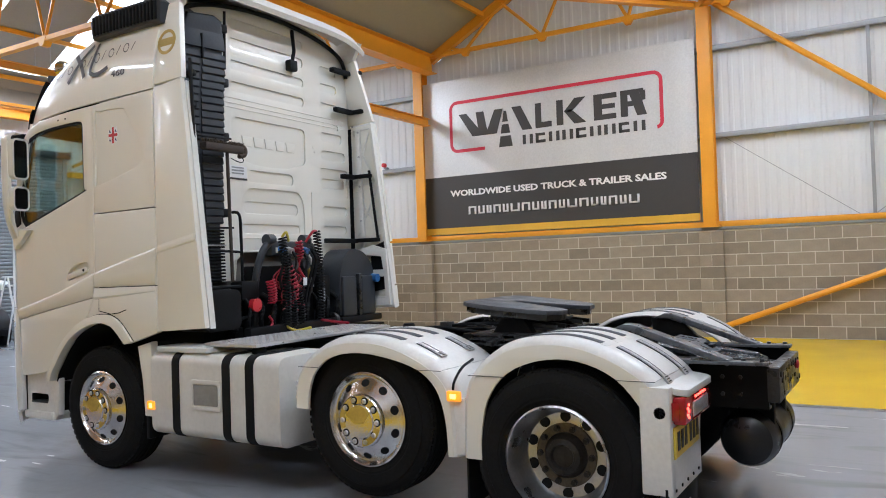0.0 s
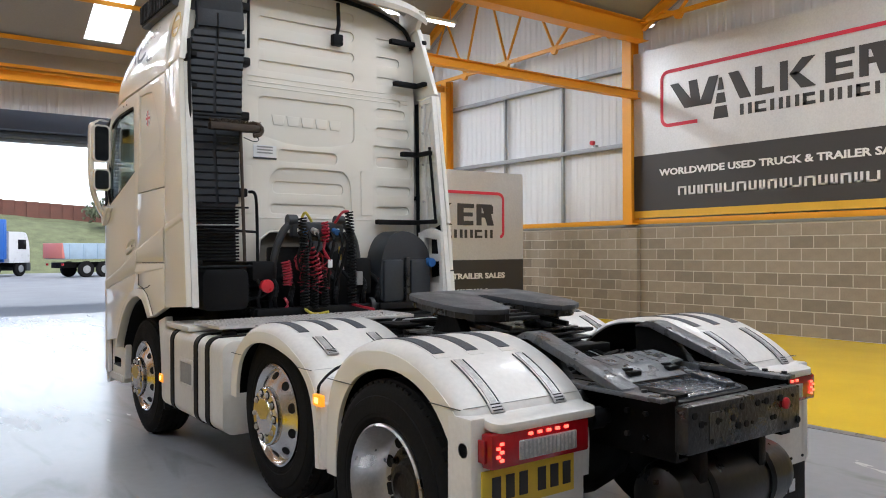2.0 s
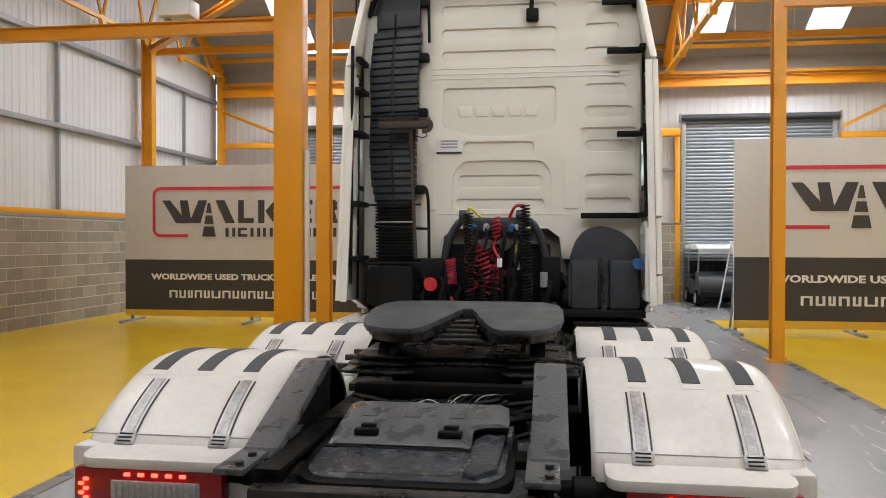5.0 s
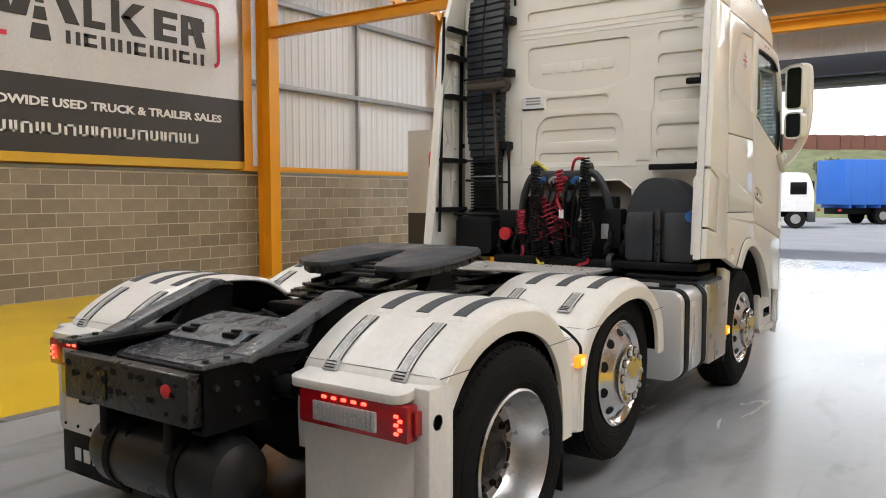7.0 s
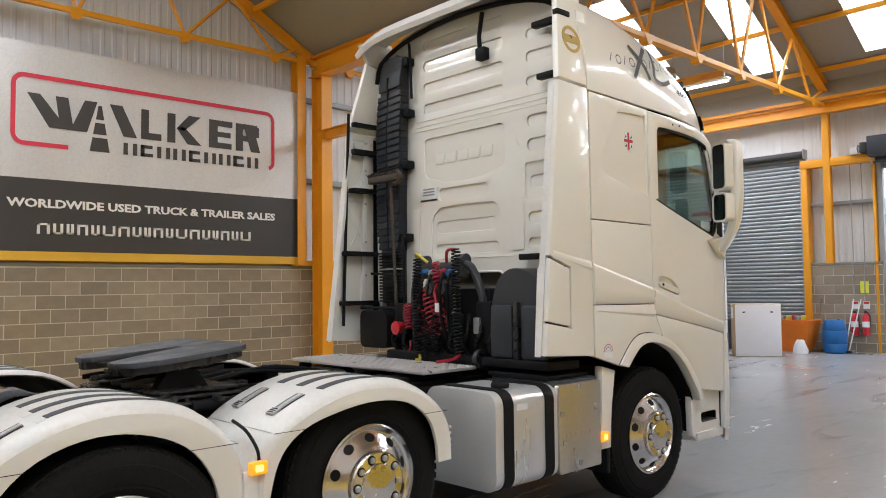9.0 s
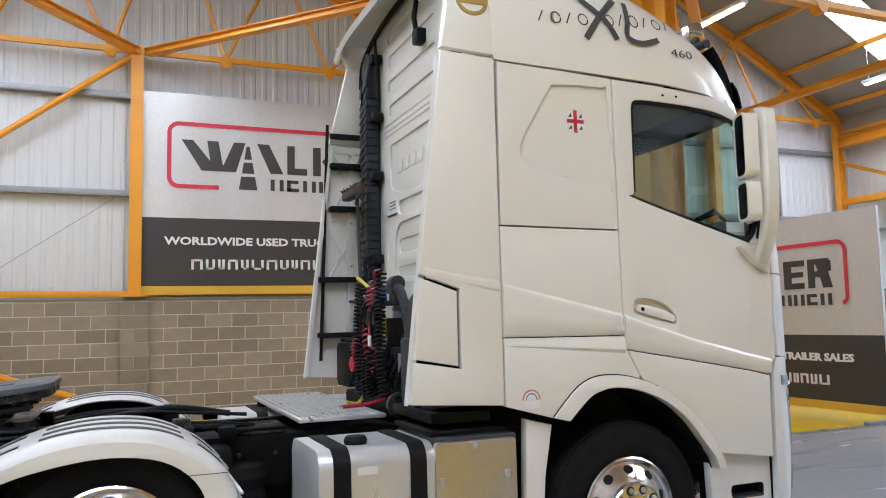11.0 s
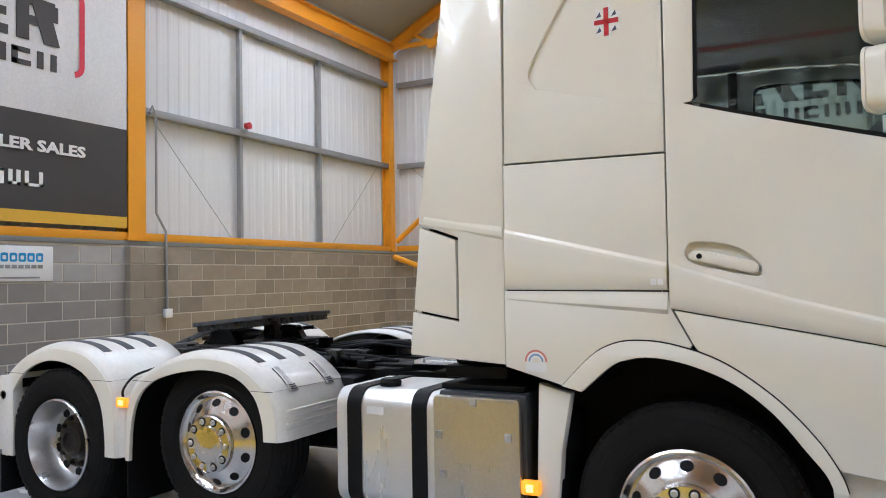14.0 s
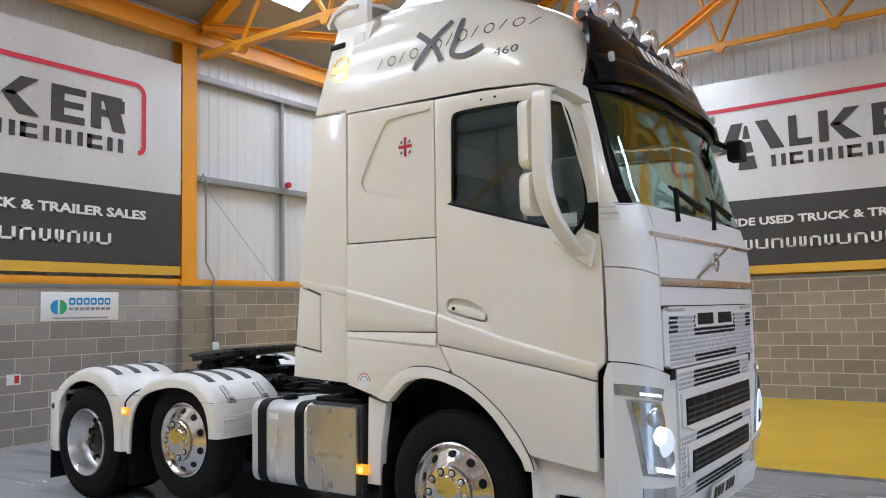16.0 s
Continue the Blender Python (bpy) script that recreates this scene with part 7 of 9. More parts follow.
# fairing brackets
for z, L in ((3.547, 0.32), (3.157, 0.28), (2.497, 0.2), (1.85, 0.48)):
    part("fairing_bracket", box((1.14 - L, -0.92, z - 0.025), (1.13, -0.86, z + 0.02), 0.008), M_BLACK, truck, "black fairing bracket")
    part("fairing_bracket", box((1.1, -1.02 - 0.12 * (3.2 - z) * (z < 3.2), z - 0.02), (1.15, -0.88, z + 0.02), 0.008), M_BLACK, truck)
for z in (3.1, 2.86, 2.51, 1.94, 1.5):
    part("fairing_bracket", box((-1.19 + 0.06 * (z > 3), -1.12 - 0.1 * (z < 2), z - 0.02), (-1.08, -0.85, z + 0.02), 0.008), M_BLACK, truck, "black fairing bracket")
part("stay_rod", tube([(1.13, -1.08, 2.55), (1.14, -1.16, 1.85)], 0.014, 8), M_BLACK, truck)
part("stay_rod", tube([(-1.15, -1.13, 3.2), (-1.15, -1.2, 1.3)], 0.014, 8), M_BLACK, truck)
part("fairing_frame", slab([(-1.3, 1.2), (-0.9, 1.2), (-0.9, 1.75), (-1.1, 1.8), (-1.26, 1.75)], "x", 1.12, 1.16, [[(-1.22, 1.55), (-1.0, 1.55), (-1.0, 1.7), (-1.2, 1.68)], [(-1.24, 1.28), (-1.0, 1.28), (-1.0, 1.48), (-1.23, 1.48)]], bev=0.008), M_WHITE, truck, "white moulded fairing frame")

# air intake stack on the nearside
def slant(bm):
    """The stack stands a little closer to the wall on its outer side."""
    for v in bm.verts:
        v.co.y -= 0.17 * (v.co.x + 0.65)
    return bm


STACK_L = [(1.5, -1.01), (1.93, -1.015), (2.1, -1.055), (2.36, -1.072), (2.7, -1.06), (2.99, -1.068), (3.2, -1.045), (3.42, -1.012), (3.6, -0.99)]
STACK_R = [(1.5, -0.69), (1.93, -0.695), (2.1, -0.68), (2.36, -0.682), (2.7, -0.66), (2.99, -0.655), (3.2, -0.635), (3.42, -0.63), (3.6, -0.63)]
STACK_M = [(1.5, -0.85), (1.93, -0.855), (2.36, -0.875), (2.99, -0.872), (3.42, -0.838), (3.6, -0.83)]


def on(line, z):
    return float(np.interp(z, [p[0] for p in line], [p[1] for p in line]))


zs = list(np.linspace(1.5, 3.58, 27))
stk = part("air_intake", slant(slab([(on(STACK_L, z) + 0.012, z) for z in zs] + [(-0.95, 3.66), (-0.72, 3.68), (-0.64, 3.64)] + [(on(STACK_R, z) - 0.012, z) for z in reversed(zs)], "y", -0.945, -0.84, bev=0.02, seg=3)), M_STACK, truck, "dark ribbed plastic air intake stack")
z = 1.97
while z < 3.36:
    for a, b in ((on(STACK_L, z), on(STACK_M, z) - 0.013), (on(STACK_M, z) + 0.013, on(STACK_R, z))):
        t = slab([(-0.94, z), (-0.953, z + 0.004), (-0.959, z + 0.012), (-0.951, z + 0.055), (-0.94, z + 0.058)], "x", a, b)
        part("rib", slant(t), M_STACK, stk, angle=30)
    for sd, a in ((-1, on(STACK_L, z)), (1, on(STACK_R, z))):
        part("rib", slant(box((min(a, a + 0.005 * sd), -0.945, z), (max(a, a + 0.005 * sd), -0.86, z + 0.052), 0.004, seg=1)), M_STACK, stk, smooth=False)
    z += 0.0605
t = slab([(-0.94, 3.385), (-0.962, 3.39), (-0.96, 3.44), (-0.93, 3.62), (-0.88, 3.66), (-0.86, 3.64)], "x", -1.005, -0.635, bev=0.012)
part("stack_head", slant(t), M_STACK, stk, "smooth sloping stack head")
part("groove", slant(box((-0.852, -0.968, 3.3), (-0.838, -0.95, 3.5), 0.003)), M_BLACK, stk)
for q in range(16):
    z = 1.51 + q * 0.0265
    part("bellow_ring", slant(box((on(STACK_L, z) - 0.004, -0.968, z), (on(STACK_R, z) + 0.004, -0.9, z + 0.015), 0.006, seg=1)), M_BLACK, stk)
part("clamp_band", slant(box((-1.02, -0.974, 1.79), (-0.685, -0.9, 1.803), 0.003)), M_STRAPM, stk, "thin metal clamp band")
part("filter_housing", slab(rrect(-1.04, 1.12, -0.67, 1.44, 0.06, 5), "y", -1.1, -0.78, bev=0.03), M_BLACK, truck, "black air filter housing")
for z in (1.45, 1.93, 2.66):
    part("stack_band", slant(box((-1.12, -0.99, z), (-0.62, -0.975, z + 0.016), 0.004)), M_BLACK, stk)
for z, x in ((3.6, -0.63), (3.15, -0.63), (2.7, -0.64), (2.07, -0.66)):
    part("stack_bracket", box((x - 0.02, -0.93, z - 0.04), (x + 0.06, -0.84, z + 0.03), 0.012), M_BLACK, stk)
part("roof_stay", tube([(-0.575, -0.9, 3.75), (-0.57, -0.88, 3.27)], 0.012, 8), M_BLACK, truck)

# supply lines bracket, coiled hoses
sb = part("hose_bracket", box((-0.27, -1.07, 1.7), (0.22, -0.99, 1.83), 0.02), M_DGREY, truck, "grey bracket of air and electric couplings")
for s, x in ((1, 0.3), (-1, -0.33)):
    part("bracket_arm", tube(smooth_line([(x - 0.12 * s, -1.03, 1.82), (x - 0.02 * s, -1.03, 1.78), (x + 0.06 * s, -1.02, 1.62), (x + 0.09 * s, -1.0, 1.4), (x + 0.08 * s, -0.98, 1.1)], 5), 0.032, 10), M_DGREY, sb)
for x in (-0.26, 0.19):
    part("bracket_ear", lathe([(0.05, -0.04), (0.05, 0.04), (0.0, 0.04)], "x", (x, -1.03, 1.84), 16), M_DGREY, sb)
for q, x in enumerate((-0.18, -0.08, 0.02, 0.12)):
    part("coupling", cyl((x, -1.13, 1.74), (x, -1.06, 1.76), 0.026, 12), (M_BLUE, M_STRAPM, M_REDCABLE, M_BLUE)[q], sb)
part("junction_board", box((-0.42, -0.98, 1.08), (0.42, -0.86, 1.62), 0.02), M_BLACK, truck, "black junction board")


def coil(p0, p1, turns, R, r, mat, lab=""):
    p0, p1 = Vector(p0), Vector(p1)
    n = turns * 10
    d = (p1 - p0).normalized()
    u = d.cross(Vector((0, 1, 0.1))).normalized()
    v = d.cross(u)
    pts = []
    for q in range(n + 1):
        a = 2 * math.pi * q / 10
        sag = Vector((0, -0.02 * math.sin(math.pi * q / n), 0))
        pts.append(p0 + (p1 - p0) * q / n + sag + R * (math.cos(a) * u + math.sin(a) * v))
    return part("coiled_hose", tube(pts, r, 6), mat, truck, lab)


coil((-0.215, -1.14, 1.86), (-0.2, -1.15, 1.1), 30, 0.034, 0.0065, M_BLACK, "black coiled air hose")
coil((0.226, -1.14, 1.92), (0.255, -1.14, 1.12), 30, 0.033, 0.0065, M_BLACK, "black coiled air hose")
coil((-0.12, -1.12, 1.45), (-0.1, -1.14, 1.08), 16, 0.03, 0.006, M_BLACK, "black coiled electric lead")
coil((-0.03, -1.12, 1.42), (0.0, -1.14, 1.1), 14, 0.03, 0.006, M_BLACK, "black coiled electric lead")
coil((-0.005, -1.13, 1.83), (0.005, -1.12, 1.66), 6, 0.028, 0.0075, M_REDCABLE, "red coiled lead")
coil((-0.36, -1.12, 1.5), (-0.34, -1.12, 1.3), 9, 0.034, 0.0075, M_REDCABLE, "red coiled lead")
coil((-0.13, -1.11, 1.62), (-0.05, -1.1, 1.3), 9, 0.045, 0.007, M_REDCABLE, "red coiled lead")
coil((-0.66, -0.98, 1.38), (-0.64, -0.98, 1.08), 12, 0.03, 0.008, M_BLACK)
for q, x in enumerate((-0.24, -0.16, -0.08, 0.06, 0.14, 0.19)):
    part("coupling_tail", tube(smooth_line([(x, -1.12, 1.74), (x + 0.01, -1.16, 1.66), (x - 0.02, -1.14, 1.5), (x * 0.7, -1.1, 1.3), (x * 0.8, -1.05, 1.1)], 4), 0.011 + 0.004 * (q % 2), 8), M_BLACK, truck, "black air pipe")
for x, z in ((-0.08, 1.68), (0.07, 1.68)):
    part("suzie_socket", lathe([(0.0, -0.06), (0.045, -0.055), (0.05, 0.0), (0.03, 0.03), (0.0, 0.03)], "y", (x, -1.1, z - 0.06), 16), M_DGREY, sb, "round dark socket")
for x in (-0.215, 0.155):
    part("pale_tag", box((x - 0.014, -1.076, 1.73), (x + 0.014, -1.07, 1.775), 0.002), M_PAPER, sb)
part("brass_fitting", cyl((0.16, -1.1, 1.5), (0.155, -1.1, 1.62), 0.013, 8), M_YELCAP, truck)
part("sensor_tail", tube([(0.16, -1.1, 1.5), (0.17, -1.12, 1.42)], 0.02, 8), M_STRAPM, truck)
part("switch_box", box((-0.62, -1.06, 1.34), (-0.42, -0.92, 1.5), 0.02), M_BLACK, truck)
part("switch_box", box((0.34, -1.06, 1.2), (0.5, -0.92, 1.52), 0.02), M_BLACK, truck)
part("switch_box", box((0.34, -1.08, 1.28), (0.4, -1.05, 1.4), 0.006), M_GALV, truck, "pale junction cover")
for q in range(9):
    x = -0.62 + 0.14 * q
    part("loom", tube(smooth_line([(x, -1.0, 1.42 - 0.02 * (q % 3)), (x + 0.06, -1.08, 1.3), (x + 0.03, -1.1, 1.18), (x + 0.1, -1.02, 1.06)], 4), 0.014 + 0.005 * (q % 3), 8), M_BLACK, truck, "black wiring loom")
part("hand_rail", tube(smooth_line([(-0.6, -0.95, 2.07), (-0.57, -1.0, 2.05), (-0.555, -1.0, 1.9), (-0.55, -1.0, 1.5)], 4), 0.013, 8), M_BLACK, truck, "black grab rail")
part("hand_rail", tube([(-1.0, -1.0, 1.76), (-0.55, -1.0, 1.74)], 0.011, 8), M_BLACK, truck)
part("hand_rail", tube([(-1.1, -1.04, 1.46), (-0.5, -1.04, 1.46)], 0.014, 8), M_BLACK, truck)
rnd = random.Random(7)
for q in range(9):
    p = [(rnd.uniform(-0.26, 0.08), rnd.uniform(-1.15, -1.04), 1.62 - 0.07 * k + rnd.uniform(-0.05, 0.05)) for k in range(6)]
    part("lead", tube(smooth_line(p, 4), 0.006, 6), M_REDCABLE, truck)
for pts, mt in (([(0.22, -1.14, 1.92), (0.15, -1.16, 1.91), (0.1, -1.12, 1.82)], M_REDCABLE), ([(-0.22, -1.14, 1.86), (-0.2, -1.17, 1.9), (-0.12, -1.12, 1.83)], M_YELCABLE), ([(0.0, -1.13, 1.66), (-0.02, -1.14, 1.6), (0.0, -1.15, 1.55), (0.03, -1.16, 1.5)], M_REDCABLE),
                ([(-0.2, -1.14, 1.1), (-0.14, -1.2, 1.06), (-0.06, -1.3, 1.08)], M_YELCABLE), ([(0.255, -1.14, 1.12), (0.3, -1.25, 1.1), (0.3, -1.42, 1.09)], M_REDCABLE),
                ([(-0.36, -1.1, 1.2), (-0.34, -1.12, 1.14), (-0.4, -1.12, 1.08)], M_REDCABLE)):
    part("lead", tube(smooth_line(pts, 5), 0.012, 8), mt, truck)
part("red_valve", lathe([(0.0, 0.04), (0.05, 0.03), (0.055, -0.03), (0.0, -0.05)], "y", (-0.52, -1.1, 1.3), 18), M_RED, truck, "red valve cap")
part("pipe", tube(smooth_line([(-0.7, -1.0, 1.18), (-0.55, -1.08, 1.22), (-0.42, -1.06, 1.32)], 5), 0.014, 8), M_BLACK, truck)
part("white_tag", box((0.01, -1.17, 1.44), (0.05, -1.155, 1.51), 0.004), M_PAPER, truck)
part("valve_gauge", lathe([(0.0, 0.02), (0.05, 0.02), (0.05, -0.03), (0.0, -0.03)], "y", (0.1, -1.0, 1.38), 18), M_GREASE, truck)
part("under_cab_beam", box((-0.62, -1.15, 1.02), (0.55, -1.06, 1.12), 0.02), M_BLACK, truck)
for q in range(10):
    x = -0.6 + q * 0.12
    part("under_cab_unit", box((x, -0.95, 1.0), (x + 0.1, -0.84, 1.12 + 0.05 * (q % 3)), 0.015), M_CHASSIS if q % 2 else M_BLACK, truck)

# screen wash and fluid tank, offside
ft = part("fluid_tank", slab(smooth_line([(0.56, 1.14), (0.56, 1.4), (0.6, 1.6), (0.68, 1.72), (0.8, 1.76), (0.95, 1.72), (1.06, 1.62), (1.1, 1.48), (1.1, 1.14)], 5), "y", -1.12, -0.86, bev=0.04, seg=3), M_SLATE, truck, "dark grey moulded fluid tank")
part("tank_front", box((0.58, -1.15, 1.12), (0.79, -1.1, 1.5), 0.02), M_SLATE, ft)
part("tank_front", box((0.87, -1.15, 1.12), (1.09, -1.1, 1.5), 0.02), M_SLATE, ft)
part("tank_strap", box((0.81, -1.16, 1.1), (0.85, -1.12, 1.52), 0.004), M_GREASE, ft)
part("tank_cap", lathe([(0.0, -0.05), (0.04, -0.045), (0.045, 0.02), (0.0, 0.02)], "y", (1.08, -1.14, 1.47), 16), M_BLUE, ft, "blue filler cap")
part("tank_shelf", box((0.52, -1.18, 1.06), (1.14, -0.84, 1.12), 0.01), M_BLACK, truck)
# gear of brackets under the cab
part("hose_reel", lathe([(0.05, -0.02), (0.07, -0.02), (0.07, 0.02), (0.05, 0.02)], "x", (0.45, -1.12, 1.1), 20, close=True), M_GREASE, truck)
part("cab_floor", box((-1.12, -0.75, 1.28), (1.12, 1.05, 1.36)), M_BLACK, truck)
# plain black box added so the space under the cab stays dark
part("under_cab_filler", box((-0.8, -0.8, 0.5), (0.8, 0.95, 1.25), 0.05), M_BLACK, truck)

# unseen bulk added under the frame to block light and darken the underside
part("gearbox", slab([(-0.6, 0.4), (-0.6, 1.0), (-1.9, 0.92), (-2.1, 0.7), (-1.9, 0.45)], "x", -0.36, 0.36, bev=0.06), M_CHASSIS, truck)
part("silencer_filler", box((-0.05, -1.75, 0.36), (0.58, -0.75, 0.95), 0.05), M_CHASSIS, truck)
part("prop_shaft", cyl((0, -2.0, 0.62), (0, -3.9, 0.52), 0.07, 14), M_CHASSIS, truck)
part("air_tank", lathe([(0.0, -0.4), (0.1, -0.38), (0.14, -0.32), (0.14, 0.32), (0.1, 0.38), (0.0, 0.4)], "y", (-0.25, -2.75, 0.55), 24), M_CHASSIS, truck)
part("air_tank", lathe([(0.0, -0.4), (0.1, -0.38), (0.14, -0.32), (0.14, 0.32), (0.1, 0.38), (0.0, 0.4)], "y", (0.25, -2.75, 0.55), 24), M_CHASSIS, truck)
part("battery_filler", box((-0.6, -2.45, 0.5), (0.6, -2.1, 0.95), 0.03), M_BLACK, truck)

# cab front ----------------------------------------------------------------


def front_y(x):
    """Plan curve of the nose."""
    a = abs(x)
    if a <= 1.0:
        return 1.302 - 0.01 * a * a
    return 1.07 + 0.222 * math.sqrt(max(0.0, 1 - ((a - 1.0) / 0.2388) ** 2))


NOSE_OFF = [(0.3, -0.08), (0.45, -0.03), (0.7, 0.0), (1.2, 0.0), (1.76, 0.0), (2.0, -0.015), (2.2, -0.06), (2.5, -0.125), (2.85, -0.18), (3.1, -0.26), (3.3, -0.38), (3.4, -0.46)]


# the screen curves back more at its ends than the panels below it
SETBACK = [(2.15, 0.0), (2.25, 0.035), (2.6, 0.08), (2.9, 0.13), (3.1, 0.1), (3.36, 0.045)]


def nose(x, z, d=0.0):
    return (x, front_y(x) + at(NOSE_OFF, z) * (0.85 - 0.1 * (abs(x) / 1.24) ** 2) - at(SETBACK, z) * (abs(x) / 1.1) ** 3 + d, z)


def nose_panel(name, x0, x1, z0, z1, mat, label="", d=0.0, nx=None, thick=0.03, parent=None, shape=None, bev=0.0):
    """A panel that follows the nose; shape bends the foot and head lines."""
    nx = nx or max(4, int((x1 - x0) / (0.05 if max(abs(x0), abs(x1)) < 1 else 0.02)))
    nz = max(3, int((z1 - z0) / 0.1))
    rows = []
    for j in range(nz + 1):
        row = []
        for i in range(nx + 1):
            x = x0 + (x1 - x0) * i / nx
            lo, hi = (z0, z1) if shape is None else shape(x)
            z = lo + (hi - lo) * j / nz
            row.append(nose(x, z, d))
        rows.append(row)
    return part(name, grid(rows, thick=thick), mat, parent or truck, label, angle=40)


def nose_quad(name, corners, mat, label="", d=0.0, thick=0.02, parent=None):
    """A four-cornered panel on the nose: foot outer, foot inner, head inner, head outer, each x and z."""
    (ax, az), (bx, bz), (cx, cz), (dx, dz) = corners
    rows = []
    for j in range(9):
        v = j / 8
        x0, z0, x1, z1 = ax + (dx - ax) * v, az + (dz - az) * v, bx + (cx - bx) * v, bz + (cz - bz) * v
        rows.append([nose(x0 + (x1 - x0) * i / 10, z0 + (z1 - z0) * i / 10, d) for i in range(11)])
    return part(name, grid(rows if ax < bx else [list(reversed(r)) for r in rows], thick=thick), mat, parent or truck, label, angle=40)


nose_panel("windscreen", -1.15, 1.15, 2.21, 2.9, M_WSCREEN, "tinted windscreen", 0.0, thick=0.006).visible_shadow = False
for s in (1, -1):
    x0, x1 = sorted((1.1 * s, 1.185 * s))
    nose_panel("screen_pillar", x0, x1, 2.18, 2.92, M_BLACKGLOSS, "gloss black screen pillar", 0.002)
    nose_quad("corner_panel", [(1.237 * s, 2.195), (1.178 * s, 2.195), (1.128 * s, 2.93), (1.225 * s, 2.93)], M_CREAM, "cream corner panel", 0.008)
    # vertical corner deflector
    x0, x1 = sorted((0.964 * s, 1.238 * s))
    nose_panel("front_corner", x0, x1, 1.26, 1.82, M_FRONT, "white front corner panel", 0.004, shape=lambda x: (1.265 + 0.28 * max(0, abs(x) - 1.0), 1.79 + 0.2 * max(0, abs(x) - 1.0)))
    nose_panel("front_corner", x0, x1, 1.826, 2.19, M_FRONT, "white front corner panel", 0.004, shape=lambda x: (1.796 + 0.2 * max(0, abs(x) - 1.0), 2.19))
    for q in range(3):
        nose_panel("vent_fin", *sorted((1.205 * s, 1.238 * s)), 2.1 + 0.035 * q, 2.125 + 0.035 * q, M_FRONT, "", 0.02)
nose_panel("nose_backing", -1.18, 1.18, 1.21, 2.19, M_BLACK, "", -0.04)
nose_panel("front_panel", -0.96, 0.96, 1.78, 2.19, M_FRONT, "white front panel below the windscreen", 0.006)
nose_panel("chrome_strip", -0.965, 0.965, 1.735, 1.775, M_CHROME, "chrome strip", 0.018)
nose_panel("chrome_strip", -1.05, 1.05, 2.012, 2.036, M_CHROME, "thin chrome strip", 0.016, thick=0.012)
nose_panel("front_panel", -0.96, 0.96, 1.622, 1.73, M_FRONT, "", 0.004)
# grille: raised frame, perforated mesh panel
gr = nose_panel("grille", -0.96, 0.96, 1.265, 1.615, M_FRONT, "white perforated front grille", 0.012, shape=lambda x: (1.265 + 0.02 * (abs(x) > 0.9), 1.615 - 0.02 * (abs(x) > 0.9)))
# raised bars: black for open holes, grey carrying the dimples' shade
holes, dimples = B(), B()
for j in range(11):
    for i in range(62):
        x = -0.88 + i * 0.0285 + (0.014 if j % 2 else 0)
        z = 1.29 + j * 0.026
        if abs(x) < 0.42 and z > 1.49:
            continue
        p = Vector(nose(x, z, 0.0135))
        obox(Matrix.Translation(p) @ Matrix.Rotation(0.7, 4, "Y"), (0.02, 0.006, 0.011), 0, holes if abs(x) < 0.45 and (z > 1.42 or z < 1.33) or abs(x) > 0.74 and z > 1.46 else dimples)
tagged(part("mesh_perforation", holes, M_BLACK, gr, smooth=False), kind="stuff")
tagged(part("dimple_shade", dimples, M_MESH, gr, smooth=False), kind="stuff")
for s in (1, -1):
    nose_panel("badge_slot", *sorted((0.06 * s, 0.37 * s)), 1.5, 1.572, M_BLACK, "dark air slot", 0.016, thick=0.01, parent=gr)
nose_panel("badge_bar", -0.9, -0.62, 1.588, 1.604, M_STRAPM, "small chrome badge bar", 0.02, thick=0.006, parent=gr)
nose_panel("badge_bar", 0.62, 0.9, 1.588, 1.604, M_STRAPM, "small chrome badge bar", 0.02, thick=0.006, parent=gr)
part("diagonal_bar", tube([nose(0.34, 1.79, 0.022), nose(0, 1.9, 0.024), nose(-0.34, 2.0, 0.022)], 0.011, 8), M_CHROME, truck, "chrome diagonal bar")
part("round_badge", lathe([(0.06, -0.01), (0.065, 0.01), (0.05, 0.014), (0.05, 0.0)], "y", (0, nose(0, 1.9)[1] + 0.035, 1.9), 24, close=True), M_CHROME, truck, "round chrome badge")
# bumper
nose_panel("bumper", -1.236, 1.236, 0.4, 1.212, M_FRONT, "white bumper", 0.0, shape=lambda x: (0.4, 1.225 + 0.25 * max(0, abs(x) - 0.84)))
for s in (1, -1):
    nose_panel("bumper_gap", *sorted((0.79 * s, 0.86 * s)), 1.2, 1.262, M_BLACK, "", 0.008, nx=3, thick=0.01)
nose_panel("bumper_lip", -1.22, 1.22, 0.3, 0.4, M_FRONT, "", 0.01)
lg = nose_panel("lower_grille", -0.78, 0.78, 0.5, 1.255, M_FRONT, "white perforated lower grille", 0.014)
# lower grille bars, again with dimple shade as their grey colour
holes, dimples = B(), B()
for j in range(28):
    for i in range(54):
        x = -0.755 + i * 0.0285 + (0.014 if j % 2 else 0)
        z = 0.52 + j * 0.026
        if (0.59 < z < 0.82 and abs(x) < 0.7) or (0.87 < z < 1.125 and abs(x) < 0.775):
            continue
        obox(Matrix.Translation(Vector(nose(x, z, 0.0155))) @ Matrix.Rotation(0.7, 4, "Y"), (0.02, 0.006, 0.011), 0, holes if abs(x) < 0.5 else dimples)
tagged(part("mesh_perforation", holes, M_BLACK, lg, smooth=False), kind="stuff")
tagged(part("dimple_shade", dimples, M_MESH, lg, smooth=False), kind="stuff")
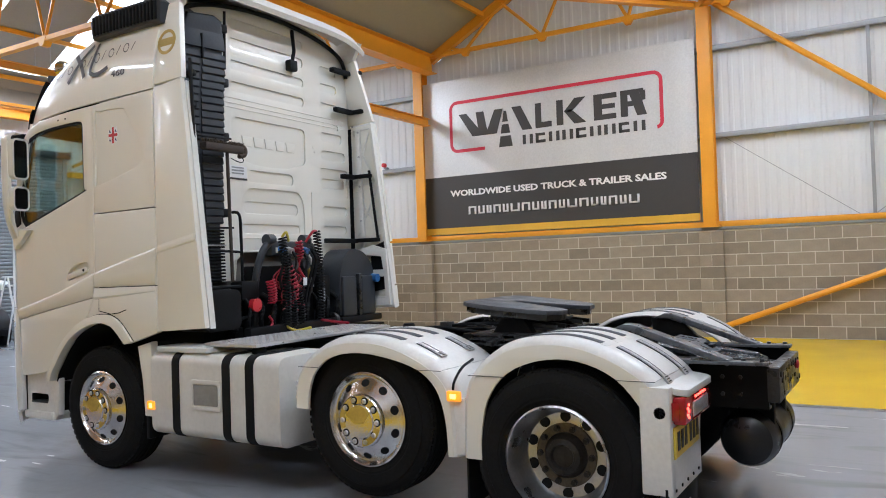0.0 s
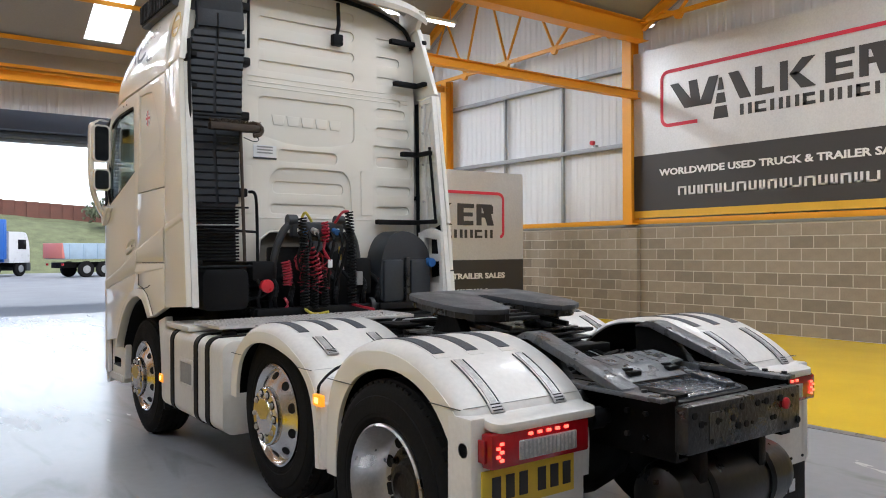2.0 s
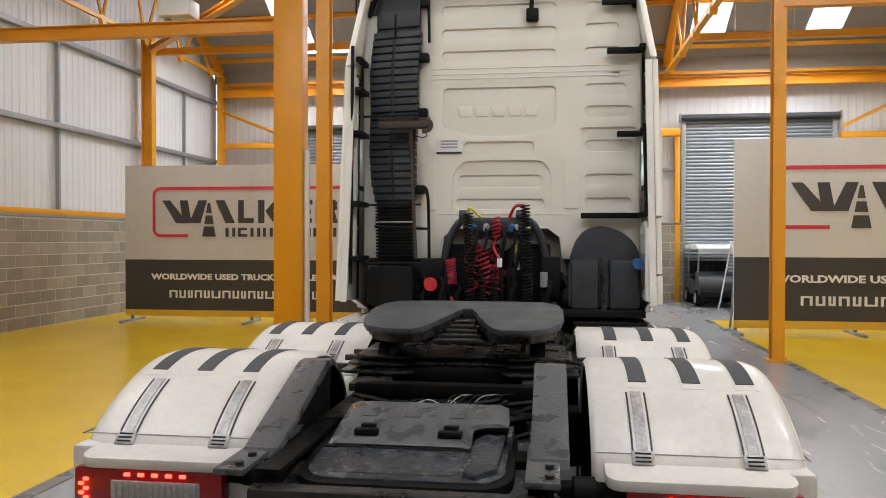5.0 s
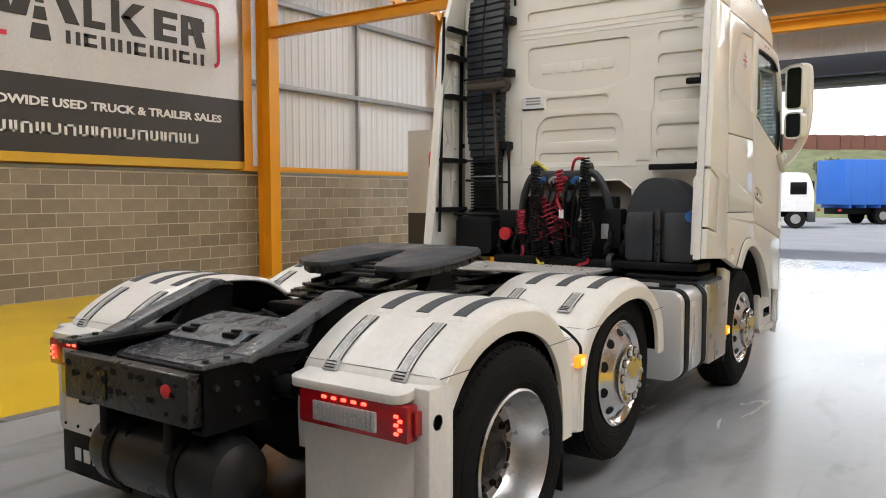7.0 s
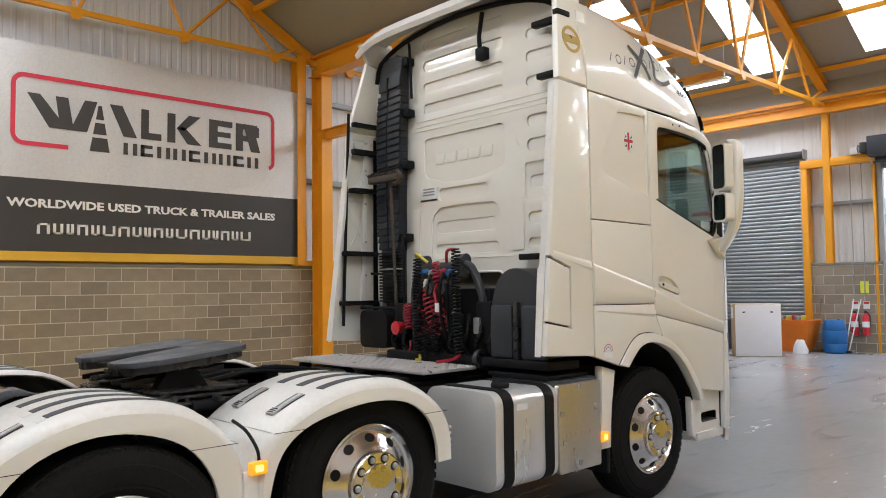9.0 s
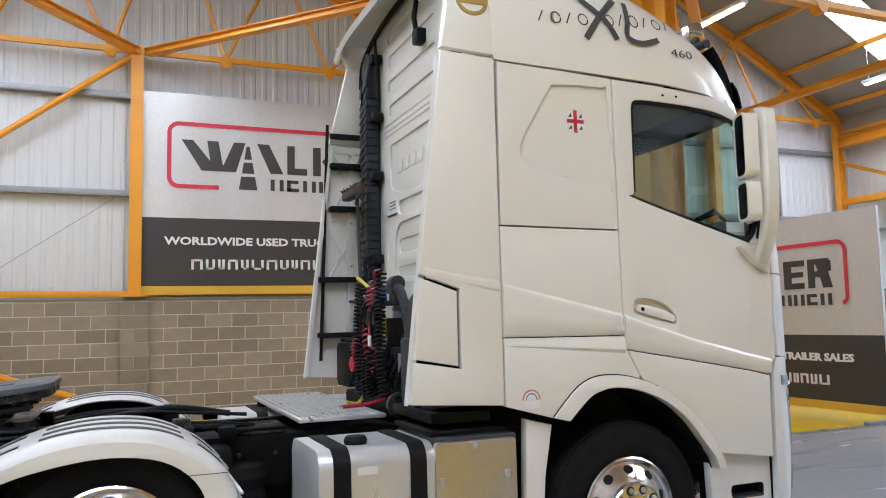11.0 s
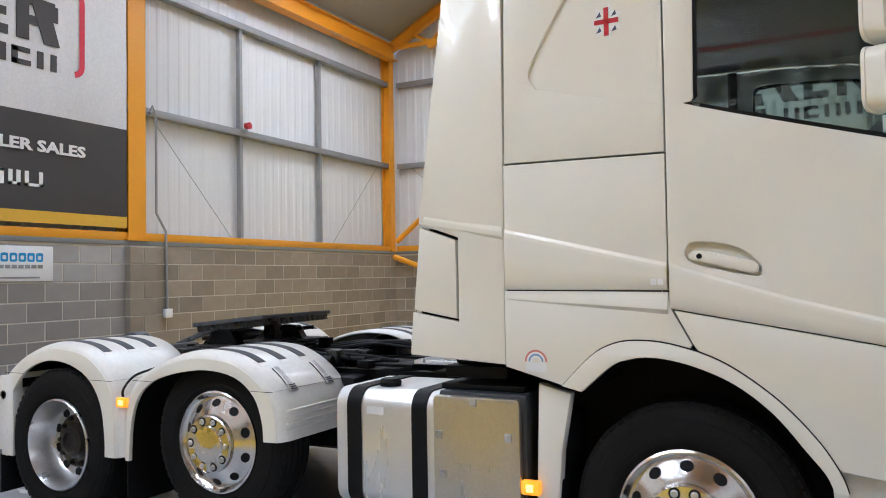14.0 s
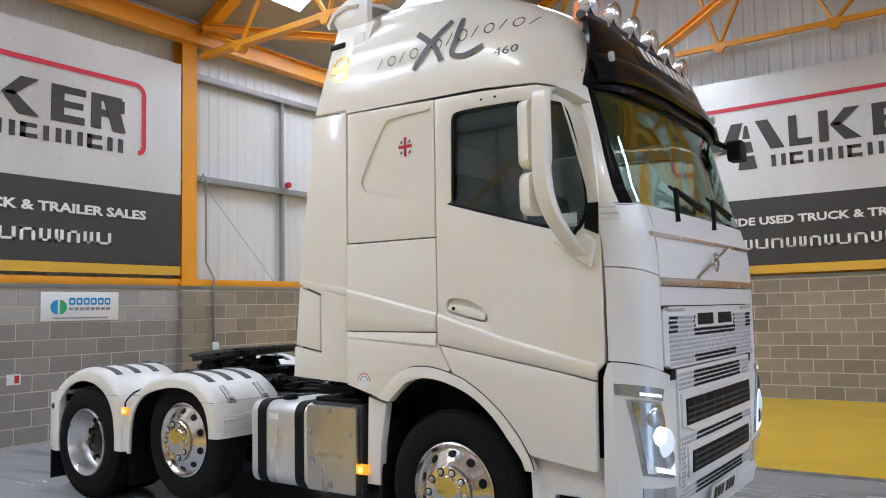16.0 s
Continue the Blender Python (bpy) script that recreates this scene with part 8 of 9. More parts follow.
for z0, z1, hw in ((0.615, 0.81, 0.68), (0.895, 1.115, 0.755)):
    ig = nose_panel("intake_frame", -hw, hw, z0, z1, M_FRONT, "white framed intake", 0.026, parent=lg, shape=lambda x, z0=z0, z1=z1: (z0 - 0.02 + 0.05 * max(0, abs(x) - 0.52) / 0.2, z1))
    nose_panel("intake_void", 0.06 - hw, hw - 0.06, z0 + 0.035, z1 - 0.035, M_BLACK, "dark intake", 0.031, thick=0.006, parent=lg)
    for q in range(3):
        nose_panel("intake_slat", 0.07 - hw, hw - 0.07, z0 + 0.055 + 0.035 * q, z0 + 0.066 + 0.035 * q, M_DGREY, "", 0.036, thick=0.01, parent=lg)
    for q in range(7):
        x = -0.57 + q * 0.19
        nose_panel("intake_slat", x - 0.006, x + 0.006, z0 + 0.04, z1 - 0.04, M_DGREY, "", 0.034, nx=2, thick=0.01, parent=lg)
for s in (1, -1):
    lamp = [(1.155 * s, 0.735), (0.895 * s, 0.675), (1.04 * s, 1.085), (1.205 * s, 1.115)]
    hl = nose_quad("headlamp", lamp, M_HLENS, "lit headlamp in a clear lens", 0.016)
    rim = [(x + (0.012 if k in (0, 3) else -0.012) * s, z + (-0.012 if k < 2 else 0.012)) for k, (x, z) in enumerate(lamp)]
    nose_quad("lamp_bezel", rim, M_BEZEL, "dark grey lamp bezel", 0.008, parent=hl)
    for x, z, r, mt, lab in ((1.075, 0.92, 0.048, M_HEAD, "bright beam"), (1.045, 0.885, 0.075, M_BOWL, "lit reflector bowl"), (1.1, 1.02, 0.05, M_LAMPGLASS, "clear projector"), (1.0, 0.79, 0.05, M_LAMPGLASS, "clear projector")):
        c = Vector(nose(x * s, z, 0.016))
        t = lathe([(0.0, 0.01), (r * 0.7, 0.008), (r, 0.003), (r * 1.1, 0.0)], "y", (0, 0, 0), 24)
        t.transform(Matrix.Translation(c) @ Matrix.Rotation(-0.5 * s, 4, "Z"))
        part("lamp_lens", t, mt, hl, lab)
    nose_quad("daylight_strip", [(0.925 * s, 0.69), (0.895 * s, 0.685), (0.985 * s, 0.95), (1.0 * s, 0.95)], M_DRL, "glowing strip", 0.024, 0.008, hl)
    nose_quad("lamp_foot", [(1.11 * s, 0.735), (0.93 * s, 0.693), (0.94 * s, 0.72), (1.115 * s, 0.765)], M_DRL, "glowing strip", 0.024, 0.006, hl)
    part("corner_gap", box((min(1.1 * s, 1.185 * s), 0.96, 0.4), (max(1.1 * s, 1.185 * s), 1.08, 1.32)), M_BLACK, truck)
    part("bumper_side", slab([(1.034, 0.42), (1.115, 0.42), (1.115, 1.318), (1.083, 1.318), (1.056, 1.24), (1.05, 1.1)], "x", 1.19 * s, 1.2365 * s, bev=0.008), M_FRONT, truck, "white bumper side")
    ind = nose_quad("indicator", [(1.236 * s, 1.15), (1.02 * s, 1.1), (1.0 * s, 1.165), (1.2365 * s, 1.21)], M_LAMPGLASS, "clear indicator lens", 0.014)
    nose_quad("indicator_glow", [(1.18 * s, 1.145), (1.05 * s, 1.125), (1.05 * s, 1.14), (1.18 * s, 1.162)], M_DRL, "", 0.024, 0.006, ind)
    nose_quad("fog_lamp", [(1.16 * s, 0.5), (0.82 * s, 0.47), (0.86 * s, 0.615), (1.17 * s, 0.655)], M_LAMPGLASS, "clear fog lamp", 0.014)
fp = nose_panel("number_plate", -0.26, 0.26, 0.4, 0.5, M_WPLATE, "white front number plate", 0.04, thick=0.006)
for q in range(6):
    x = -0.22 + q * 0.072 + (0.03 if q > 2 else 0)
    nose_panel("plate_bar", x, x + 0.045, 0.415, 0.485, M_INK, "", 0.046, nx=2, thick=0.003, parent=fp)
# sun visor, sign band and light bar
rows = []
for z, d in ((2.965, 0.03), (2.955, 0.05), (2.97, 0.075), (3.03, 0.07), (3.09, 0.055), (3.14, 0.02)):
    rows.append([nose(x, z - 0.06 * (abs(x) / 1.2) ** 4, d) for x in np.linspace(-1.115, 1.115, 61)])
part("sun_visor", grid(rows, thick=0.012), M_BLACKGLOSS, truck, "gloss black sun visor")
rows = []
for z in np.linspace(2.88, 3.36, 8):
    w = 1.15 - 0.3 * (z - 2.9)
    rows.append([nose(x, z, 0.03 - 0.02 * (abs(x) / w) ** 8) for x in np.linspace(-w, w, 61)])
sb = part("sign_band", grid(rows, thick=0.03), M_BLACKGLOSS, truck, "gloss black sign band", angle=40)
for q in range(8):
    x = -0.46 + q * 0.12
    nose_panel("sign_bar", x, x + 0.075, 3.2, 3.3, M_BWHITE, "", 0.062, nx=3, thick=0.003, parent=sb)
for s in (1, -1):
    part("marker_lamp", lathe([(0.03, 0), (0.03, 0.02), (0.0, 0.028)], "y", (1.0 * s, nose(1.0 * s, 3.1)[1] + 0.06, 3.08), 14), M_CLEARLAMP, truck)
bar_at = lambda x: Vector(nose(x, 3.36, -0.03)) + Vector((0, 0, 0.07 - 0.05 * x * x))
lb = part("light_bar", tube([tuple(bar_at(x)) for x in np.linspace(-1.0, 1.0, 17)], 0.028, 10), M_DGREY, truck, "dark roof light bar with round lamps")
for q in range(6):
    x = -0.85 + q * 0.34
    c = bar_at(x) + Vector((0, 0.0, 0.1))
    lp = part("spot_lamp", lathe([(0.0, -0.07), (0.05, -0.06), (0.08, 0.0), (0.084, 0.025), (0.076, 0.03)], "y", tuple(c), 24), M_CHROME, lb, "round chrome spot lamp")
    part("lamp_lens", lathe([(0.076, 0.025), (0.05, 0.038), (0.0, 0.042)], "y", tuple(c), 24), M_LAMPGLASS, lb)
    c = bar_at(x + 0.17 if q < 5 else 0.98) + Vector((0, 0.024, -0.005))
    part("bar_stud", lathe([(0.016, 0.0), (0.016, 0.012), (0.0, 0.018)], "y", tuple(c), 10), M_CHROME, lb)
for x in (-0.9, -0.3, 0.3, 0.9):
    c = bar_at(x)
    part("bar_leg", tube([tuple(c), (c.x, c.y - 0.03, c.z - 0.1)], 0.018, 8), M_DGREY, lb)
for x in (-0.55, 0.55):
    part("beacon", lathe([(0.07, 0.0), (0.075, 0.03), (0.065, 0.12), (0.0, 0.14)], "z", (x, 0.72, 3.52), 20), M_ORBIN, truck, "amber roof beacon")
# wipers
for x0 in (0.62, -0.1):
    w = part("wiper", tube([nose(x0, 2.12, 0.04), nose(x0 + 0.02, 2.24, 0.07), nose(x0 - 0.04, 2.32, 0.06), nose(x0 - 0.5, 2.26, 0.05)], 0.016, 8), M_BLACK, truck, "black wiper arm")
    part("wiper_blade", tube([nose(x0 - 0.02, 2.34, 0.035), nose(x0 - 0.55, 2.235, 0.03)], 0.01, 6), M_BLACK, w)

# mirrors
for s in (1, -1):
    line = smooth_line([(1.23, 0.99, 2.77), (1.35, 0.92, 2.82), (1.44, 0.875, 2.815), (1.465, 0.865, 2.74), (1.47, 0.86, 2.5), (1.465, 0.86, 2.3), (1.43, 0.885, 2.14), (1.35, 0.93, 2.0), (1.25, 0.98, 1.89)], 5)
    rows = []
    for q, (x, y, z) in enumerate(line):
        x = 1.23 + (x - 1.23) * (1.08 if s > 0 else 0.74)
        if s < 0:
            y, z = y + 0.04, z + 0.09 * max(0.0, 1 - q / 8)
        w = (0.026 + 0.012 * math.sin(math.pi * q / (len(line) - 1))) * (1.0 if s > 0 else 0.55)
        rows.append([(s * (x + dx), y + dy, z) for dx, dy in ((-w, -0.038), (-w * 0.75, -0.045), (w * 0.75, -0.045), (w, -0.038), (w, 0.038), (w * 0.75, 0.045), (-w * 0.75, 0.045), (-w, 0.038))])
    arm = part("mirror_arm", grid(rows, closed=True), M_CREAM, truck, "cream mirror arm", angle=50)
    x0, x1, my, deep = (1.33, 1.5, 0.745, 0.075) if s > 0 else (-1.42, -1.262, 0.82, 0.055)
    for nm, z0, z1 in (("main_mirror", 2.4, 2.785), ("wide_mirror", 2.14, 2.375)) if s > 0 else (("main_mirror", 2.435, 2.785), ("wide_mirror", 2.165, 2.37)):
        mh = part(nm, slab(rrect(x0, z0, x1, z1, 0.05, 5), "y", my, my + deep, bev=deep * 0.36, seg=4), M_CREAM, truck, "cream mirror housing")
        mg = part("mirror_glass", slab(rrect(x0 + 0.014, z0 + 0.014, x1 - 0.014, z1 - 0.014, 0.03, 4), "y", my - 0.006, my), M_MIRROR, mh, "mirror glass")
        mr = part("mirror_rim", slab(rrect(x0 - 0.003, z0 - 0.003, x1 + 0.003, z1 + 0.003, 0.05, 5), "y", my - 0.009, my + 0.005, [rrect(x0 + 0.012, z0 + 0.012, x1 - 0.012, z1 - 0.012, 0.035, 4)]), M_CREAM, mh)
        turn = Matrix.Translation(((x0 + x1) / 2, my + 0.055, 0)) @ Matrix.Rotation(-0.42 if s > 0 else 0.2, 4, "Z") @ Matrix.Translation((-(x0 + x1) / 2, -my - 0.055, 0))
        for ob in (mh, mg, mr):
            ob.data.transform(turn)
        part("mirror_stalk", cyl(((x0 + x1) / 2, my + deep * 0.6, (z0 + z1) / 2), ((1.46 if s > 0 else 1.4) * s, 0.88, (z0 + z1) / 2), 0.035, 14), M_CREAM, mh)
    part("mirror_foot", slab([(0.8, 2.0), (0.92, 1.9), (1.02, 1.84), (1.06, 1.98), (1.0, 2.03)], "x", 1.235 * s, 1.29 * s, bev=0.015), M_CREAM, truck)
    part("corner_glass_panel", slab([(0.98, 2.06), (1.065, 2.02), (1.07, 2.2), (1.0, 2.2)], "x", 1.236 * s, 1.246 * s, bev=0.003), M_BLACK, truck)
part("kerb_mirror", slab(rrect(-1.18, 2.74, -0.98, 2.9, 0.04, 4), "y", 1.18, 1.28, bev=0.03), M_BLACK, truck, "black front kerb mirror")
part("kerb_mirror_arm", tube([(-1.0, 1.0, 2.95), (-1.05, 1.2, 2.84)], 0.022, 8), M_BLACK, truck)

# interior seen through the glass
for s in (1, -1):
    x = 0.55 * s
    st = part("seat", slab(smooth_line([(-0.05, 1.75), (0.4, 1.78), (0.44, 1.86), (0.35, 1.92), (0.08, 1.93), (-0.02, 2.05), (-0.1, 2.5), (-0.16, 2.56), (-0.24, 2.5), (-0.2, 1.95), (-0.05, 1.75)], 4)[:-1], "x", x - 0.24, x + 0.24, bev=0.04), M_INTERIOR, truck, "dark cab seat")
    part("seat_base", box((x - 0.18, -0.05, 1.36), (x + 0.18, 0.3, 1.76), 0.02), M_INTERIOR, st)
part("dashboard", slab(smooth_line([(0.7, 1.5), (0.68, 2.0), (0.78, 2.16), (1.0, 2.18), (1.1, 2.1), (1.1, 1.5), (0.7, 1.5)], 4)[:-1], "x", -1.08, 1.08, bev=0.02), M_INTERIOR, truck, "dark dashboard")
swm = Matrix.Translation((0.55, 0.62, 2.12)) @ Matrix.Rotation(radians(-35), 4, "X")
t = lathe([(0.21 + 0.016 * math.cos(q), 0.016 * math.sin(q)) for q in np.linspace(0, 5.5, 8)], "z", (0, 0, 0), 32, close=True)
t.transform(swm)
sw = part("steering_wheel", t, M_INTERIOR, truck, "black steering wheel")
t = box((-0.2, -0.03, -0.01), (0.2, 0.03, 0.01), 0.005)
lathe([(0.07, -0.02), (0.07, 0.02), (0.0, 0.03)], "z", (0, 0, 0), 20, bm=t)
t.transform(swm)
part("wheel_hub", t, M_INTERIOR, sw)
part("steering_column", tube([(0.55, 0.66, 2.1), (0.55, 0.9, 1.8)], 0.04, 8), M_INTERIOR, sw)
part("headlining", box((-1.12, -0.74, 2.98), (1.12, 0.95, 3.0)), M_INTLIGHT, truck, "pale headlining")
part("rear_trim", box((-1.12, -0.75, 1.36), (1.12, -0.72, 2.98)), M_INTLIGHT, truck, "pale rear trim")
part("bunk", box((-1.1, -0.72, 1.75), (1.1, -0.2, 1.95), 0.05), M_INTERIOR, truck, "dark bunk")
part("wind_card", box((1.2, 0.78, 2.08), (1.206, 0.92, 2.16)), M_PAPER, truck, "small window card")

# ---- loose things ----
br = thing("broom", "wooden yard broom strapped upright behind the cab", "broom")
part("handle", tube([(-0.66, -1.0, 1.5), (-0.7, -1.02, 2.57)], 0.014, 10), M_BROOM, br, "grimy wooden handle")
part("head", box((-0.96, -1.07, 2.545), (-0.55, -0.99, 2.605), 0.014), M_BROOM, br, "grimy wooden broom head")
part("head_wrap", tube(smooth_line([(-0.62, -1.03, 2.6), (-0.57, -1.04, 2.615), (-0.53, -1.05, 2.58), (-0.545, -1.05, 2.535), (-0.6, -1.05, 2.52)], 4), 0.02, 8), M_BRISTLE, br, "dark cloth tied round the head")
part("tie_wire", tube(smooth_line([(-0.6, -1.06, 2.53), (-0.56, -1.06, 2.49), (-0.6, -1.06, 2.47), (-0.68, -1.04, 2.5)], 4), 0.004, 6), M_BLACK, br)
t = B()
for q in range(60):
    x = -0.95 + q * 0.0066
    for k in range(3):
        tube([(x, -1.055 + 0.02 * k, 2.6), (x + random.uniform(-0.025, 0.025), -1.055 + 0.02 * k + random.uniform(-0.025, 0.025), 2.63 + random.uniform(-0.012, 0.006))], 0.004, 4, t)
part("bristles", t, M_BRISTLE, br, "brown bristles", smooth=False)

# by the front wall
bx = thing("cardboard_box", "tall white faced cardboard box standing on the floor", "box", Matrix.Translation((-3.6, 12.0, 0)) @ Matrix.Rotation(radians(-52), 4, "Z"))
part("carton", box((-0.2, -0.5, 0), (0.2, 0.5, 1.18), 0.008), M_CARD, bx)
part("face", box((0.2, -0.49, 0.01), (0.206, 0.49, 1.17), 0.002), M_WBOARD, bx, "white face")
part("label", box((-0.1, -0.507, 0.85), (0.05, -0.5, 1.1)), M_PAPER, bx)
for y in (-0.3, 0.3):
    part("hand_hole", box((0.205, y - 0.03, 0.98), (0.209, y + 0.03, 1.01)), M_INK, bx)
cb = thing("cardboard_box", "small dark cardboard box on the floor", "box", Matrix.Translation((-5.2, 13.2, 0)))
part("carton", box((-0.3, -0.3, 0), (0.3, 0.3, 0.75), 0.008), M_DGREY, cb)
gb = thing("grit_bin", "orange plastic grit bin with clutter on top", "bin", Matrix.Translation((-3.4, 13.65, 0)))
part("tub", grid([[(sx * w, sy * d, z) for sx, sy in ((-1, -1), (1, -1), (1, 1), (-1, 1))] for z, w, d in ((0.02, 0.3, 0.25), (0.55, 0.42, 0.34), (0.75, 0.46, 0.38), (0.76, 0.44, 0.36), (0.1, 0.28, 0.22))], closed=True), M_ORBIN, gb)
part("rim", slab(rrect(-0.48, -0.4, 0.48, 0.4, 0.04), "z", 0.73, 0.77, [rrect(-0.43, -0.35, 0.43, 0.35, 0.04)]), M_ORBIN, gb)
for q in range(6):
    c = Vector((-0.3 + 0.11 * q, random.uniform(-0.2, 0.2), 0.78))
    part("oddment", obox(Matrix.Translation(c) @ Matrix.Rotation(q, 4, "Z"), (0.14, 0.1, 0.1 + 0.04 * (q % 3)), 0.02), (M_GALV, M_YELCABLE, M_RED, M_DGREY)[q % 4], gb)
sp = thing("plastic_sack", "crumpled white plastic sack on the floor", "sack", Matrix.Translation((-3.12, 13.2, 0)) @ Matrix.Diagonal((0.7, 0.7, 0.8, 1)))
rows = []
for j in range(8):
    z = 0.4 * j / 7
    r = 0.24 * math.sqrt(max(0.02, 1 - (z / 0.42) ** 2))
    rows.append([((r + 0.05 * noise.noise(Vector((math.cos(a) * 2, math.sin(a) * 2, z * 6)))) * math.cos(a), (r + 0.05 * noise.noise(Vector((math.cos(a) * 2, z * 5, 3)))) * math.sin(a) * 0.8, z) for a in np.linspace(0, 6.283, 17)[:-1]])
part("body", grid(rows, closed=True), M_PAPER, sp)
dm = thing("drum", "blue plastic drum standing by the wall", "drum", Matrix.Translation((-2.55, 13.75, 0)))
part("barrel", lathe([(0.0, 0.0), (0.2, 0.0), (0.24, 0.03), (0.26, 0.2), (0.25, 0.22), (0.27, 0.25), (0.27, 0.5), (0.25, 0.53), (0.26, 0.56), (0.22, 0.74), (0.2, 0.77), (0.0, 0.76)], "z", (0, 0, 0), 32), M_DRUM, dm)
part("bung", lathe([(0.04, 0.76), (0.04, 0.79), (0.0, 0.79)], "z", (0.1, 0.0, 0), 14), M_DRUM, dm)
for x in (-2.22, -1.98):
    ex = thing("fire_extinguisher", "red fire extinguisher hung on the block wall", "fire extinguisher", Matrix.Translation((x, WY1 - 0.1, 0.4)), "fire extinguishers")
    part("cylinder", lathe([(0.0, 0.0), (0.075, 0.01), (0.08, 0.05), (0.08, 0.42), (0.06, 0.49), (0.025, 0.52), (0.0, 0.53)], "z", (0, 0, 0), 24), M_RED, ex)
    part("valve", box((-0.03, -0.02, 0.52), (0.03, 0.02, 0.58), 0.006), M_INK, ex)
    part("hose", tube([(0.03, 0, 0.55), (0.09, 0, 0.45), (0.085, 0, 0.2)], 0.012, 8), M_INK, ex)
    part("band_label", lathe([(0.081, 0.2), (0.081, 0.33)], "z", (0, 0, 0), 24), M_PAPER, ex)
    wn_ = thing("wall_notice", "small notice on the block wall", "sign", group="wall notices")
    part("sheet", box((x - 0.07, WY1 - 0.022, 1.02), (x + 0.07, WY1 - 0.014, 1.2)), M_PAPER, wn_)
    part("red_band", box((x - 0.06, WY1 - 0.025, 1.13), (x + 0.06, WY1 - 0.021, 1.19)), M_RED, wn_)
nt_ = thing("wall_notice", "yellow-green notice on the block wall", "sign", group="wall notices")
part("sheet", box((-2.1, WY1 - 0.022, 1.38), (-1.92, WY1 - 0.014, 1.66)), M_HIVIS, nt_)
for x0, lean_, mt, lab in ((-3.02, 0.05, M_WOOD, "wooden handled broom leaning on the wall"), (-2.36, 0.12, M_TWHITE, "white handled squeegee leaning on the wall"), (-2.28, 0.2, M_TWHITE, "white handled squeegee leaning on the wall")):
    b2 = thing("broom", lab, "broom")
    part("handle", tube([(x0, WY1 - 0.35, 0.06), (x0 + lean_, WY1 - 0.06, 1.25)], 0.014, 8), mt, b2)
    part("head", box((x0 - 0.15, WY1 - 0.4, 0.0), (x0 + 0.15, WY1 - 0.3, 0.07), 0.01), M_WOOD if mt is M_WOOD else M_GALV, b2)
# conduits by the door
for x in (-2.25, -2.0):
    c2 = thing("cable_conduit", "thin grey cable conduit running down the wall", "conduit", group="door conduits")
    part("pipe", tube([(x, WY1 + 0.02, 4.5), (x + 0.01, WY1 + 0.02, 2.2), (x, WY1 - 0.03, 2.05), (x, WY1 - 0.03, 1.3)], 0.012, 6), M_GALV, c2)
pr = thing("door_control", "cream control box above the doorway", "control box")
part("body", box((-2.15, WY1 - 0.2, 4.62), (-1.98, WY1 - 0.1, 4.78), 0.01), M_TWHITE, pr)
bx2 = thing("door_motor", "dark shutter motor beside the roll", "motor")
part("casing", box((-1.9, WY1 - 0.35, 4.6), (-1.75, WY1 - 0.12, 4.85), 0.02), M_DGREY, bx2)
part("chain_wheel", lathe([(0.08, -0.01), (0.09, 0.0), (0.08, 0.01)], "x", (-1.95, WY1 - 0.25, 4.72), 18, close=True), M_INK, bx2)

# step ladder and buggy on the far side
ld = thing("step_ladder", "white step ladder standing open on the floor", "ladder", Matrix.Translation((4.8, 11.7, 0)) @ Matrix.Rotation(radians(24), 4, "Z"))
for sx in (-0.28, 0.28):
    part("stile", tube([(sx, -0.35, 0.0), (sx * 0.7, 0.0, 1.6)], 0.022, 8), M_TWHITE, ld)
    part("stile", tube([(sx, 0.4, 0.0), (sx * 0.7, 0.05, 1.6)], 0.018, 8), M_TWHITE, ld)
for q in range(6):
    f = (q + 0.7) / 6.5
    w = 0.28 * (1 - 0.3 * f)
    part("tread", box((-w, -0.35 + 0.35 * f - 0.05, 1.6 * f - 0.015), (w, -0.35 + 0.35 * f + 0.05, 1.6 * f + 0.015), 0.005), M_TWHITE, ld)
part("platform", box((-0.2, -0.12, 1.58), (0.2, 0.15, 1.62), 0.01), M_TWHITE, ld)
bg = thing("buggy", "dark utility buggy with a white roof, parked by the shutter", "buggy", Matrix.Translation((4.5, 13.2, 0)))
body = part("body", slab(smooth_line([(-0.95, 0.3), (-0.98, 0.55), (-0.8, 0.78), (-0.45, 0.85), (-0.38, 0.45), (0.1, 0.42), (0.2, 0.62), (0.8, 0.66), (0.95, 0.5), (0.95, 0.28), (-0.95, 0.3)], 3)[:-1], "x", -0.52, 0.52, bev=0.05), M_SLATE, bg, "dark moulded body")
part("bumper", box((-0.5, -1.05, 0.25), (0.5, -0.94, 0.4), 0.03), M_BLACK, bg)
part("seat", box((-0.48, 0.22, 0.62), (0.48, 0.62, 0.76), 0.04), M_BLACK, bg)
part("backrest", box((-0.48, 0.6, 0.74), (0.48, 0.7, 1.1), 0.03), M_BLACK, bg)
part("roof", slab(smooth_line([(-0.85, 1.43), (-0.7, 1.52), (0.2, 1.55), (0.8, 1.5), (0.85, 1.43), (-0.85, 1.43)], 3)[:-1], "x", -0.55, 0.55, bev=0.03), M_TWHITE, bg, "white roof")
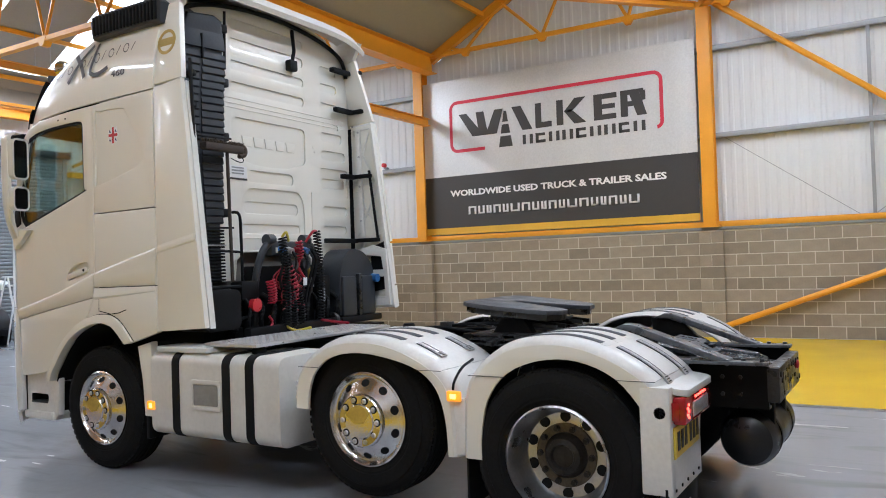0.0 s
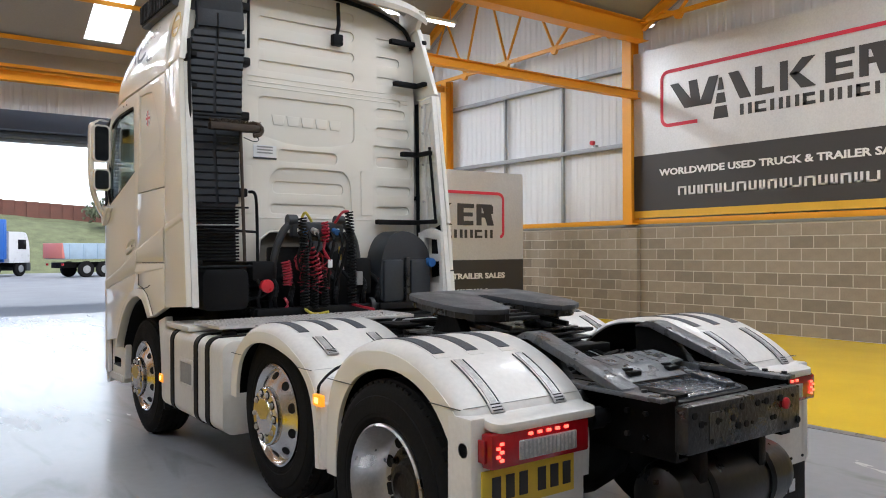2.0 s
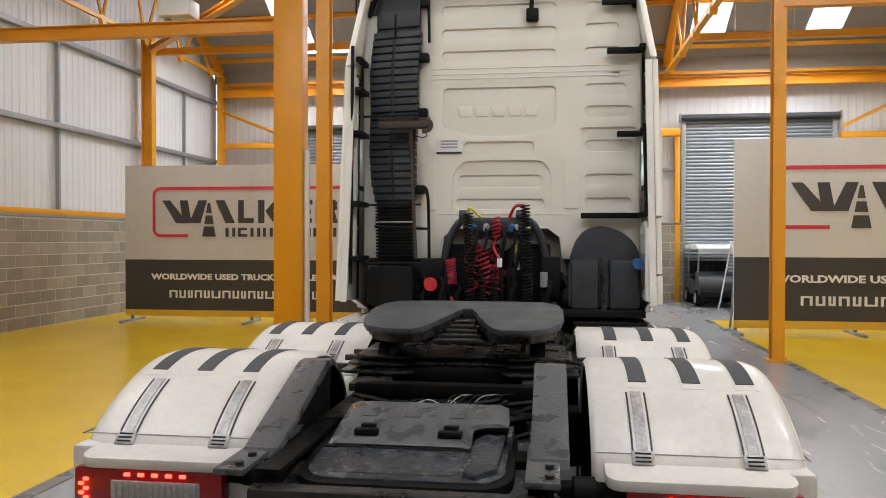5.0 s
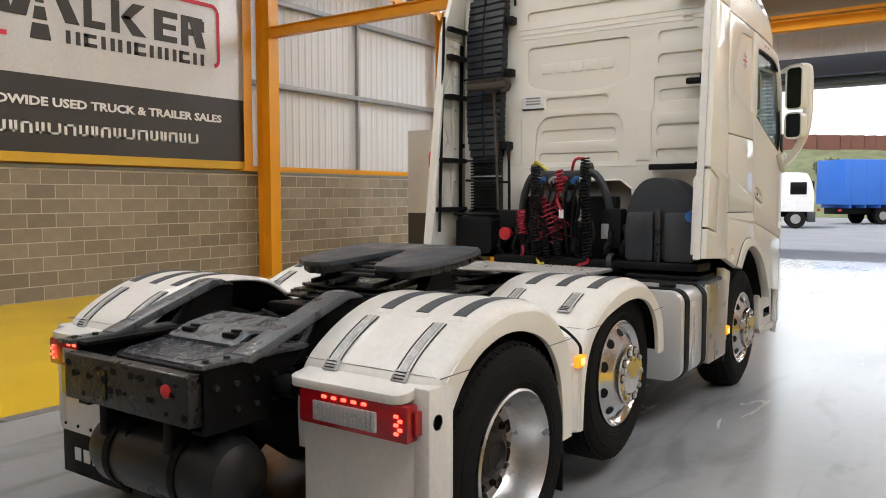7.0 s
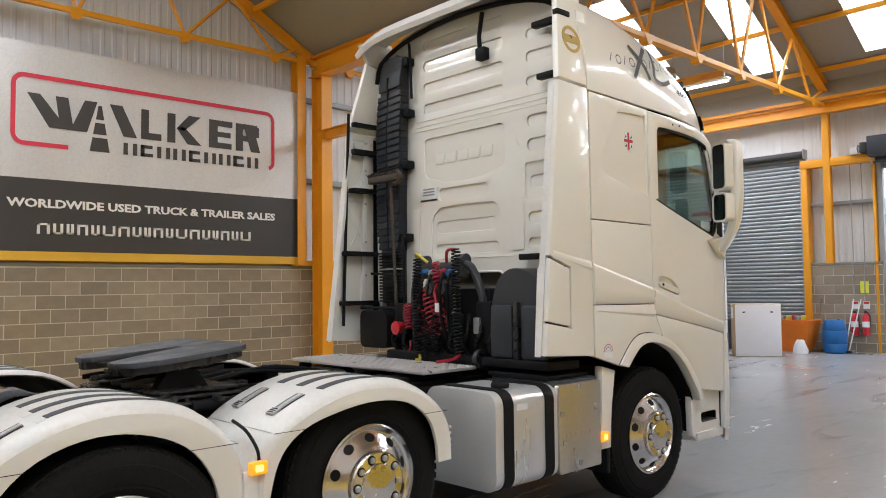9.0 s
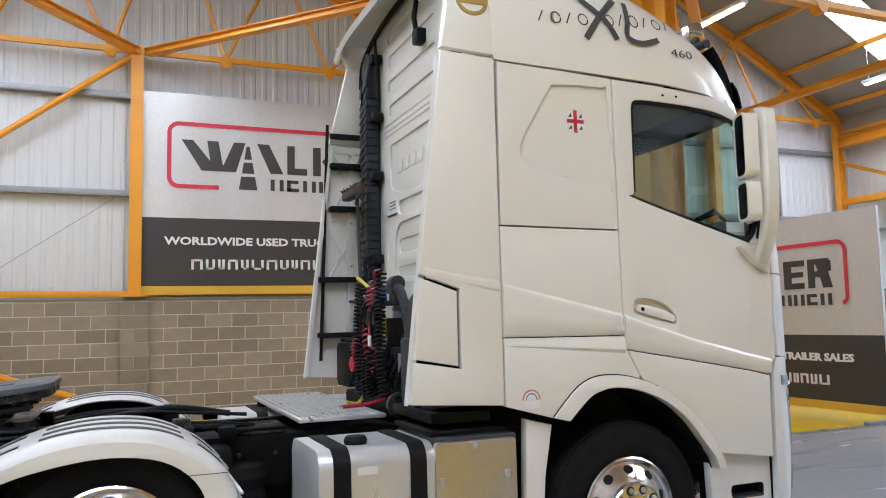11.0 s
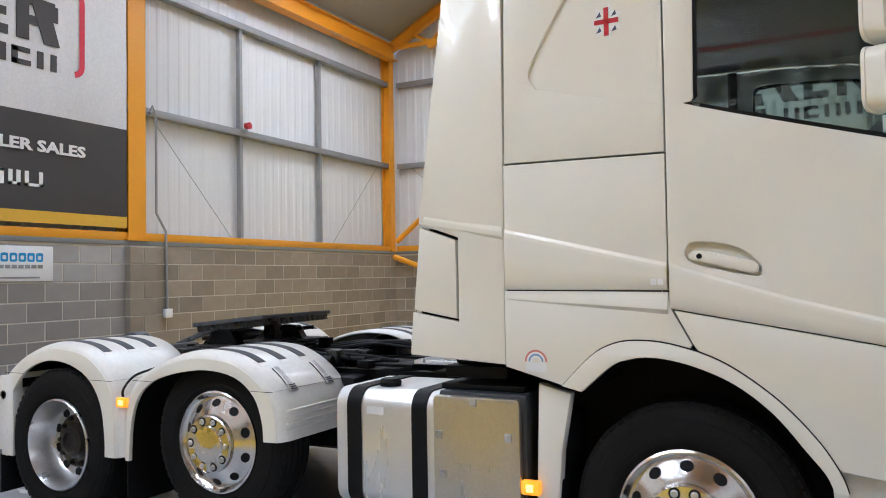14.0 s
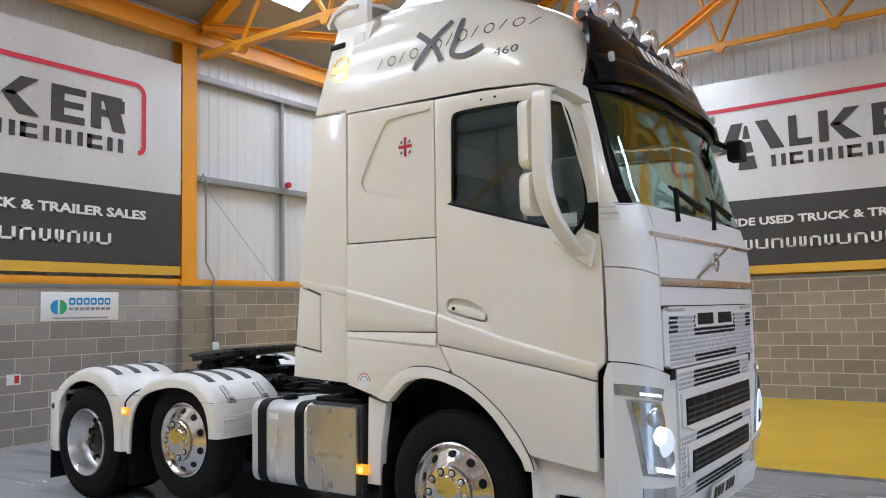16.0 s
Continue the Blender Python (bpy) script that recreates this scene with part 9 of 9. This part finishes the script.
for sx in (-0.48, 0.48):
    part("roof_post", tube([(sx, -0.6, 0.8), (sx, -0.68, 1.45)], 0.018, 8), M_GALV, bg)
    part("roof_post", tube([(sx, 0.72, 0.62), (sx, 0.7, 1.45)], 0.018, 8), M_GALV, bg)
    for sy in (-0.68, 0.62):
        wl = part("wheel", lathe([(0.0, -0.06), (0.13, -0.06), (0.14, -0.09), (0.2, -0.09), (0.215, 0.0), (0.2, 0.09), (0.0, 0.09)], "x", (sx, sy, 0.215), 24), M_TYRE, bg)
        part("wheel_disc", lathe([(0.0, -0.012), (0.12, -0.01), (0.13, 0.0), (0.0, 0.01)], "x", (sx + (0.085 if sx > 0 else -0.085), sy, 0.215), 20), M_RIM, wl)
part("windscreen_sheet", box((-0.5, -0.75, 1.3), (0.5, -0.71, 1.44), 0.01), M_TWHITE, bg, "rolled white weather sheet")
t = lathe([(0.17 + 0.014 * math.cos(q), 0.014 * math.sin(q)) for q in np.linspace(0, 5.5, 7)], "z", (0, 0, 0), 24, close=True)
t.transform(Matrix.Translation((-0.22, -0.25, 0.98)) @ Matrix.Rotation(radians(35), 4, "X"))
part("steering_wheel", t, M_BLACK, bg)
part("steering_column", tube([(-0.22, -0.25, 0.98), (-0.22, -0.5, 0.75)], 0.02, 8), M_BLACK, bg)
# fine wire stays across the wall bays
for wx, s in ((WX0 - 0.12, 1), (WX1 + 0.12, -1)):
    wr = thing("wire_stay", "thin wire stay crossing a wall bay", "wire", group="wire stays")
    part("wire", tube([(wx, -7.3, 3.85), (wx, -5.2, 2.2)], 0.006, 5), M_GALV, wr)
    part("wire", tube([(wx, -2.7, 3.85), (wx, -5.0, 2.2)], 0.006, 5), M_GALV, wr)
wr = thing("wire_stay", "thin wire stay crossing a wall bay", "wire", group="wire stays")
part("wire", tube([(-2.8, WY0 - 0.12, 3.85), (-4.4, WY0 - 0.12, 2.2)], 0.006, 5), M_GALV, wr)
part("wire", tube([(-8.6, WY0 - 0.12, 3.85), (-7.0, WY0 - 0.12, 2.2)], 0.006, 5), M_GALV, wr)

# ---- yard outside the open door ----
tagged(finish("ground", box((-300, WY1 + 0.35, -0.35), (300, 400, -0.03)), M_ASPHALT, smooth=False), "pale concrete and asphalt yard", "ground", kind="structure")
tagged(finish("ground", box((-300, -300, -0.35), (300, WY0 - 0.4, -0.03)), M_ASPHALT, smooth=False), "asphalt yard behind the building", "ground", kind="structure")
g = grid([[(x, y + 0.6 * noise.noise(Vector((x * 0.1, 7, 0))), z * (1.06 - 0.012 * x) + 0.35 * noise.noise(Vector((x * 0.25, y * 0.3, 0)))) for x in np.linspace(-90, 90, 90)] for y, z in ((58, -0.2), (61, 1.4), (64, 2.9), (67, 4.1), (70, 4.9), (76, 5.4), (110, 5.8), (148, 6.0))])
tagged(finish("bank", g, M_BANK), "rough grassy bank behind the yard", "bank", kind="structure")
pil = thing("sheet_pile_fence", "rusty brown sheet piling along the bank top", "fence")
for q in range(70):
    x = -45 + q * 0.95
    zt = 4.9 * (1.06 - 0.012 * x)
    part("panel", box((x, 70.0 + 0.12 * (q % 2), zt - 0.5), (x + 0.97, 70.12 + 0.12 * (q % 2), zt + 1.35), 0.02, seg=1), M_RUSTF, pil)
tagged(finish("backdrop", box((-260, 150, -2), (260, 150.5, 120)), M_HAZE, smooth=False), "plain bright overcast sky low over the yard", "sky", kind="structure")
bo = thing("bollard", "black and yellow banded bollard beside the doorway", "bollard", Matrix.Translation((-1.56, 14.72, -0.03)))
for q in range(8):
    part("band", lathe([(0.0, q * 0.14), (0.055, q * 0.14), (0.055, q * 0.14 + 0.14), (0.0, q * 0.14 + 0.14)], "z", (0, 0, 0), 20), M_INK if q % 2 else M_YELCABLE, bo)


def lorry(m, cabmat, bodymat, L, H, label, kind):
    v = thing("lorry", label, "lorry", m, "parked lorries")
    part("cab", slab(smooth_line([(0, 0.9), (0, 1.9), (0.25, 2.75), (0.6, 2.95), (1.9, 2.95), (2.0, 2.8), (2.0, 0.9)], 3), "x", -1.2, 1.2, bev=0.08), cabmat, v)
    part("windscreen", box((-1.05, -0.02, 1.75), (1.05, 0.12, 2.5), 0.02), M_BLACKGLOSS, v)
    for sx in (-1, 1):
        part("side_window", box((min(1.19 * sx, 1.215 * sx), 0.35, 1.8), (max(1.19 * sx, 1.215 * sx), 1.15, 2.45), 0.01), M_BLACKGLOSS, v)
    part("bumper", box((-1.22, -0.1, 0.35), (1.22, 0.3, 0.9), 0.05), M_DGREY, v)
    part("chassis", box((-0.5, 0.2, 0.6), (0.5, L, 0.95), 0.02), M_CHASSIS, v)
    if kind == "tipper":
        part("body", slab([(2.3, 1.15), (L, 1.15), (L + 0.15, H), (2.2, H)], "x", -1.24, 1.24, bev=0.04), bodymat, v)
        for q in range(7):
            y = 2.5 + q * (L - 2.8) / 6
            part("body_rib", box((-1.3, y - 0.05, 1.2), (1.3, y + 0.05, H - 0.05), 0.01), bodymat, v)
        part("tailboard", box((-1.2, L + 0.02, 1.2), (1.2, L + 0.17, H), 0.02), M_FADEDRED, v, "faded red tailboard")
    else:
        part("body", box((-1.27, 2.3, 1.15), (1.27, L, H), 0.04), bodymat, v)
        for q in range(12):
            y = 2.6 + q * (L - 3) / 11
            part("curtain_strap", box((-1.285, y - 0.03, 0.95), (1.285, y + 0.03, H - 0.25), 0.004), bodymat, v)
        part("side_guard", box((-1.2, 3.5, 0.5), (1.2, L - 3, 0.9), 0.02), M_DGREY, v)
    for y in (0.85, L - 2.6, L - 1.4) if kind != "curtain" else (0.85, 3.2, L - 5.2, L - 3.9, L - 2.6):
        for sx in (-1, 1):
            wl = part("wheel", lathe([(0.0, -0.14), (0.26, -0.14), (0.3, -0.12), (0.45, -0.14), (0.5, -0.1), (0.5, 0.1), (0.45, 0.14), (0.0, 0.14)], "x", (1.05 * sx, y, 0.5), 28), M_TYRE, v)
            part("wheel_disc", lathe([(0.0, -0.02), (0.24, -0.015), (0.26, 0.015), (0.0, 0.02)], "x", (1.19 * sx, y, 0.5), 20), M_GALV, wl)
    for sx in (-1, 1):
        part("tail_light", box((sx * 0.95 - 0.12, L + 0.0, 0.75), (sx * 0.95 + 0.12, L + 0.06, 0.9), 0.01), M_REDLAMP, v)
    return v


def parked(x, y, turn, k, *rest):
    return lorry(Matrix.Translation((x, y, -0.03)) @ Matrix.Rotation(radians(turn), 4, "Z") @ Matrix.Diagonal((k, k, k, 1)), *rest)


parked(14.1, 48.5, 107, 1.0, M_TWHITE, M_TGREY, 8.2, 2.15, "pale blue tipper lorry with a red tailboard parked outside", "tipper")
parked(4.9, 53.0, 135, 1.0, M_TWHITE, M_TBLUE, 13.5, 3.75, "blue curtain-sided lorry parked in the yard", "curtain")
parked(-4.5, 37.0, 103, 0.96, M_TWHITE, M_TWHITE, 7.0, 2.9, "white lorry parked side-on in the yard", "box")
lorry(Matrix.Translation((-12.4, 75.0, 5.9)) @ Matrix.Rotation(radians(115), 4, "Z"), M_TWHITE, M_TGREY, 7.5, 3.4, "pale lorry on the upper yard", "curtain")
wh = thing("warehouse", "pale grey clad warehouse beyond the yard", "building", Matrix.Translation((-8.5, 92, 3)) @ Matrix.Diagonal((0.6, 0.6, 0.45, 1)))
part("wall", box((-12, 0, 0), (16, 20, 7), 0.05), M_BRICKR, wh)
part("roof", slab([(-12.5, 7), (16.5, 7), (2, 9.5)], "y", -0.4, 20.4), M_GALV, wh)
for q in range(7):
    part("panel", box((-11 + q * 3.8, -0.06, 0.5), (-8 + q * 3.8, 0.02, 5.5), 0.02), M_SHUT, wh)

hs = thing("house", "far house with a dark slate gable beyond the bank", "house", Matrix.Translation((4.6, 92, 3.6)))
part("wall", slab([(-0.9, 0), (0.9, 0), (0.9, 3.2), (-0.9, 3.2)], "y", 0.0, 3.0), M_BRICKR, hs)
part("roof", slab([(-1.05, 3.15), (1.05, 3.15), (0.0, 4.3)], "y", -0.1, 3.1), M_SHUTBOX, hs, "dark slate gable roof")
rb_ = thing("road_sign", "tall pale roadside board on a post", "road sign", Matrix.Translation((4.35, 60, 0)))
part("post", cyl((0, 0.05, -0.03), (0, 0.05, 6.0), 0.07, 10), M_GALV, rb_)
part("board", box((-0.19, -0.03, 5.85), (-0.02, 0.0, 6.8), 0.01), M_FADEDBLUE, rb_, "pale blue panel")
part("board", box((0.02, -0.03, 5.85), (0.19, 0.0, 6.8), 0.01), M_TGREY, rb_, "pale grey panel")


def tree(x, y, z, h, seed):
    rnd = random.Random(seed)
    tr_ = thing("tree", "leafy spring tree on the bank", "tree", Matrix.Translation((x, y, z)), "trees on the bank")
    part("trunk", cyl((0, 0, 0), (0.1, 0, h * 0.5), 0.22, 10, r2=0.1), M_BARK, tr_)
    tips = []
    for q in range(8):
        a, e = rnd.uniform(0, 6.28), rnd.uniform(0.4, 1.1)
        p = Vector((0.05, 0, h * rnd.uniform(0.3, 0.5)))
        d = Vector((math.cos(a) * math.cos(e), math.sin(a) * math.cos(e), math.sin(e))) * h * rnd.uniform(0.3, 0.5)
        part("limb", cyl(p, p + d, 0.08, 6, r2=0.03), M_BARK, tr_)
        tips.append(p + d)
    t = B()
    for q in range(700):
        c = rnd.choice(tips) + Vector((rnd.gauss(0, h * 0.1), rnd.gauss(0, h * 0.1), rnd.gauss(0, h * 0.09)))
        m = Matrix.Translation(c) @ Euler((rnd.uniform(0, 6), rnd.uniform(0, 6), rnd.uniform(0, 6))).to_matrix().to_4x4()
        w = rnd.uniform(0.12, 0.3)
        t.faces.new([t.verts.new(m @ Vector(p)) for p in ((-w, 0, 0), (0, -w * 0.5, 0.05), (w, 0, 0), (0, w * 0.5, 0.05))])
    part("crown", t, M_LEAF, tr_, "patchy green crown", smooth=False)


for q, (x, y, z, h) in enumerate(((14, 66, 2.8, 3.5), (18, 68, 3.2, 5), (23, 66, 2.4, 5.5), (-8, 64, 2.6, 2.2), (3, 65, 2.8, 2.4))):
    tree(x, y, z, h, 20 + q)
